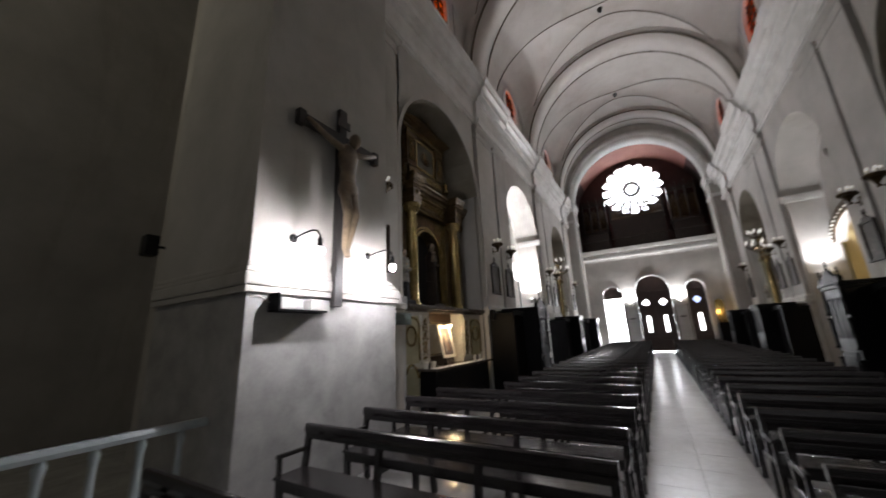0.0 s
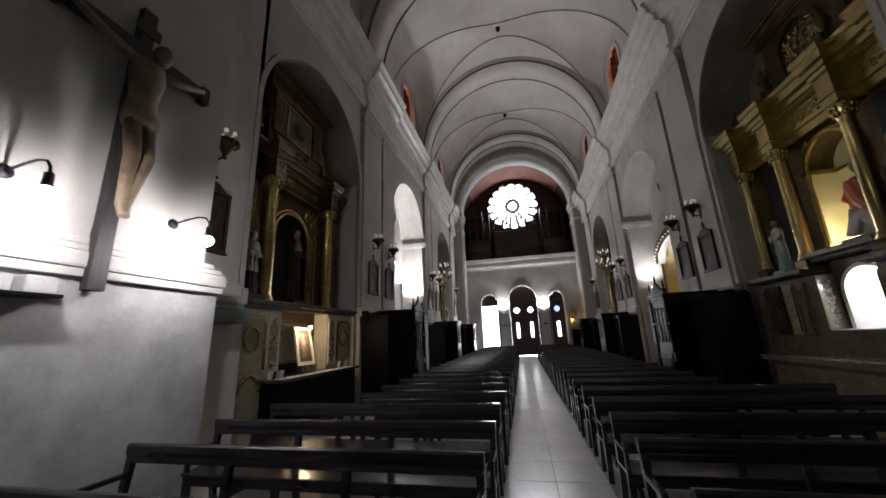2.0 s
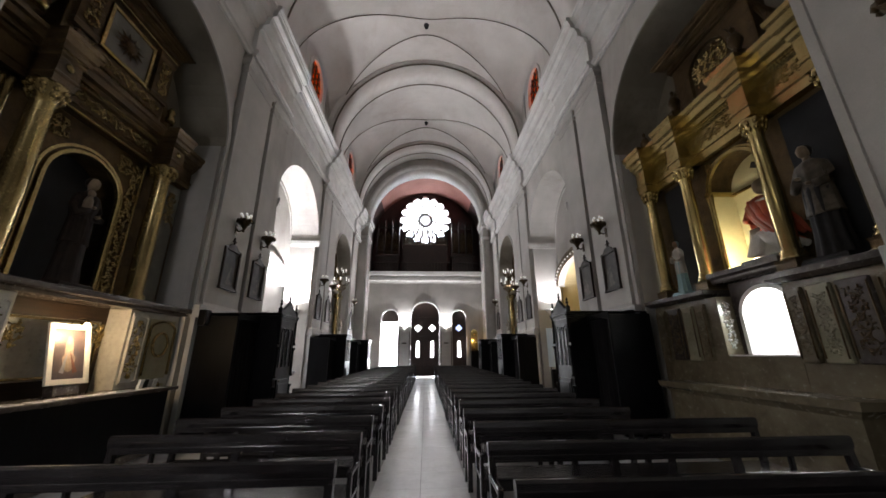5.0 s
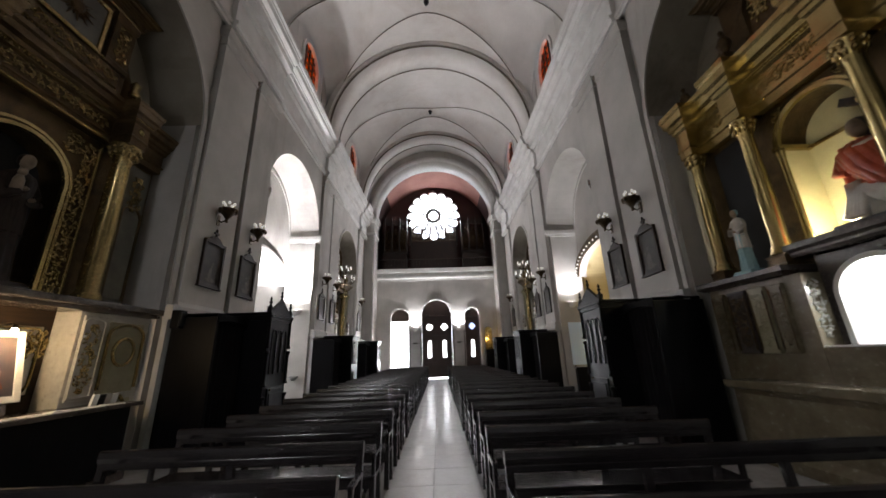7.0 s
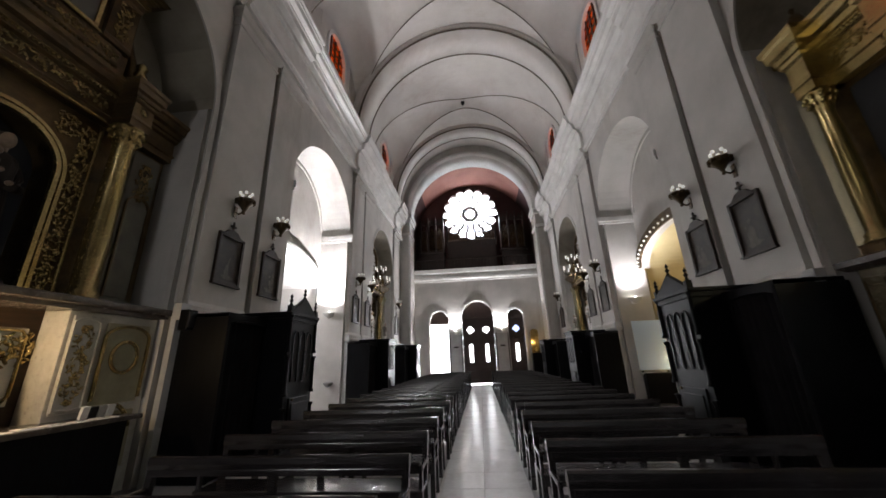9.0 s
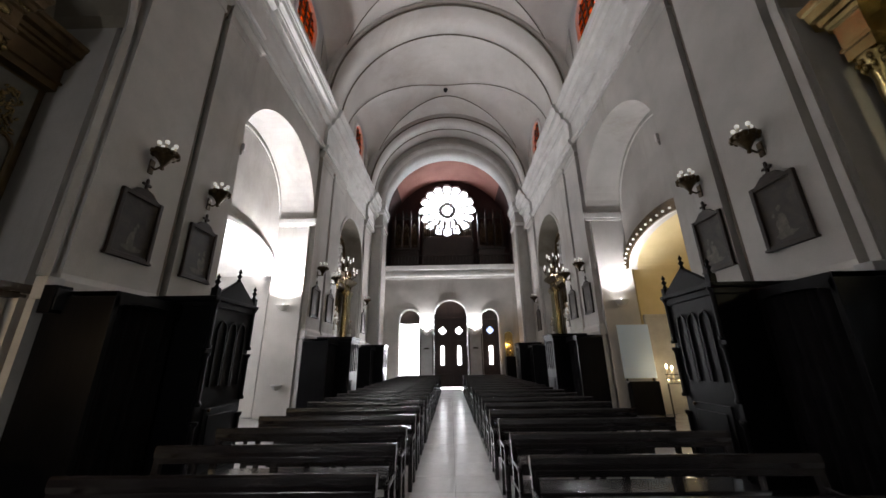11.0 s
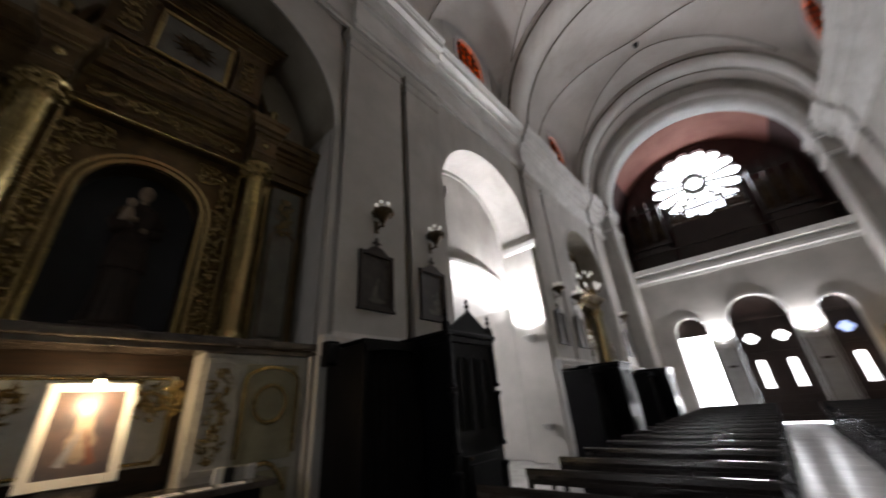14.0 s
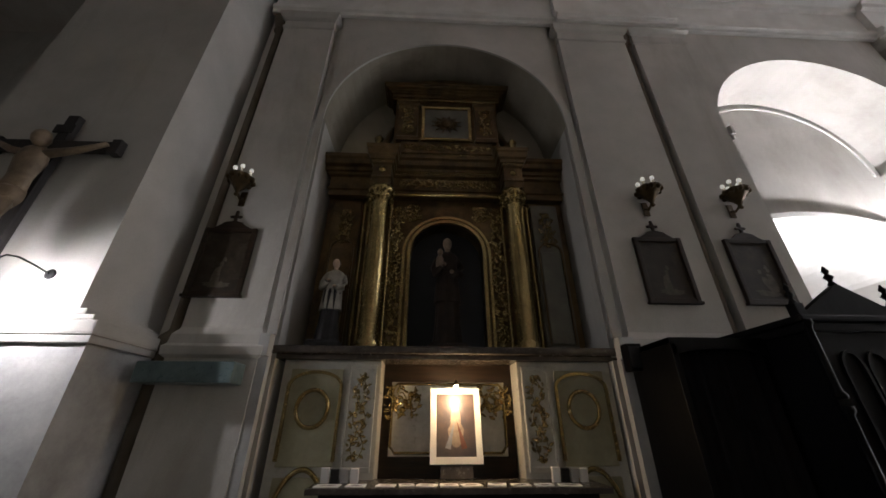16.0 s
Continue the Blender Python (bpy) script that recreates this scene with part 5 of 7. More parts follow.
def retable_west():
    """Dark aged-gilt retable; local x along the wall (grows towards the altar end), y out of the niche."""
    rng = random.Random(4)
    r = thing("altar_retable", pose(XC - HW - 1.2, 9.52, 0, 0, 0, -90), "tall aged gilt wooden retable with a flat arched panel coloured near-black as a shaded niche", "altar")
    W = 2.22
    bm = bmesh.new()
    box(bm, -0.92, 0.92, 0.0, 0.62, 0, 2.46, 0.01)
    part("predella", bm, FRAMEWOOD, r, "brown panelled centre")
    bm = bmesh.new()
    box(bm, -0.8, 0.8, 0.62, 0.64, 1.3, 2.22, 0.01)
    part("centre_panel", bm, ALTARMARBLE, r, "pale grey marble panel")
    bm = bmesh.new()
    tube(bm, [(-0.72, 0.65, 1.34), (0.72, 0.65, 1.34), (0.78, 0.65, 1.42), (0.78, 0.65, 2.12), (0.72, 0.65, 2.19), (-0.72, 0.65, 2.19), (-0.78, 0.65, 2.12), (-0.78, 0.65, 1.42), (-0.72, 0.65, 1.34)], 0.02, 6)
    part("panel_moulding", bm, GILTOLD, r)
    for e in (-1, 1):
        bm = bmesh.new()
        a, b = sorted((e * 0.92, e * W))
        box(bm, a, b, 0.0, 1.0, 0, 2.46, 0.015)
        part("pedestal", bm, ALTARMARBLE, r, "pale marble pedestal with gilt relief")
    for e in (-1, 1):
        a, b = sorted((e * 1.42, e * 2.1))
        bm = bmesh.new()
        box(bm, a, b, 1.0, 1.02, 1.22, 2.34, 0.015)
        part("side_panel", bm, ALTARPANEL, r, "ochre marble panel")
        bm = bmesh.new()
        arch_band(bm, a + 0.02, b - 0.02, 2.12, 0.16, 0.04, 1.02, 1.05, 14, base=1.28)
        pts = [((a + b) / 2 + 0.2 * math.cos(q), 1.03, 1.86 + 0.22 * math.sin(q)) for q in (2 * math.pi * i / 24 for i in range(25))]
        tube(bm, pts, 0.028, 8)
        part("gilt_moulding", bm, GILTOLD, r)
        bm = bmesh.new()
        box(bm, a, b, 1.0, 1.02, 0.35, 1.12, 0.015)
        part("lower_panel", bm, ALTARPANEL, r)
        bm = bmesh.new()
        pts = [((a + b) / 2 + 0.28 * math.cos(q), 1.03, 0.98 + 0.12 * math.sin(q) - 0.1 * math.cos(2 * q)) for q in (math.pi * i / 16 for i in range(17))]
        tube(bm, pts, 0.03, 8)
        part("gilt_swag", bm, GILTOLD, r)
        a, b = sorted((e * 0.97, e * 1.34))
        bm = bmesh.new()
        box(bm, a, b, 1.0, 1.025, 1.16, 2.4, 0.012)
        part("relief_panel", bm, ALTARMARBLE, r)
        bm = bmesh.new()
        foliage(bm, a + 0.05, b - 0.05, 1.28, 2.28, 1.02, 8, 0.14, rng)
        part("gilt_relief", bm, GILTOLD, r, "gilded carved scrolls")
        bm = bmesh.new()
        arch_band(bm, a + 0.03, b - 0.03, 2.3, 0.05, 0.025, 1.02, 1.045, 8, base=1.22)
        box(bm, a + 0.005, b - 0.005, 1.02, 1.045, 1.195, 1.22, 0.005)
        part("panel_moulding", bm, ALTARMARBLE, r)
        bm = bmesh.new()
        a, b = sorted((e * 0.4, e * 0.88))
        foliage(bm, a, b, 1.74, 2.18, 0.64, 7, 0.16, rng)
        part("gilt_relief", bm, GILTOLD, r, "gilded carved scrolls")
    bm = bmesh.new()
    box(bm, -W - 0.1, W + 0.1, 0.0, 1.1, 2.46, 2.52, 0.01)
    box(bm, -W - 0.16, W + 0.16, 0.0, 1.2, 2.52, 2.62, 0.025)
    part("ledge", bm, DARKMARBLE, r, "dark veined stone ledge")
    # main storey
    bm = bmesh.new()
    box(bm, -W, -0.66, 0.0, 0.4, 2.62, 5.5)
    box(bm, 0.66, W, 0.0, 0.4, 2.62, 5.5)
    arch_fill(bm, -0.66, 0.66, 4.4, 0.62, 5.5, 0.0, 0.4, 24)
    part("back_wall", bm, GILTDARK, r)
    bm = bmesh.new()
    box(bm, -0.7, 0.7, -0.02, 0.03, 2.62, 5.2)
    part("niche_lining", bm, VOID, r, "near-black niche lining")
    bm = bmesh.new()
    arch_band(bm, -0.64, 0.64, 4.4, 0.60, 0.06, 0.4, 0.46, 24, base=2.64)
    arch_band(bm, -0.74, 0.74, 4.4, 0.70, 0.05, 0.4, 0.43, 24, base=2.64)
    part("niche_frame", bm, GILTOLD, r, "gilt arched frame")
    for e in (-1, 1):
        bm = bmesh.new()
        column(bm, e * 1.2, 0.72, 2.62, 5.5, 0.148)
        part("column", bm, GILTOLD, r, "gilded column")
        bm = bmesh.new()
        foliage(bm, e * 0.91 - 0.13, e * 0.91 + 0.13, 2.72, 5.35, 0.41, 15, 0.2, rng)
        part("carved_strip", bm, GILTOLD, r)
        # half columns and fluted strips beside the column
        for x, w in ((1.42, 0.045), (1.52, 0.03), (1.04, 0.025)):
            bm = bmesh.new()
            lathe(bm, [(w * 1.5, 0), (w * 1.5, 0.12), (w, 0.2), (w, 2.55), (w * 1.6, 2.68), (w * 1.6, 2.86)], (e * x, 0.44, 2.63), 12)
            part("half_column", bm, GILTOLD, r)
        bm = bmesh.new()
        a, b = sorted((e * 1.58, e * 2.08))
        box(bm, a, b, 0.4, 0.5, 2.66, 5.4, 0.012)
        box(bm, a + 0.07, b - 0.07, 0.5, 0.53, 2.8, 4.4, 0.01)
        part("pilaster_panel", bm, GREYPANEL if e < 0 else GILTDARK, r)
        bm = bmesh.new()
        arch_band(bm, a + 0.06, b - 0.06, 4.4, 0.16, 0.025, 0.5, 0.54, 12, base=2.78)
        part("panel_moulding", bm, GILTDARK, r)
        bm = bmesh.new()
        foliage(bm, a + 0.1, b - 0.1, 4.5, 5.2, 0.52, 8, 0.12, rng)
        part("carved_drop", bm, GILTOLD, r)
        bm = bmesh.new()
        entablature(bm, e * 1.2 - 0.17, e * 1.2 + 0.17, 0.4, 0.93, 5.5, 0.82, 0, 0.55)
        part("entablature_block", bm, GILTDARK, r)
    bm = bmesh.new()
    entablature(bm, -W - 0.0, W + 0.0, 0.0, 0.55, 5.5, 0.8)
    part("entablature", bm, GILTDARK, r)
    bm = bmesh.new()
    foliage(bm, -0.92, 0.92, 5.68, 5.92, 0.56, 20, 0.11, rng)
    part("frieze_carving", bm, GILTOLD, r)
    # rows of carved beads under the cornices
    bm = bmesh.new()
    for i in range(34):
        carved_leaf(bm, (-0.95 + 1.9 * i / 33, 0.61, 5.99), 0, 0.02, 0.02, 0.026)
    for i in range(30):
        carved_leaf(bm, (-0.9 + 1.8 * i / 29, 0.52, 6.56), 0, 0.022, 0.02, 0.024)
    for e in (-1, 1):
        for i in range(9):
            carved_leaf(bm, (e * 1.2 - 0.17 + 0.34 * i / 8, 0.965, 6.0), 0, 0.016, 0.02, 0.022)
        carved_leaf(bm, (e * 1.2, 0.935, 5.82), 0, 0.08, 0.025, 0.08)
    part("frieze_carving", bm, GILTOLD, r)
    for z, y, u in ((5.53, 0.555, 0.97), (6.02, 0.62, 0.97), (6.5, 0.5, 1.0), (6.97, 0.505, 0.58), (8.16, 0.47, 1.1)):
        bm = bmesh.new()
        sweep(bm, [(0.0, -0.02), (0.02, -0.014), (0.026, 0.0), (0.02, 0.014), (0.0, 0.02)], (-u, y, z), (u, y, z))
        part("gilt_fillet", bm, GILTOLD, r)
    for e in (-1, 1):
        bm = bmesh.new()
        a, b = sorted((e * 0.45, e * 0.8))
        foliage(bm, a, b, 5.05, 5.4, 0.41, 5, 0.13, rng)
        part("spandrel_carving", bm, GILTOLD, r)
    # attic
    bm = bmesh.new()
    box(bm, -1.12, 1.12, 0.0, 0.42, 6.3, 8.24, 0.02)
    part("attic_panel", bm, GILTDARK, r)
    bm = bmesh.new()
    entablature(bm, -1.2, 1.2, 0.0, 0.46, 8.2, 0.32, 0, 0.8)
    part("attic_cornice", bm, GILTDARK, r)
    bm = bmesh.new()
    box(bm, -0.95, 0.95, 0.42, 0.5, 6.62, 6.92, 0.02)
    part("attic_base", bm, GILTDARK, r)
    bm = bmesh.new()
    box(bm, -0.5, 0.5, 0.42, 0.44, 7.06, 7.94, 0.01)
    part("attic_field", bm, GREYPANEL, r)
    bm = bmesh.new()
    for a, b, c, d in ((-0.54, 0.54, 7.0, 7.07), (-0.54, 0.54, 7.93, 8.0), (-0.54, -0.47, 7.07, 7.93), (0.47, 0.54, 7.07, 7.93)):
        box(bm, a, b, 0.43, 0.48, c, d, 0.012)
    part("attic_frame", bm, GILTOLD, r)
    bm = bmesh.new()
    arch_panel(bm, -1.02, 1.02, 8.51, 8.53, 0.28, 0.0, 0.4, 20)
    arch_band(bm, -0.98, 0.98, 8.53, 0.24, 0.07, 0.4, 0.5, 20)
    part("pediment", bm, GILTDARK, r)
    bm = bmesh.new()
    foliage(bm, -0.6, 0.6, 8.54, 8.7, 0.41, 9, 0.1, rng)
    part("attic_carving", bm, GILTOLD, r)
    for e in (-1, 1):
        a, b = sorted((e * 0.62, e * 1.04))
        bm = bmesh.new()
        stack(bm, a, b, 0.42, 0.5, [(0.02, 6.95), (0.02, 7.05), (0.0, 7.08), (0.0, 7.92), (0.03, 7.98), (0.03, 8.1)])
        part("attic_pilaster", bm, GILTDARK, r)
        bm = bmesh.new()
        foliage(bm, a + 0.06, b - 0.06, 7.12, 7.9, 0.51, 7, 0.13, rng)
        part("attic_carving", bm, GILTOLD, r)
        bm = bmesh.new()
        tube(bm, [(e * 1.14, 0.25, 7.5), (e * 1.3, 0.25, 7.1), (e * 1.34, 0.25, 6.85), (e * 1.55, 0.25, 6.62), (e * 1.75, 0.25, 6.52), (e * 1.78, 0.25, 6.36)], [0.07, 0.09, 0.11, 0.14, 0.14, 0.1], 10)
        part("volute", bm, GILTDARK, r)
        bm = bmesh.new()
        lathe(bm, [(0.1, 0), (0.12, 0.1), (0.07, 0.2), (0.1, 0.3), (0.02, 0.42)], (e * 1.42, 0.36, 6.78), 12)
        part("attic_figure", bm, GILTOLD, r)
    bm = bmesh.new()
    for i in range(24):
        a = 2 * math.pi * i / 24
        q = 0.34 if i % 2 else 0.24
        bm = bmesh.new()
        rod(bm, (0.08 * math.cos(a), 0.46, 7.5 + 0.08 * math.sin(a)), (q * math.cos(a), 0.45, 7.5 + 0.8 * q * math.sin(a)), 0.03, 0.006, 6)
        part("sun_ray", bm, GILTDARK, r)
    bm = bmesh.new()
    blob(bm, (0, 0.47, 7.5), 0.13, 0.06, 0.13, 2)
    part("sun_disc", bm, GILTDARK, r, "dark gilded sun disc")
    bm = bmesh.new()
    foliage(bm, -0.9, 0.9, 6.66, 6.88, 0.5, 16, 0.1, rng)
    part("attic_carving", bm, GILTOLD, r)
    return r


retable_west()
statue("statue", pose(-5.55, 9.52, 2.74, 0, 0, -90), 1.88, (CLOTHBROWN, CLOTHBROWN, AGEDFLESH), "dark brown robed statue standing in the arched niche", 0.3, 0.2, True)
statue("statue", pose(-5.25, 7.75, 2.72, 0, 0, -90), 1.32, (CLOTHBLACK, SURPLICE, FLESH), "small statue in white surplice over a black robe on the ledge", 0.3, 0.22)

# altar table with papers, print and lamp
tb = thing("altar_table", pose(XC - HW + 0.1, 9.6, 0, 0, 0, -90), "long dark wooden table below the retable", "table")
bm = bmesh.new()
box(bm, -1.62, 1.62, -0.42, 0.3, 1.03, 1.09, 0.012)
part("tabletop", bm, DARKMARBLE, tb)
bm = bmesh.new()
box(bm, -1.5, 1.5, -0.36, 0.2, 0.12, 1.03, 0.01)
part("front", bm, BLACKWOOD, tb)
bm = bmesh.new()
box(bm, -1.56, 1.56, -0.4, 0.26, 0.0, 0.12, 0.015)
part("plinth", bm, DARKMARBLE, tb)
rng = random.Random(9)
for i, (u, w, d_, h) in enumerate(((1.42, 0.26, 0.2, 0.004), (1.12, 0.2, 0.16, 0.006), (0.8, 0.2, 0.15, 0.006), (0.58, 0.16, 0.14, 0.01), (0.36, 0.22, 0.16, 0.006), (0.12, 0.2, 0.15, 0.008), (-0.12, 0.22, 0.17, 0.006), (-0.4, 0.2, 0.15, 0.012), (-0.66, 0.2, 0.15, 0.006), (-0.92, 0.18, 0.15, 0.006), (-1.2, 0.24, 0.18, 0.004))):
    bm = bmesh.new()
    box(bm, -w / 2, w / 2, -d_ / 2, d_ / 2, 0, h + 0.004, 0.001)
    ob = part("leaflet", bm, PAPER, m=pose(XC - HW + 0.26, 9.6 - u, 1.091, 0, 0, -90 + rng.uniform(-12, 12)))
    tagged(ob, "small white leaflet lying on the altar table", "leaflet", "leaflets on the table")
    bm = bmesh.new()
    box(bm, -w * 0.3, w * 0.3, -0.012, 0.012, h + 0.004, h + 0.005)
    box(bm, -w * 0.2, w * 0.2, 0.02, 0.03, h + 0.004, h + 0.005)
    part("print_lines", bm, IRON, ob)
for u0 in (1.35, -1.3):
    for j in range(4):
        bm = bmesh.new()
        box(bm, -0.045, 0.045, -0.02, 0.02, 0, 0.14 if j else 0.15, 0.003)
        ob = part("booklet", bm, PAPER if j % 3 == 0 else (IRON if j % 2 else PANELBOARD), m=pose(XC - HW + 0.02, 9.6 - u0 + 0.11 * (j - 1.5), 1.091, -10, 0, -90))
        tagged(ob, "small upright prayer booklet on the altar table", "booklet", "booklets on the table")
pr = thing("framed_print", pose(-5.1, 9.6, 1.24, 12, 0, -90), "devotional print in a wide white frame, lit from above", "picture")
bm = bmesh.new()
for a, b, c_, e in ((-0.33, -0.25, 0, 0.9), (0.25, 0.33, 0, 0.9), (-0.25, 0.25, 0, 0.08), (-0.25, 0.25, 0.82, 0.9)):
    box(bm, a, b, 0, 0.035, c_, e, 0.006)
part("frame", bm, WHITEPAINT, pr, "white painted frame")
bm = bmesh.new()
box(bm, -0.25, 0.25, 0.0, 0.015, 0.08, 0.82)
part("print", bm, PRINT, pr)
bm = bmesh.new()
pts_ = [(0.085 * math.cos(q) * (1.25 if math.sin(q) < 0 else 0.8), 0.0165, 0.45 + 0.27 * math.sin(q)) for q in (2 * math.pi * i / 28 for i in range(28))]
bm.faces.new([bm.verts.new(c) for c in pts_])
part("pale_shape", bm, PRINTPALE, pr, "pale upright shape in the print")
for e, mt in ((-1, PRINTRED), (1, PRINTBLUE)):
    bm = bmesh.new()
    bm.faces.new([bm.verts.new(c) for c in ((0.01 * e, 0.018, 0.5), (0.07 * e, 0.018, 0.16), (0.14 * e, 0.018, 0.18))])
    part("ray", bm, mt, pr)
bm = bmesh.new()
box(bm, -0.24, 0.24, -0.06, 0.0, 0.0, 0.3, 0.01)
box(bm, -0.2, 0.2, -0.12, 0.02, -0.15, 0.0, 0.01)
part("stand", bm, DARKMARBLE, pr)
lp = thing("picture_lamp", pose(-5.34, 9.6, 2.24, 0, 0, -90), "small warm picture lamp above the print", "lamp")
bm = bmesh.new()
tube(bm, [(0, 0.05, -0.125), (0, 0.12, -0.04), (0, 0.24, -0.02), (0, 0.3, -0.06)], 0.008, 8)
part("arm", bm, BRASS, lp)
bm = bmesh.new()
lathe(bm, [(0.012, 0.0), (0.03, -0.03), (0.036, -0.06), (0.03, -0.06), (0.012, -0.03)], (0, 0.3, -0.04), 14)
part("shade", bm, BRASS, lp)
bm = bmesh.new()
blob(bm, (0, 0.3, -0.13), 0.035, 0.035, 0.045, 2)
part("bulb", bm, glowing("warm_bulb", (1.0, 0.84, 0.58), 30.0), lp, "glowing warm bulb")


def retable_east():
    """Bright gilt retable with four columns and a lit yellow niche."""
    rng = random.Random(6)
    r = thing("altar_retable", pose(XC + HW + 1.2, 9.36, 0, 0, 0, 90), "large gilded retable with four columns and a lit niche", "altar")
    W = 2.22
    bm = bmesh.new()
    box(bm, -0.72, 0.5, 0.0, 1.0, 0, 1.58, 0.01)
    part("predella", bm, ALTAREAST, r, "pale veined marble base")
    bm = bmesh.new()
    arch_fill(bm, -0.62, 0.34, 2.24, 0.45, 2.85, 0.1, 0.7, 20, 0, 1)
    box(bm, -0.72, -0.62, 0.1, 0.7, 1.58, 2.85)
    box(bm, 0.34, 0.5, 0.1, 0.7, 1.58, 2.85)
    part("tabernacle_arch", bm, (DARKMARBLE, NICHEWHITE), r)
    for e in (-1, 1):
        bm = bmesh.new()
        a, b = (0.5, W) if e > 0 else (-W, -0.72)
        box(bm, a, b, 0.0, 1.0, 0, 2.62, 0.015)
        part("pedestal", bm, ALTAREAST, r)
    bm = bmesh.new()
    box(bm, -0.7, 0.45, 0.04, 0.1, 1.6, 2.8)
    box(bm, -0.715, 0.495, 0.1, 0.985, 1.584, 1.605, 0.004)
    for a, b in ((-0.615, -0.6), (0.32, 0.335)):
        box(bm, a, b, 0.1, 0.69, 1.605, 2.24)
    part("tabernacle_lining", bm, NICHEWHITE, r, "white lit recess")
    bm = bmesh.new()
    arch_band(bm, -0.59, 0.31, 2.24, 0.42, 0.07, 0.7, 0.74, 20, base=1.61)
    part("tabernacle_frame", bm, WHITEPAINT, r)
    for e in (-1, 1):
        bm = bmesh.new()
        foliage(bm, -0.1, 0.1, 1.72, 2.5, 0.0, 6, 0.1, rng)
        part("gilt_relief", bm, ALTARMARBLE, r, "carved scrolls on the cheek of the recess", m=pose(0.494 if e > 0 else -0.714, 0.86, 0, 0, 0, 90 * e))
    for e in (-1, 1):
        # the dark marble panel stands for a recess, its shade put into the colour
        for a, b, mt in ((0.76, 1.0, ALTAREAST), (1.06, 1.36, ALTARPANEL), (1.42, 1.78, DARKMARBLE), (1.86, 2.14, ALTAREAST)):
            x0, x1 = sorted((e * a, e * b))
            bm = bmesh.new()
            box(bm, x0, x1, 1.0, 1.06, 1.5, 2.52, 0.02)
            part("relief_panel", bm, mt, r)
            bm = bmesh.new()
            foliage(bm, x0 + 0.05, x1 - 0.05, 1.62, 2.4, 1.06, 9, 0.09, rng)
            part("gilt_relief", bm, GILTDARK if mt is DARKMARBLE else mt, r, "carved low-relief scrolls")
            bm = bmesh.new()
            for u in (x0 + 0.02, x1 - 0.02):
                rod(bm, (u, 1.065, 1.56), (u, 1.065, 2.46), 0.012, seg=8)
            part("panel_moulding", bm, GILTDARK, r)
    bm = bmesh.new()
    stack(bm, -0.64, 0.64, 0.0, 0.86, [(0.0, 2.86), (0.02, 2.9), (0.02, 2.94), (0.06, 2.98), (0.06, 3.06)])
    part("ledge", bm, DARKMARBLE, r, "dark stone ledge")
    for e in (-1, 1):
        bm = bmesh.new()
        a, b = sorted((e * 0.68, e * (W + 0.06)))
        stack(bm, a, b, 0.0, 1.06, [(0.0, 2.62), (0.04, 2.65), (0.08, 2.68), (0.08, 2.76)])
        part("side_ledge", bm, DARKMARBLE, r)
    bm = bmesh.new()
    box(bm, -W, -0.62, 0.0, 0.5, 2.76, 5.4)
    box(bm, 0.62, W, 0.0, 0.5, 2.76, 5.4)
    arch_fill(bm, -0.62, 0.62, 4.72, 0.58, 5.4, 0.0, 0.5, 24)
    part("back_wall", bm, GILTDARK, r)
    for e in (-1, 1):
        # no hollow here: the side niche's shade is this flat panel's colour
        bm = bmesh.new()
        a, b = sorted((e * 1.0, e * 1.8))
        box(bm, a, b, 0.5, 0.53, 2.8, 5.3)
        part("side_niche_shade", bm, VOID, r, "flat near-black panel coloured as a shaded side niche")
        for x in (0.82, 1.98):
            bm = bmesh.new()
            column(bm, e * x, 0.78, 2.95, 5.4, 0.115)
            part("column", bm, GILT, r, "gilded column")
            bm = bmesh.new()
            stack(bm, e * x - 0.15, e * x + 0.15, 0.5, 0.94, [(0.02, 2.76), (0.02, 2.8), (0.0, 2.82), (0.0, 2.91), (0.015, 2.95)])
            part("column_block", bm, GILTDARK, r)
        for x in (0.82, 1.98):
            bm = bmesh.new()
            entablature(bm, e * x - 0.16, e * x + 0.16, 0.5, 0.94, 5.4, 1.1, 0, 0.7)
            part("entablature_block", bm, GILT, r)
        # ribbed gilt jambs of the lit niche
        for x, w in ((0.575, 0.03), (0.64, 0.025)):
            bm = bmesh.new()
            lathe(bm, [(w * 1.5, 0), (w * 1.5, 0.1), (w, 0.16), (w, 1.42), (w * 1.6, 1.54), (w * 1.6, 1.62)], (e * x, 0.53, 3.07), 12)
            part("half_column", bm, GILT, r)
        bm = bmesh.new()
        box(bm, e * 0.82 - 0.16, e * 0.82 + 0.16, 0.4, 0.85, 6.5, 6.8, 0.03)
        part("urn_block", bm, GILTDARK, r)
        bm = bmesh.new()
        lathe(bm, [(0.06, 0), (0.1, 0.05), (0.05, 0.12), (0.13, 0.3), (0.09, 0.44), (0.03, 0.5), (0.05, 0.58), (0.01, 0.66)], (e * 0.82, 0.62, 6.8), 12)
        part("urn", bm, GILTDARK, r)
        bm = bmesh.new()
        lathe(bm, [(0.06, 0), (0.1, 0.05), (0.05, 0.12), (0.13, 0.3), (0.09, 0.44), (0.03, 0.5), (0.05, 0.58), (0.01, 0.66)], (e * 1.98, 0.62, 6.5), 12)
        part("urn", bm, GILTDARK, r)
    bm = bmesh.new()
    box(bm, -0.66, 0.66, -0.1, 0.02, 2.9, 5.35)
    part("niche_lining", bm, NICHEYELLOW, r, "warm yellow lit niche")
    for e in (-1, 1):
        bm = bmesh.new()
        a, b = sorted((e * 0.598, e * 0.617))
        box(bm, a, b, 0.02, 0.5, 3.06, 4.72)
        part("niche_cheek", bm, NICHEYELLOW, r)
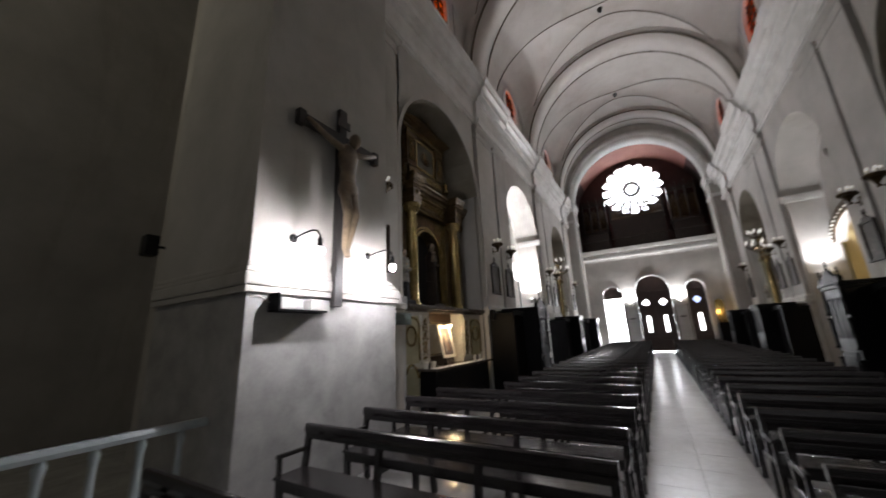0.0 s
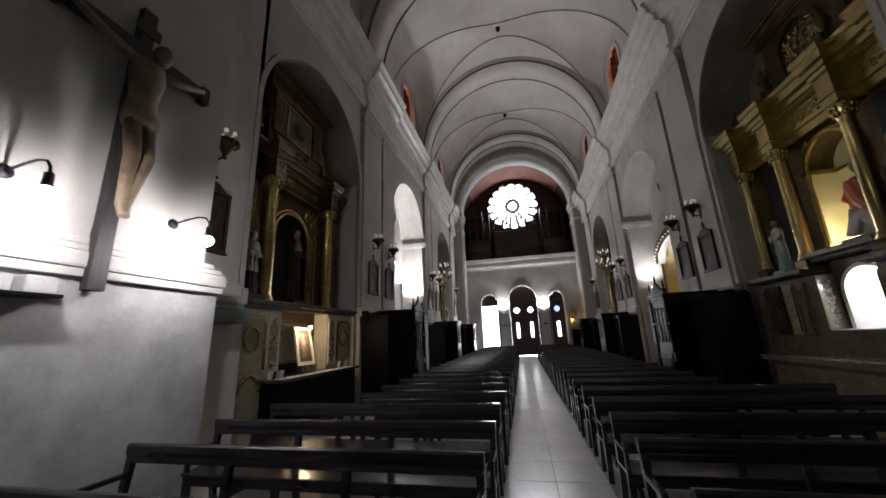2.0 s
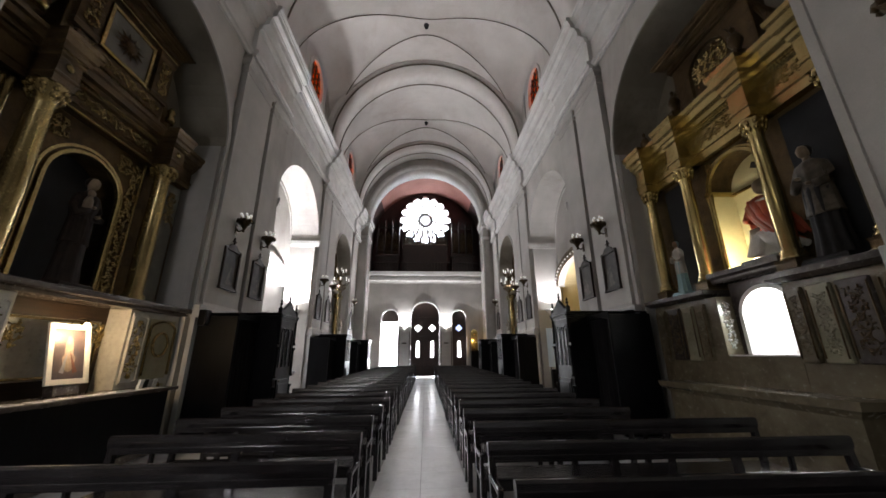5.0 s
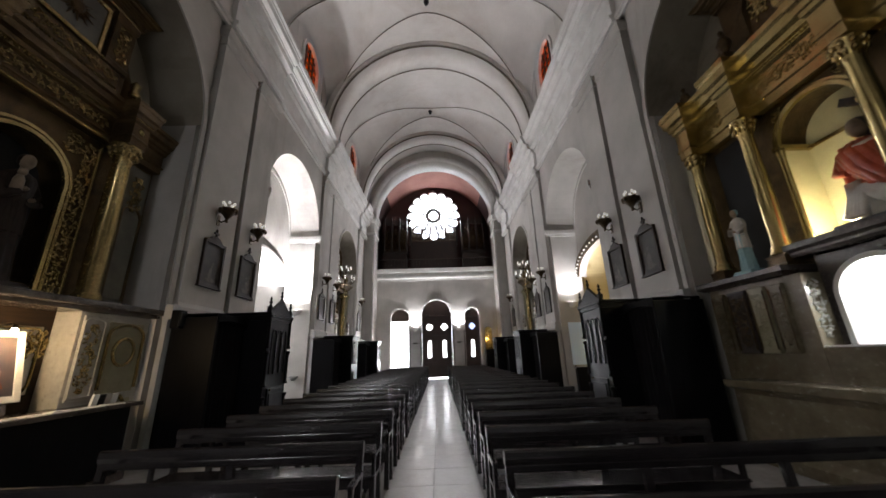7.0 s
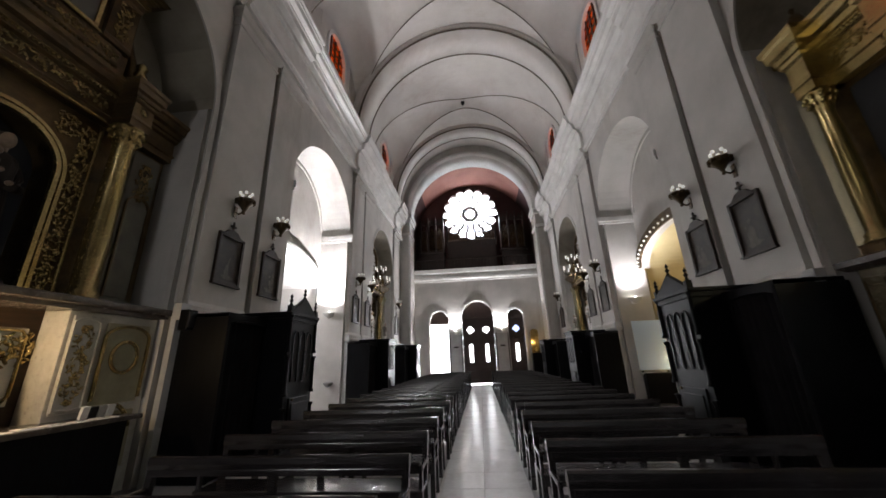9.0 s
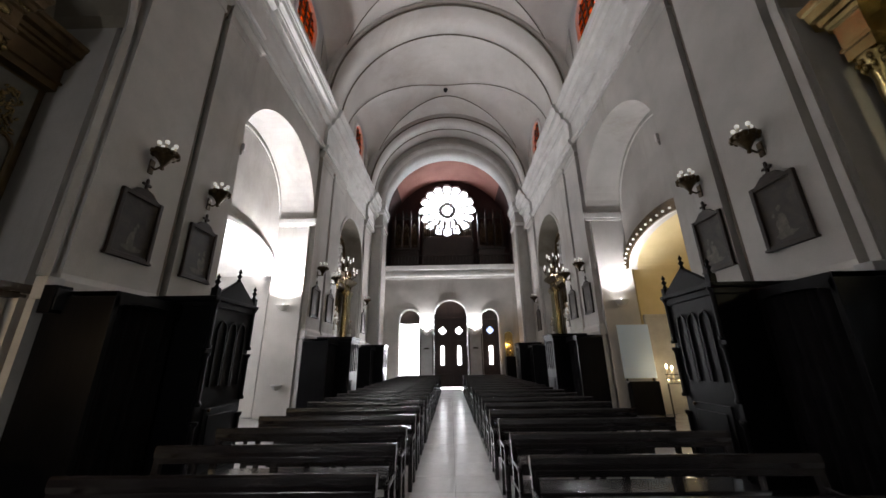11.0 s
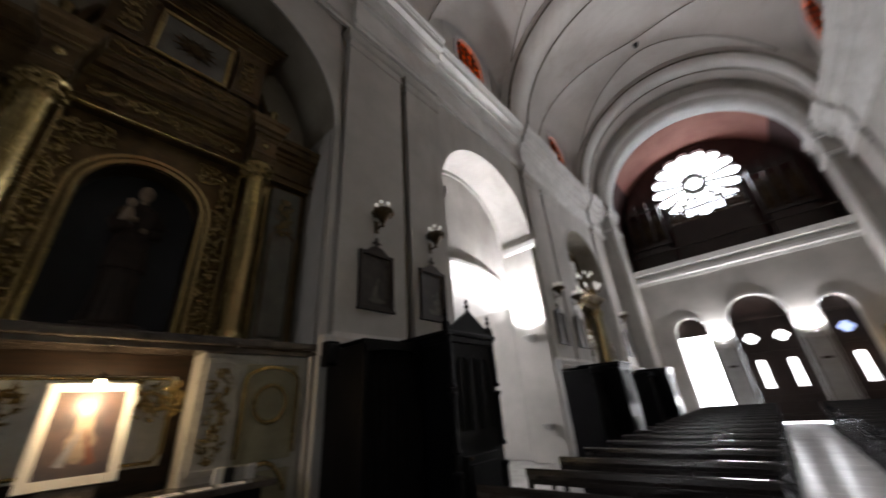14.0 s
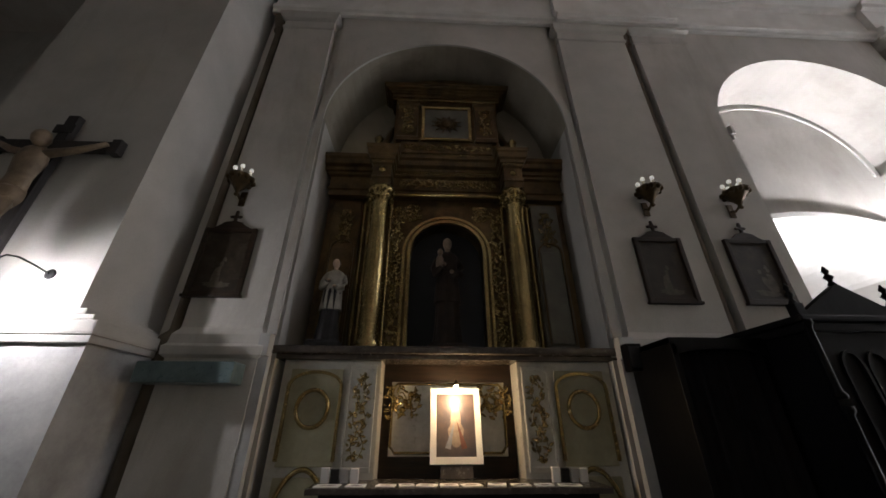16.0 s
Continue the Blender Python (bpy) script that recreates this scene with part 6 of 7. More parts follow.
    bm = bmesh.new()
    arch_band(bm, -0.56, 0.56, 4.72, 0.53, 0.06, 0.5, 0.56, 24, base=4.7)
    arch_band(bm, -0.64, 0.64, 4.72, 0.6, 0.04, 0.5, 0.53, 24, base=4.7)
    box(bm, -0.68, -0.53, 0.02, 0.58, 4.66, 4.74, 0.01)
    box(bm, 0.53, 0.68, 0.02, 0.58, 4.66, 4.74, 0.01)
    box(bm, -0.53, 0.53, 0.02, 0.05, 4.67, 4.73, 0.005)
    part("niche_frame", bm, GILT, r)
    bm = bmesh.new()
    entablature(bm, -W, W, 0.0, 0.66, 5.4, 1.1)
    part("entablature", bm, GILT, r)
    bm = bmesh.new()
    foliage(bm, -0.6, 0.6, 5.68, 5.95, 0.67, 14, 0.1, rng)
    for i in range(72):
        carved_leaf(bm, (-2.1 + 4.2 * i / 71, 0.73, 6.05), 0, 0.02, 0.025, 0.03)
    part("frieze_carving", bm, GILT, r)
    bm = bmesh.new()
    for e in (-1, 1):
        foliage(bm, e * 0.46 - 0.12, e * 0.46 + 0.12, 5.12, 5.36, 0.51, 4, 0.1, rng)
        foliage(bm, e * 1.4 - 0.36, e * 1.4 + 0.36, 5.68, 5.95, 0.67, 8, 0.1, rng)
    part("spandrel_carving", bm, GILT, r)
    bm = bmesh.new()
    box(bm, -1.0, 1.0, 0.0, 0.35, 6.5, 8.1, 0.02)
    part("attic_panel", bm, GILTDARK, r)
    bm = bmesh.new()
    entablature(bm, -1.05, 1.05, 0.0, 0.4, 8.1, 0.36)
    part("attic_cornice", bm, GILTDARK, r)
    bm = bmesh.new()
    arch_band(bm, -0.5, 0.5, 7.5, 0.4, 0.1, 0.35, 0.42, 16, base=7.0)
    part("attic_arch", bm, GILTDARK, r)
    for e in (-1, 1):
        bm = bmesh.new()
        tube(bm, [(e * 1.04, 0.25, 7.7), (e * 1.2, 0.25, 7.3), (e * 1.4, 0.25, 7.05), (e * 1.5, 0.25, 6.85)], [0.07, 0.1, 0.13, 0.1], 10)
        part("volute", bm, GILTDARK, r)
    bm = bmesh.new()
    foliage(bm, -0.42, 0.42, 7.1, 7.8, 0.36, 12, 0.2, rng)
    part("attic_carving", bm, GILT, r)
    bm = bmesh.new()
    stack(bm, -1.55, 1.55, 1.0, 1.42, [(0.1, 0.0), (0.1, 0.14), (0.04, 0.2), (0.0, 0.24), (0.0, 0.92), (0.06, 0.98), (0.13, 1.02), (0.15, 1.12)])
    part("altar_block", bm, ALTAREAST, r, "broad marble altar block")
    return r


retable_east()


def burdened_statue():
    bm = bmesh.new()
    lathe(bm, [(0.34, 0), (0.33, 0.1), (0.26, 0.3), (0.2, 0.45)], (0, 0, 0), 20, 1.1, 0.8, 0, 9, 0.07)
    lathe(bm, [(0.23, 0.4), (0.27, 0.55), (0.3, 0.8), (0.26, 0.95), (0.1, 1.05)], (0.03, 0, 0), 40, 1.0, 0.75, 1, 7, 0.13)
    for j in range(9):
        q = j / 8
        a0 = -0.5 + 3.4 * q
        x0, y0 = 0.03 + 0.2 * math.cos(a0), 0.2 * math.sin(a0)
        tube(bm, [(x0 * 0.7, y0 * 0.6, 1.02), (x0, y0, 0.9), (x0 - 0.1 - 0.05 * q, y0 + 0.07, 0.66), (x0 - 0.24 - 0.08 * q, y0 + 0.08, 0.42), (x0 - 0.38 - 0.06 * q, y0 + 0.06, 0.2 + 0.12 * (1 - q))], [0.045, 0.075, 0.075, 0.06, 0.03], 10, 1)
    for j in range(5):
        q = j / 4
        tube(bm, [(0.12 - 0.22 * q, 0.2, 0.98 - 0.1 * q), (-0.02 - 0.2 * q, 0.27, 0.66 - 0.08 * q), (-0.2 - 0.16 * q, 0.25, 0.36 - 0.1 * q), (-0.42 - 0.1 * q, 0.16, 0.12)], [0.035, 0.045, 0.04, 0.02], 8, 1)
        tube(bm, [(0.2 - 0.12 * q, 0.2, 0.5), (0.16 - 0.14 * q, 0.26, 0.3), (0.24 - 0.18 * q, 0.3, 0.04)], [0.03, 0.045, 0.05], 8, 0)
    blob(bm, (-0.05, 0.06, 1.22), 0.11, 0.11, 0.14, 2, 3)
    blob(bm, (-0.05, 0.1, 1.2), 0.1, 0.11, 0.14, 2, 2)
    tube(bm, [(0.22, 0.05, 0.95), (0.3, 0.14, 0.7), (0.1, 0.25, 0.62)], [0.07, 0.06, 0.045], 8, 1)
    for u0, u1, w0, w1, d in ((-0.75, 1.0, -0.055, 0.055, 0.0), (0.44, 0.55, -0.42, 0.42, 0.012)):
        vs = {v for f in box(bm, u0, u1, -0.05 - d, 0.05 + d, w0, w1) for v in f.verts}
        bmesh.ops.rotate(bm, verts=list(vs), matrix=Matrix.Rotation(radians(-118), 3, 'Y'))
        bmesh.ops.translate(bm, verts=list(vs), vec=(-0.02, -0.1, 1.08))
        for f in {f for v in vs for f in v.link_faces}:
            f.material_index = 3
    for j in range(4):
        tube(bm, [(0.1 - 0.05 * j, 0.2, 0.42), (-0.1 - 0.06 * j, 0.27, 0.24), (-0.34 - 0.09 * j, 0.24, 0.03)], [0.04, 0.06, 0.05], 8, 0)
    tube(bm, [(0.2, 0.1, 1.0), (0.05, 0.21, 0.93), (-0.1, 0.22, 0.92), (-0.2, 0.12, 0.98)], [0.025, 0.03, 0.03, 0.02], 8, 0)
    box(bm, -0.45, 0.45, -0.3, 0.3, -0.1, 0.01, 0.02, 3)
    ob = part("statue", bm, (CLOTHWHITE, CLOTHRED, AGEDFLESH, CROSSWOOD), m=pose(6.14, 9.06, 3.16, 0, 0, 90) @ Matrix.Scale(1.04, 4))
    return tagged(ob, "statue in red mantle over white robe bearing a dark cross", "statue")


burdened_statue()
statue("statue", pose(5.72, 10.82, 2.85, 0, 0, 90), 1.15, (CLOTHBLUE, CLOTHWHITE, FLESH), "small statue in pale blue gown between gilt columns", 0.3, 0.2)
statue("statue", pose(5.74, 7.98, 2.85, 0, 0, 90), 1.7, (CLOTHBLACK, PALEOIL, AGEDFLESH), "statue in black and grey robe between gilt columns", 0.3, 0.22)
statue("statue", pose(6.15, 9.12, 1.69, 0, 0, 90), 0.55, (CLOTHWHITE, CLOTHWHITE, FLESH), "small pale figure inside the lit tabernacle recess", 0.3, 0.2)


# ---- small far altars in the third bay ----
BULBLIT = glowing("lit_opal_bulb", (1.0, 0.97, 0.92), 1.0)


def far_altar(s):
    rng = random.Random(11 + s)
    r = thing("side_altar", pose(XC + s * (HW + 1.2), 24.85, 0, 0, 0, 90 * s), "dark gilt side altar with marble columns, carving and statues", "altar", "far side altars")
    bm = bmesh.new()
    stack(bm, -1.9, 1.9, 0, 1.1, [(0.05, 0.0), (0.05, 0.3), (0.0, 0.36), (0.0, 2.3), (0.06, 2.4), (0.1, 2.55)])
    part("base", bm, ALTARMARBLE, r)
    bm = bmesh.new()
    box(bm, -1.85, 1.85, 0, 0.3, 2.55, 7.0, 0.02)
    part("back_panel", bm, GILTDARK, r, "dark gilt panelled back")
    for x in (-1.6, -1.0, 1.0, 1.6):
        bm = bmesh.new()
        column(bm, x, 0.75, 2.55, 5.3, 0.13)
        part("column", bm, ALTARPANEL if abs(x) > 1.2 else GILTOLD, r, "grey-green marble column" if abs(x) > 1.2 else "gilded column")
        bm = bmesh.new()
        lathe(bm, [(0.06, 0), (0.1, 0.05), (0.05, 0.12), (0.13, 0.3), (0.09, 0.44), (0.03, 0.5), (0.05, 0.58), (0.01, 0.66)], (x, 0.7, 5.95), 12)
        part("urn", bm, GILTOLD, r)
    bm = bmesh.new()
    entablature(bm, -1.8, 1.8, 0, 0.8, 5.3, 0.62)
    part("entablature", bm, GILTDARK, r)
    bm = bmesh.new()
    foliage(bm, -1.7, 1.7, 5.44, 5.62, 0.81, 20, 0.12, rng)
    part("frieze_carving", bm, GILTOLD, r)
    # flat slab; the shade of a niche is put into its near-black colour
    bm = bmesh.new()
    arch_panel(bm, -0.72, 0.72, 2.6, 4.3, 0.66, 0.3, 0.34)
    part("niche", bm, VOID, r, "flat arched panel coloured near-black as a shaded niche")
    bm = bmesh.new()
    arch_band(bm, -0.72, 0.72, 4.3, 0.66, 0.1, 0.34, 0.44, 18, base=2.6)
    part("niche_frame", bm, GILTOLD, r)
    for e in (-1, 1):
        bm = bmesh.new()
        foliage(bm, e * 1.3 - 0.14, e * 1.3 + 0.14, 2.8, 5.1, 0.32, 10, 0.22, rng)
        part("carved_strip", bm, GILTOLD, r)
        bm = bmesh.new()
        tube(bm, [(e * 1.75, 0.4, 5.95), (e * 1.5, 0.4, 6.4), (e * 1.1, 0.4, 6.6), (e * 0.95, 0.4, 7.2), (e * 0.7, 0.4, 7.5)], [0.14, 0.16, 0.12, 0.12, 0.08], 10)
        part("volute", bm, GILTDARK, r)
    bm = bmesh.new()
    arch_panel(bm, -0.8, 0.8, 5.9, 7.1, 0.8, 0.3, 0.5, 18)
    arch_band(bm, -0.8, 0.8, 7.1, 0.8, 0.14, 0.3, 0.62, 18, base=5.95)
    part("crest", bm, GILTDARK, r)
    # carving coloured white to stand for the highlights on the crest
    bm = bmesh.new()
    foliage(bm, -0.6, 0.6, 6.2, 7.6, 0.51, 14, 0.3, rng)
    part("attic_carving", bm, TRIM, r, "pale carved relief in the crest, whitened for its highlights")
    statue("statue", pose(XC + s * (HW + 0.6), 24.85, 2.64, 0, 0, 90 * s), 1.7, (CLOTHWHITE, CLOTHWHITE, FLESH), "white statue before the far side altar", 0.3, 0.2)
    for y in (23.55, 26.15):
        statue("statue", pose(XC + s * (HW + 0.2), y, 2.64, 0, 0, 90 * s), 1.15, (CLOTHWHITE, SURPLICE, FLESH), "small pale statue on the ledge of the far altar", 0.3, 0.2)
    # branched candelabrum of two tiers in front
    c = thing("candelabrum", pose(XC + s * (HW - 0.3), 23.3, 3.4, 0, 0, 90 * s), "branched brass wall candelabrum with lit white bulbs", "candelabrum", "far candelabra")
    bm = bmesh.new()
    rod(bm, (0, -0.35, 2.0), (0, 0.0, 2.0), 0.03)
    lathe(bm, [(0.02, 0), (0.06, 0.06), (0.03, 0.14), (0.03, 0.7), (0.07, 0.8), (0.03, 0.9), (0.025, 1.5), (0.05, 1.56), (0.01, 1.7)], (0, 0, 1.3), 10)
    part("stem", bm, BRASS, c)
    for z, n, q in ((2.05, 8, 0.46), (2.6, 5, 0.27)):
        for i in range(n):
            a = 2 * math.pi * (i + 0.3) / n
            ca, sa = math.cos(a), math.sin(a)
            bm = bmesh.new()
            tube(bm, [(0, 0, z), (0.5 * q * ca, 0.5 * q * sa, z - 0.12), (0.95 * q * ca, 0.95 * q * sa, z), (q * ca, q * sa, z + 0.12)], 0.02, 6)
            lathe(bm, [(0.015, 0), (0.05, 0.02), (0.05, 0.035), (0.02, 0.03)], (q * ca, q * sa, z + 0.1), 8)
            arm = part("arm", bm, BRASS, c)
            bm = bmesh.new()
            rod(bm, (q * ca, q * sa, z + 0.12), (q * ca, q * sa, z + 0.24), 0.02, seg=8)
            blob(bm, (q * ca, q * sa, z + 0.29), 0.026, 0.026, 0.045, 2)
            part("bulb", bm, BULBLIT, arm, "lit white bulb")
    lamp("candelabrum_lamp", 'POINT', pose(XC + s * (HW - 0.3), 23.3, 5.3), 100 if s < 0 else 75, COOL, 0.1)


far_altar(-1), far_altar(1)


# ---- crucifix on the pier with its lamps ----
PX = XC - 4.12
cr = thing("crucifix", pose(PX, 4.3, 2.3, 0, 0, -90), "large dark wooden crucifix with a pale carved body on the pier", "crucifix")
bm = bmesh.new()
box(bm, -0.075, 0.075, 0.03, 0.12, 0.0, 3.17, 0.01)
part("upright", bm, CROSSWOOD, cr)
bm = bmesh.new()
box(bm, -0.76, 0.76, 0.04, 0.13, 2.56, 2.71, 0.01)
for e in (-1, 1):
    box(bm, e * 0.76 - 0.06, e * 0.76 + 0.06, 0.03, 0.14, 2.52, 2.75, 0.015)
part("crossbeam", bm, CROSSWOOD, cr)
bm = bmesh.new()
box(bm, -0.13, 0.13, 0.12, 0.14, 2.84, 2.98, 0.006)
part("titulus", bm, CROSSWOOD, cr)
bm = bmesh.new()
lathe(bm, [(0.1, 0), (0.15, 0.1), (0.135, 0.3), (0.18, 0.55), (0.15, 0.7), (0.06, 0.78)], (0, 0.24, 1.72), 16, 1.0, 0.62)
blob(bm, (-0.06, 0.32, 2.56), 0.09, 0.1, 0.13, 2)
for e in (-1, 1):
    tube(bm, [(e * 0.12, 0.24, 2.38), (e * 0.4, 0.2, 2.48), (e * 0.7, 0.16, 2.64)], [0.06, 0.045, 0.03], 8)
    tube(bm, [(e * 0.07, 0.25, 1.76), (e * 0.07, 0.34, 1.32), (e * 0.02, 0.24, 0.82), (e * 0.01, 0.28, 0.7)], [0.085, 0.07, 0.045, 0.04], 8)
lathe(bm, [(0.13, 0), (0.17, 0.08), (0.16, 0.2), (0.12, 0.24)], (0, 0.25, 1.62), 14, 1.0, 0.7, 0, 7, 0.06)
part("carved_figure", bm, AGEDFLESH, cr, "pale carved and painted figure")
bm = bmesh.new()
box(bm, -0.06, 0.06, 0.0, 0.05, 0.4, 0.6, 0.005)
part("wall_hook", bm, IRON, cr)


def gooseneck(y):
    g = thing("gooseneck_lamp", pose(PX, y, 3.17, 0, 0, -90), "dark iron gooseneck wall lamp, switched on", "wall lamp", "gooseneck lamps on the pier")
    bm = bmesh.new()
    lathe(bm, [(0.055, 0), (0.06, 0.015), (0.04, 0.03), (0.01, 0.035)], (0, 0, 0), 16)
    bmesh.ops.rotate(bm, verts=bm.verts, matrix=Matrix.Rotation(radians(-90), 3, 'X'))
    part("wall_plate", bm, IRON, g)
    bm = bmesh.new()
    tube(bm, [(0, 0.03, 0.0), (0, 0.2, 0.03), (0, 0.36, 0.045), (0, 0.47, 0.02), (0, 0.52, -0.04), (0, 0.53, -0.1)], 0.011, 8)
    part("arm", bm, IRON, g)
    bm = bmesh.new()
    lathe(bm, [(0.012, -0.08), (0.03, -0.1), (0.032, -0.17), (0.034, -0.2), (0.03, -0.21), (0.02, -0.2)], (0, 0.53, 0), 16)
    part("socket", bm, IRON, g)
    bm = bmesh.new()
    blob(bm, (0, 0.53, -0.255), 0.058, 0.058, 0.062, 2)
    part("bulb", bm, BULBHOT, g, "dazzling lit bulb")


gooseneck(3.6), gooseneck(5.0)

fl = thing("wall_shelf", pose(PX, 3.68, 2.2, 0, 0, -90), "dark narrow shelf with two boxes fixed to the pier", "shelf")
bm = bmesh.new()
box(bm, -0.36, 0.36, 0.0, 0.2, 0.0, 0.03, 0.006)
part("board", bm, BLACKWOOD, fl)
for x in (0.2, -0.22):
    bm = bmesh.new()
    box(bm, x - 0.1, x + 0.1, 0.02, 0.17, 0.03, 0.17, 0.012)
    part("box", bm, PANELBOARD, fl, "small grey box")
bm = bmesh.new()
box(bm, 0.33, 0.36, 0.0, 0.2, 0.03, 0.22, 0.005)
part("end_board", bm, BLACKWOOD, fl)

bm = bmesh.new()
tube(bm, [(PX - 0.01, 3.07, 2.36), (PX + 0.012, 3.2, 2.38), (PX + 0.012, 3.36, 2.3), (PX + 0.012, 3.42, 2.24)], 0.008, 6)
tagged(part("cable", bm, WHITEPAINT), "thin pale cable clipped along the pier ledge", "cable")

# green marble shelf and ledge in the recess beside the pier
sh = thing("marble_shelf", on_wall(-1, 6.35, 2.1, 0.15), "green-grey marble shelf below the pier recess picture", "shelf")
bm = bmesh.new()
box(bm, -0.62, 0.5, 0.0, 0.28, 0.0, 0.24, 0.02)
part("slab", bm, GREENMARBLE, sh)

# altar rail beside the pier
ar = thing("altar_rail", pose(-4.45, 3.0, 0), "pale blue painted metal altar rail with round balusters", "railing")
bm = bmesh.new()
sweep(bm, [(-0.05, 1.0), (0.05, 1.0), (0.06, 1.04), (0.04, 1.08), (-0.04, 1.08), (-0.06, 1.04)], (0, -5.0, 0), (0, 0.03, 0))
part("top_rail", bm, PAINTRAIL, ar)
bm = bmesh.new()
box(bm, -0.06, 0.06, -5.0, 0.03, 0.0, 0.1, 0.01)
part("base_rail", bm, PAINTRAIL, ar)
for i in range(15):
    bm = bmesh.new()
    lathe(bm, [(0.03, 0.1), (0.05, 0.14), (0.028, 0.2), (0.05, 0.42), (0.032, 0.62), (0.028, 0.86), (0.045, 0.94), (0.03, 1.0)], (0, -0.2 - 0.33 * i, 0), 12)
    part("baluster", bm, PAINTRAIL, ar)

# wall-mounted speaker in the dark transept
bm = bmesh.new()
box(bm, -0.12, 0.12, -0.1, 0.1, -0.18, 0.18, 0.02)
box(bm, -0.02, 0.02, 0.1, 0.35, -0.02, 0.02)
tagged(part("loudspeaker", bm, IRON, m=pose(-7.4, 3.25, 3.6)), "small dark loudspeaker on the transept wall", "loudspeaker")

# small red indicator on the pilaster before the gilded altar
al = thing("indicator_light", on_wall(1, 6.82, 3.38, 0.068), "tiny wall box with a glowing red indicator", "indicator")
bm = bmesh.new()
box(bm, -0.035, 0.035, 0.0, 0.03, 0.0, 0.1, 0.006)
part("case", bm, WHITEPAINT, al)
bm = bmesh.new()
blob(bm, (0, 0.032, 0.05), 0.016, 0.01, 0.016, 2)
part("red_lens", bm, glowing("red_indicator", (1.0, 0.12, 0.05), 4.0), al, "glowing red lens")

# holy-water stoups on the jambs
for s in (-1, 1):
    bm = bmesh.new()
    lathe(bm, [(0.03, -0.14), (0.1, -0.1), (0.18, 0.0), (0.19, 0.03), (0.15, 0.03), (0.08, -0.04)], (0, 0.16, 0), 16)
    tagged(part("holy_water_stoup", bm, DADO, m=pose(XC + s * (HW + 0.5), 19.62, 0.98, 0, 0, 180)), "small grey stone holy-water stoup on the jamb", "stoup", "stoups")

# small switch box beside the left confessional and one opposite
for s, y in ((-1, 11.86), (1, 11.9)):
    bx = thing("wall_loudspeaker", on_wall(s, y, 2.28, 0.16), "small dark loudspeaker box on the wall ledge", "loudspeaker", "wall loudspeakers")
    bm = bmesh.new()
    box(bm, -0.1, 0.1, 0.0, 0.16, 0.0, 0.34, 0.015)
    part("case", bm, BLACKWOOD, bx)
    bm = bmesh.new()
    box(bm, -0.08, 0.08, 0.16, 0.17, 0.04, 0.3, 0.006)
    part("front", bm, IRON, bx)

SHEET, nt_, p_ = material("translucent_white_sheet")
p_.inputs["Base Color"].default_value, p_.inputs["Roughness"].default_value = (0.66, 0.78, 0.92, 1), 0.7
tr_ = nt_.nodes.new("ShaderNodeBsdfTranslucent")
tr_.inputs[0].default_value = (0.62, 0.76, 0.95, 1)
mx_ = nt_.nodes.new("ShaderNodeMixShader")
nt_.links.new(p_.outputs[0], mx_.inputs[1]), nt_.links.new(tr_.outputs[0], mx_.inputs[2])
nt_.links.new(mx_.outputs[0], nt_.nodes["Material Output"].inputs[0])

# hand-gel dispenser beside the confessional
gd = thing("gel_dispenser", on_wall(-1, 12.0, 1.32, 0.13), "small pale blue gel dispenser on the wall", "dispenser")
bm = bmesh.new()
box(bm, -0.07, 0.07, 0.0, 0.1, 0.1, 0.3, 0.02)
part("body", bm, PAINTRAIL, gd)
bm = bmesh.new()
box(bm, -0.05, 0.05, 0.0, 0.13, 0.02, 0.1, 0.012)
part("tray", bm, WHITEPAINT, gd)

# pale lower panelling in the yellow chapel
bm = bmesh.new()
box(bm, 14.7, 19.85, -4.58, -4.5, 0.0, 3.4)
box(bm, 14.7, 19.85, -4.58, -4.44, 3.4, 3.5, 0.01)
box(bm, 19.84, 19.94, -4.5, -1.5, 0.0, 3.0)
box(bm, 19.82, 19.94, -4.5, -1.5, 3.0, 3.1, 0.01)
structure("chapel_dado", bm, PANELBOARD, "pale plaster dado of the yellow chapel", "dado", pose(XC + HW, 0, 0, 0, 0, 90))

# ---- yellow chapel: bulb arch, votive stand, white board ----
ba = thing("bulb_arch", pose(XC + HW + 1.1, 17.27, 0, 0, 0, 90), "arch of small light bulbs round the chapel opening", "light arch")
bm = bmesh.new()
arch_band(bm, -2.2, 2.2, 4.65, 0.92, 0.36, 0.0, 0.06, 28)
part("band", bm, GILTDARK, ba)
for i in range(23):
    t = math.pi * (i + 0.5) / 23
    bm = bmesh.new()
    blob(bm, (-2.3 * math.cos(t), 0.1, 4.65 + 1.02 * math.sin(t)), 0.036, 0.036, 0.036, 2)
    part("bulb", bm, BULB, ba, "small round bulb")
wb = thing("display_board", pose(6.12, 19.44, 0, 0, 0, 2), "white display board on a dark stand by the chapel", "board")
bm = bmesh.new()
box(bm, -0.52, 0.52, -0.004, 0.004, 1.08, 2.73)
part("sheet", bm, SHEET, wb)
bm = bmesh.new()
for x in (-0.42, 0.42):
    box(bm, x - 0.02, x + 0.02, 0.02, 0.06, 0.0, 2.6, 0.004)
    box(bm, x - 0.02, x + 0.02, -0.2, 0.12, 0.0, 0.04, 0.004)
box(bm, -0.45, 0.45, -0.2, 0.02, 0.05, 1.0, 0.02)
part("stand", bm, BLACKWOOD, wb)
vs = thing("votive_stand", pose(6.95, 18.75, 0, 0, 0, 150), "iron votive stand with burning candles", "candle stand")
bm = bmesh.new()
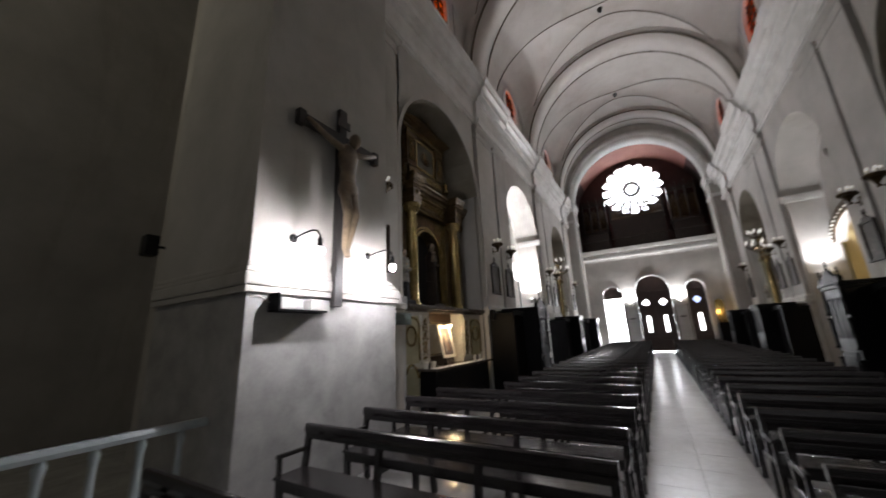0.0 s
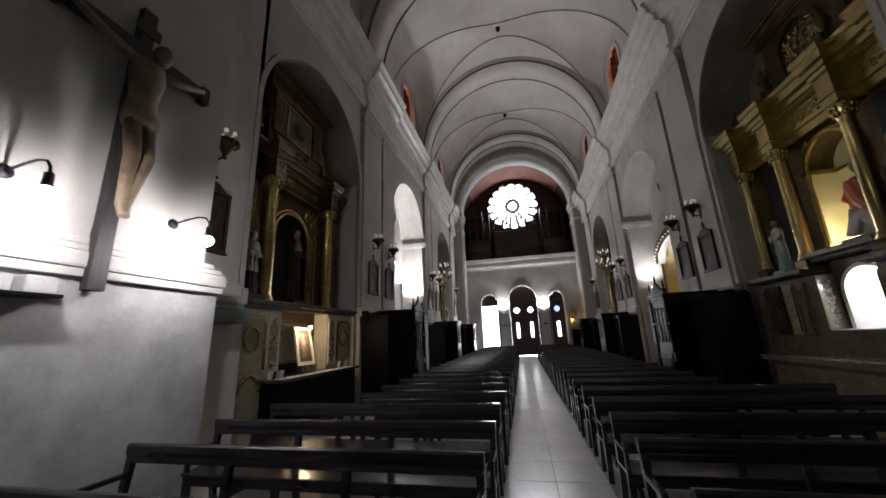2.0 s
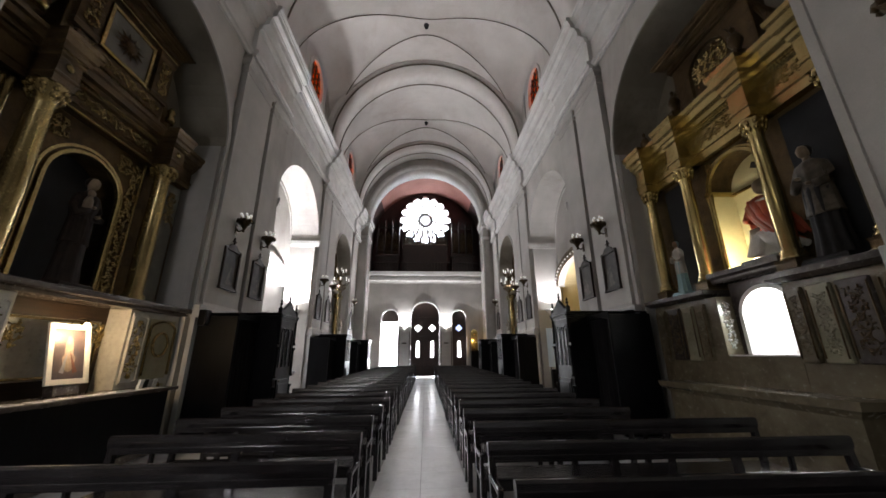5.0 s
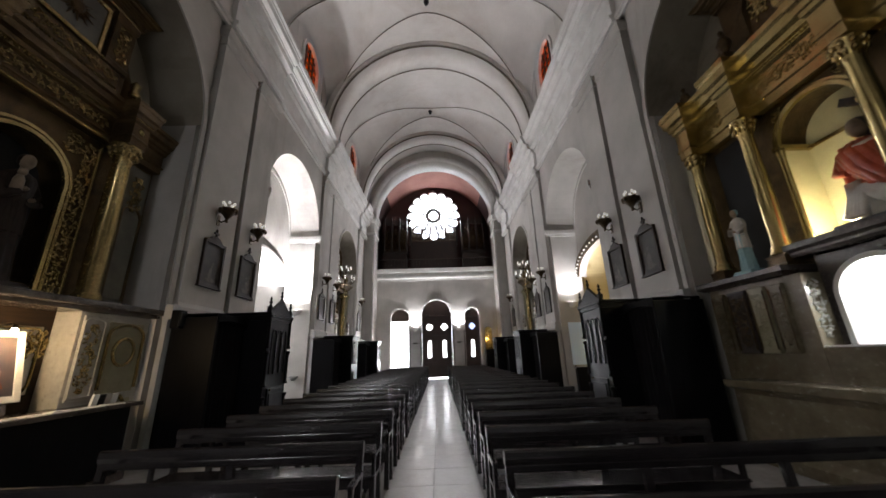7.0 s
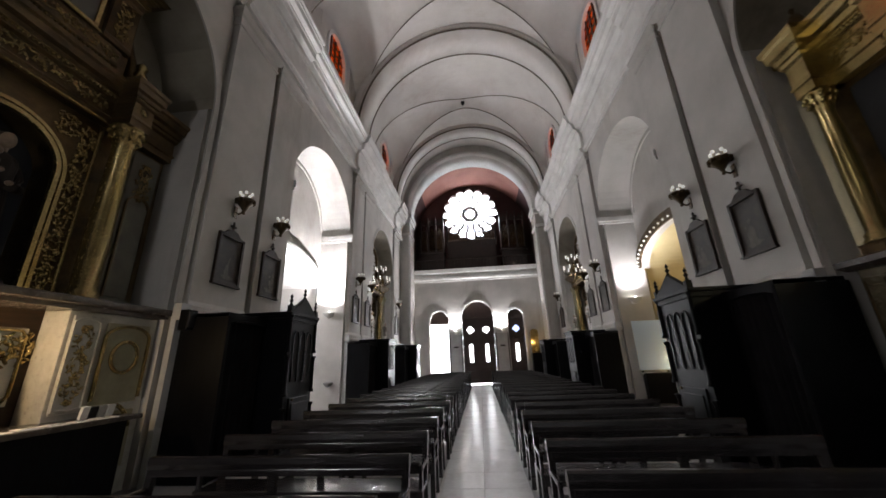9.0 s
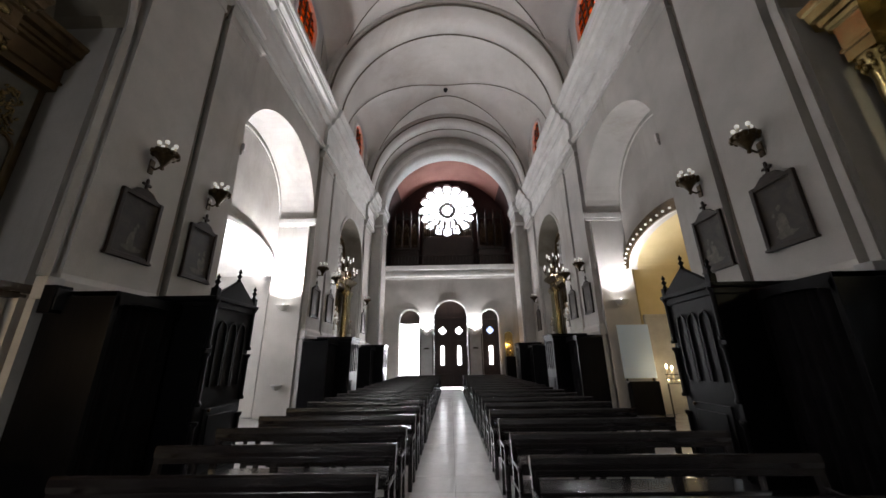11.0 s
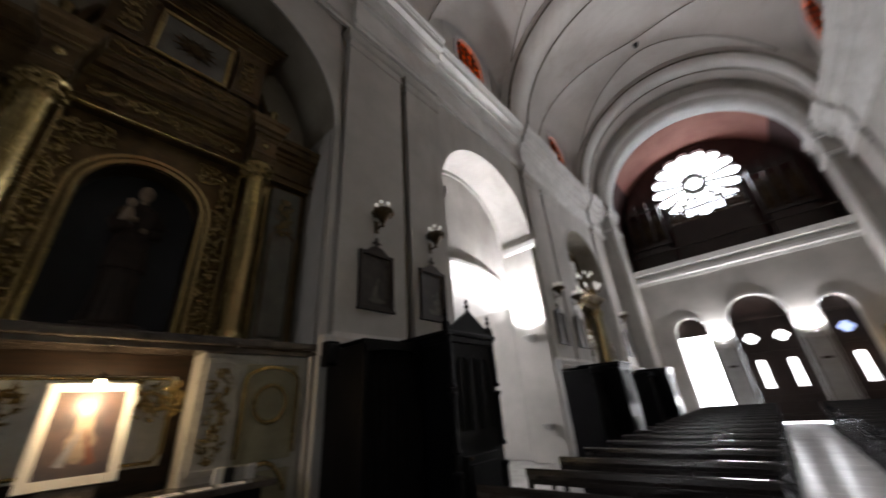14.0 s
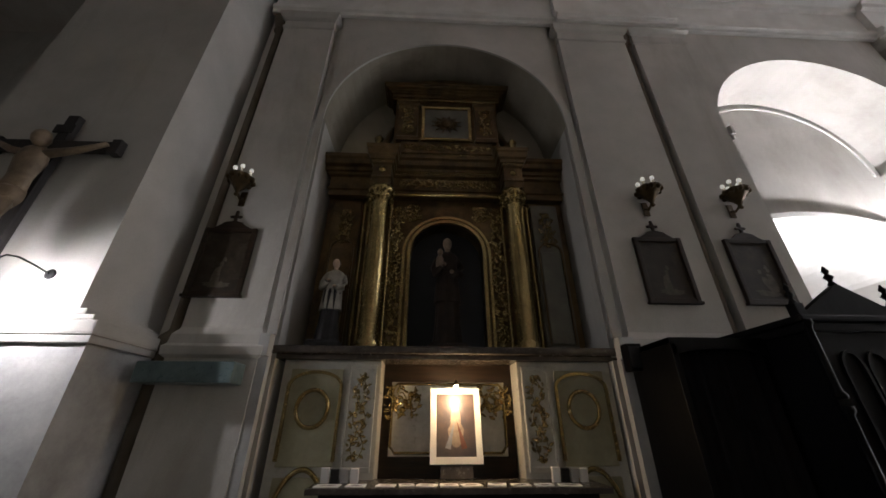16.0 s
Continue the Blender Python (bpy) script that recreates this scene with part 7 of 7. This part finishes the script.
for z in (0.95, 1.08, 1.21):
    box(bm, -0.4, 0.4, -0.1 - (1.21 - z), 0.0 - (1.21 - z) + 0.06, z - 0.02, z, 0.004)
for x in (-0.37, 0.37):
    box(bm, x - 0.02, x + 0.02, -0.3, 0.0, 0.0, 0.95, 0.004)
part("rack", bm, IRON, vs)
rng = random.Random(3)
for i in range(18):
    z, x = (0.95, 1.08, 1.21)[i % 3], -0.33 + 0.66 * (i // 3) / 5
    y, h = -0.05 - (1.21 - z), rng.uniform(0.06, 0.2)
    bm = bmesh.new()
    rod(bm, (x, y, z), (x, y, z + h), 0.025, 0.022, 8)
    cd = part("candle", bm, WAX, vs)
    if i % 3 == 0 or i > 13:
        bm = bmesh.new()
        lathe(bm, [(0.006, 0), (0.022, 0.025), (0.017, 0.055), (0.002, 0.1)], (x, y, z + h), 8)
        part("flame", bm, FLAME, cd, "burning flame")
lamp("votive_lamp", 'POINT', pose(6.85, 18.5, 1.62), 8, (1.0, 0.75, 0.45), 0.05)

# lit gilt shrine by the far side door
sr = thing("shrine", pose(3.95, 30.9, 0, 0, 0, 180), "small gilt shrine glowing warm near the side door", "shrine")
bm = bmesh.new()
box(bm, -0.3, 0.3, -0.3, 0.3, 0, 1.9, 0.02)
part("pedestal", bm, BLACKWOOD, sr)
bm = bmesh.new()
arch_panel(bm, -0.26, 0.26, 1.9, 3.2, 0.26, -0.2, -0.1)
foliage(bm, -0.2, 0.2, 2.0, 3.2, -0.1, 14, 0.14, random.Random(2))
part("gilt_panel", bm, GILT, sr)
lamp("shrine_lamp", 'POINT', pose(3.9, 30.4, 2.6), 14, WARM, 0.05)

# ---- marble slabs of the aisle ----
me_tile = None
for i in range(46):
    for j in range(2):
        if me_tile is None:
            bm = bmesh.new()
            box(bm, -0.302, 0.302, -0.347, 0.347, -0.04, 0.0, 0.003)
            ob = part("slab", bm, TILE)
            me_tile = ob.data
        else:
            ob = new("slab", me_tile)
        ob.parent = bpy.data.objects["floor"]
        ob.location = (-0.108 + 0.61 * j, -0.5 + 0.70 * i, random.uniform(-0.0008, 0.0008))
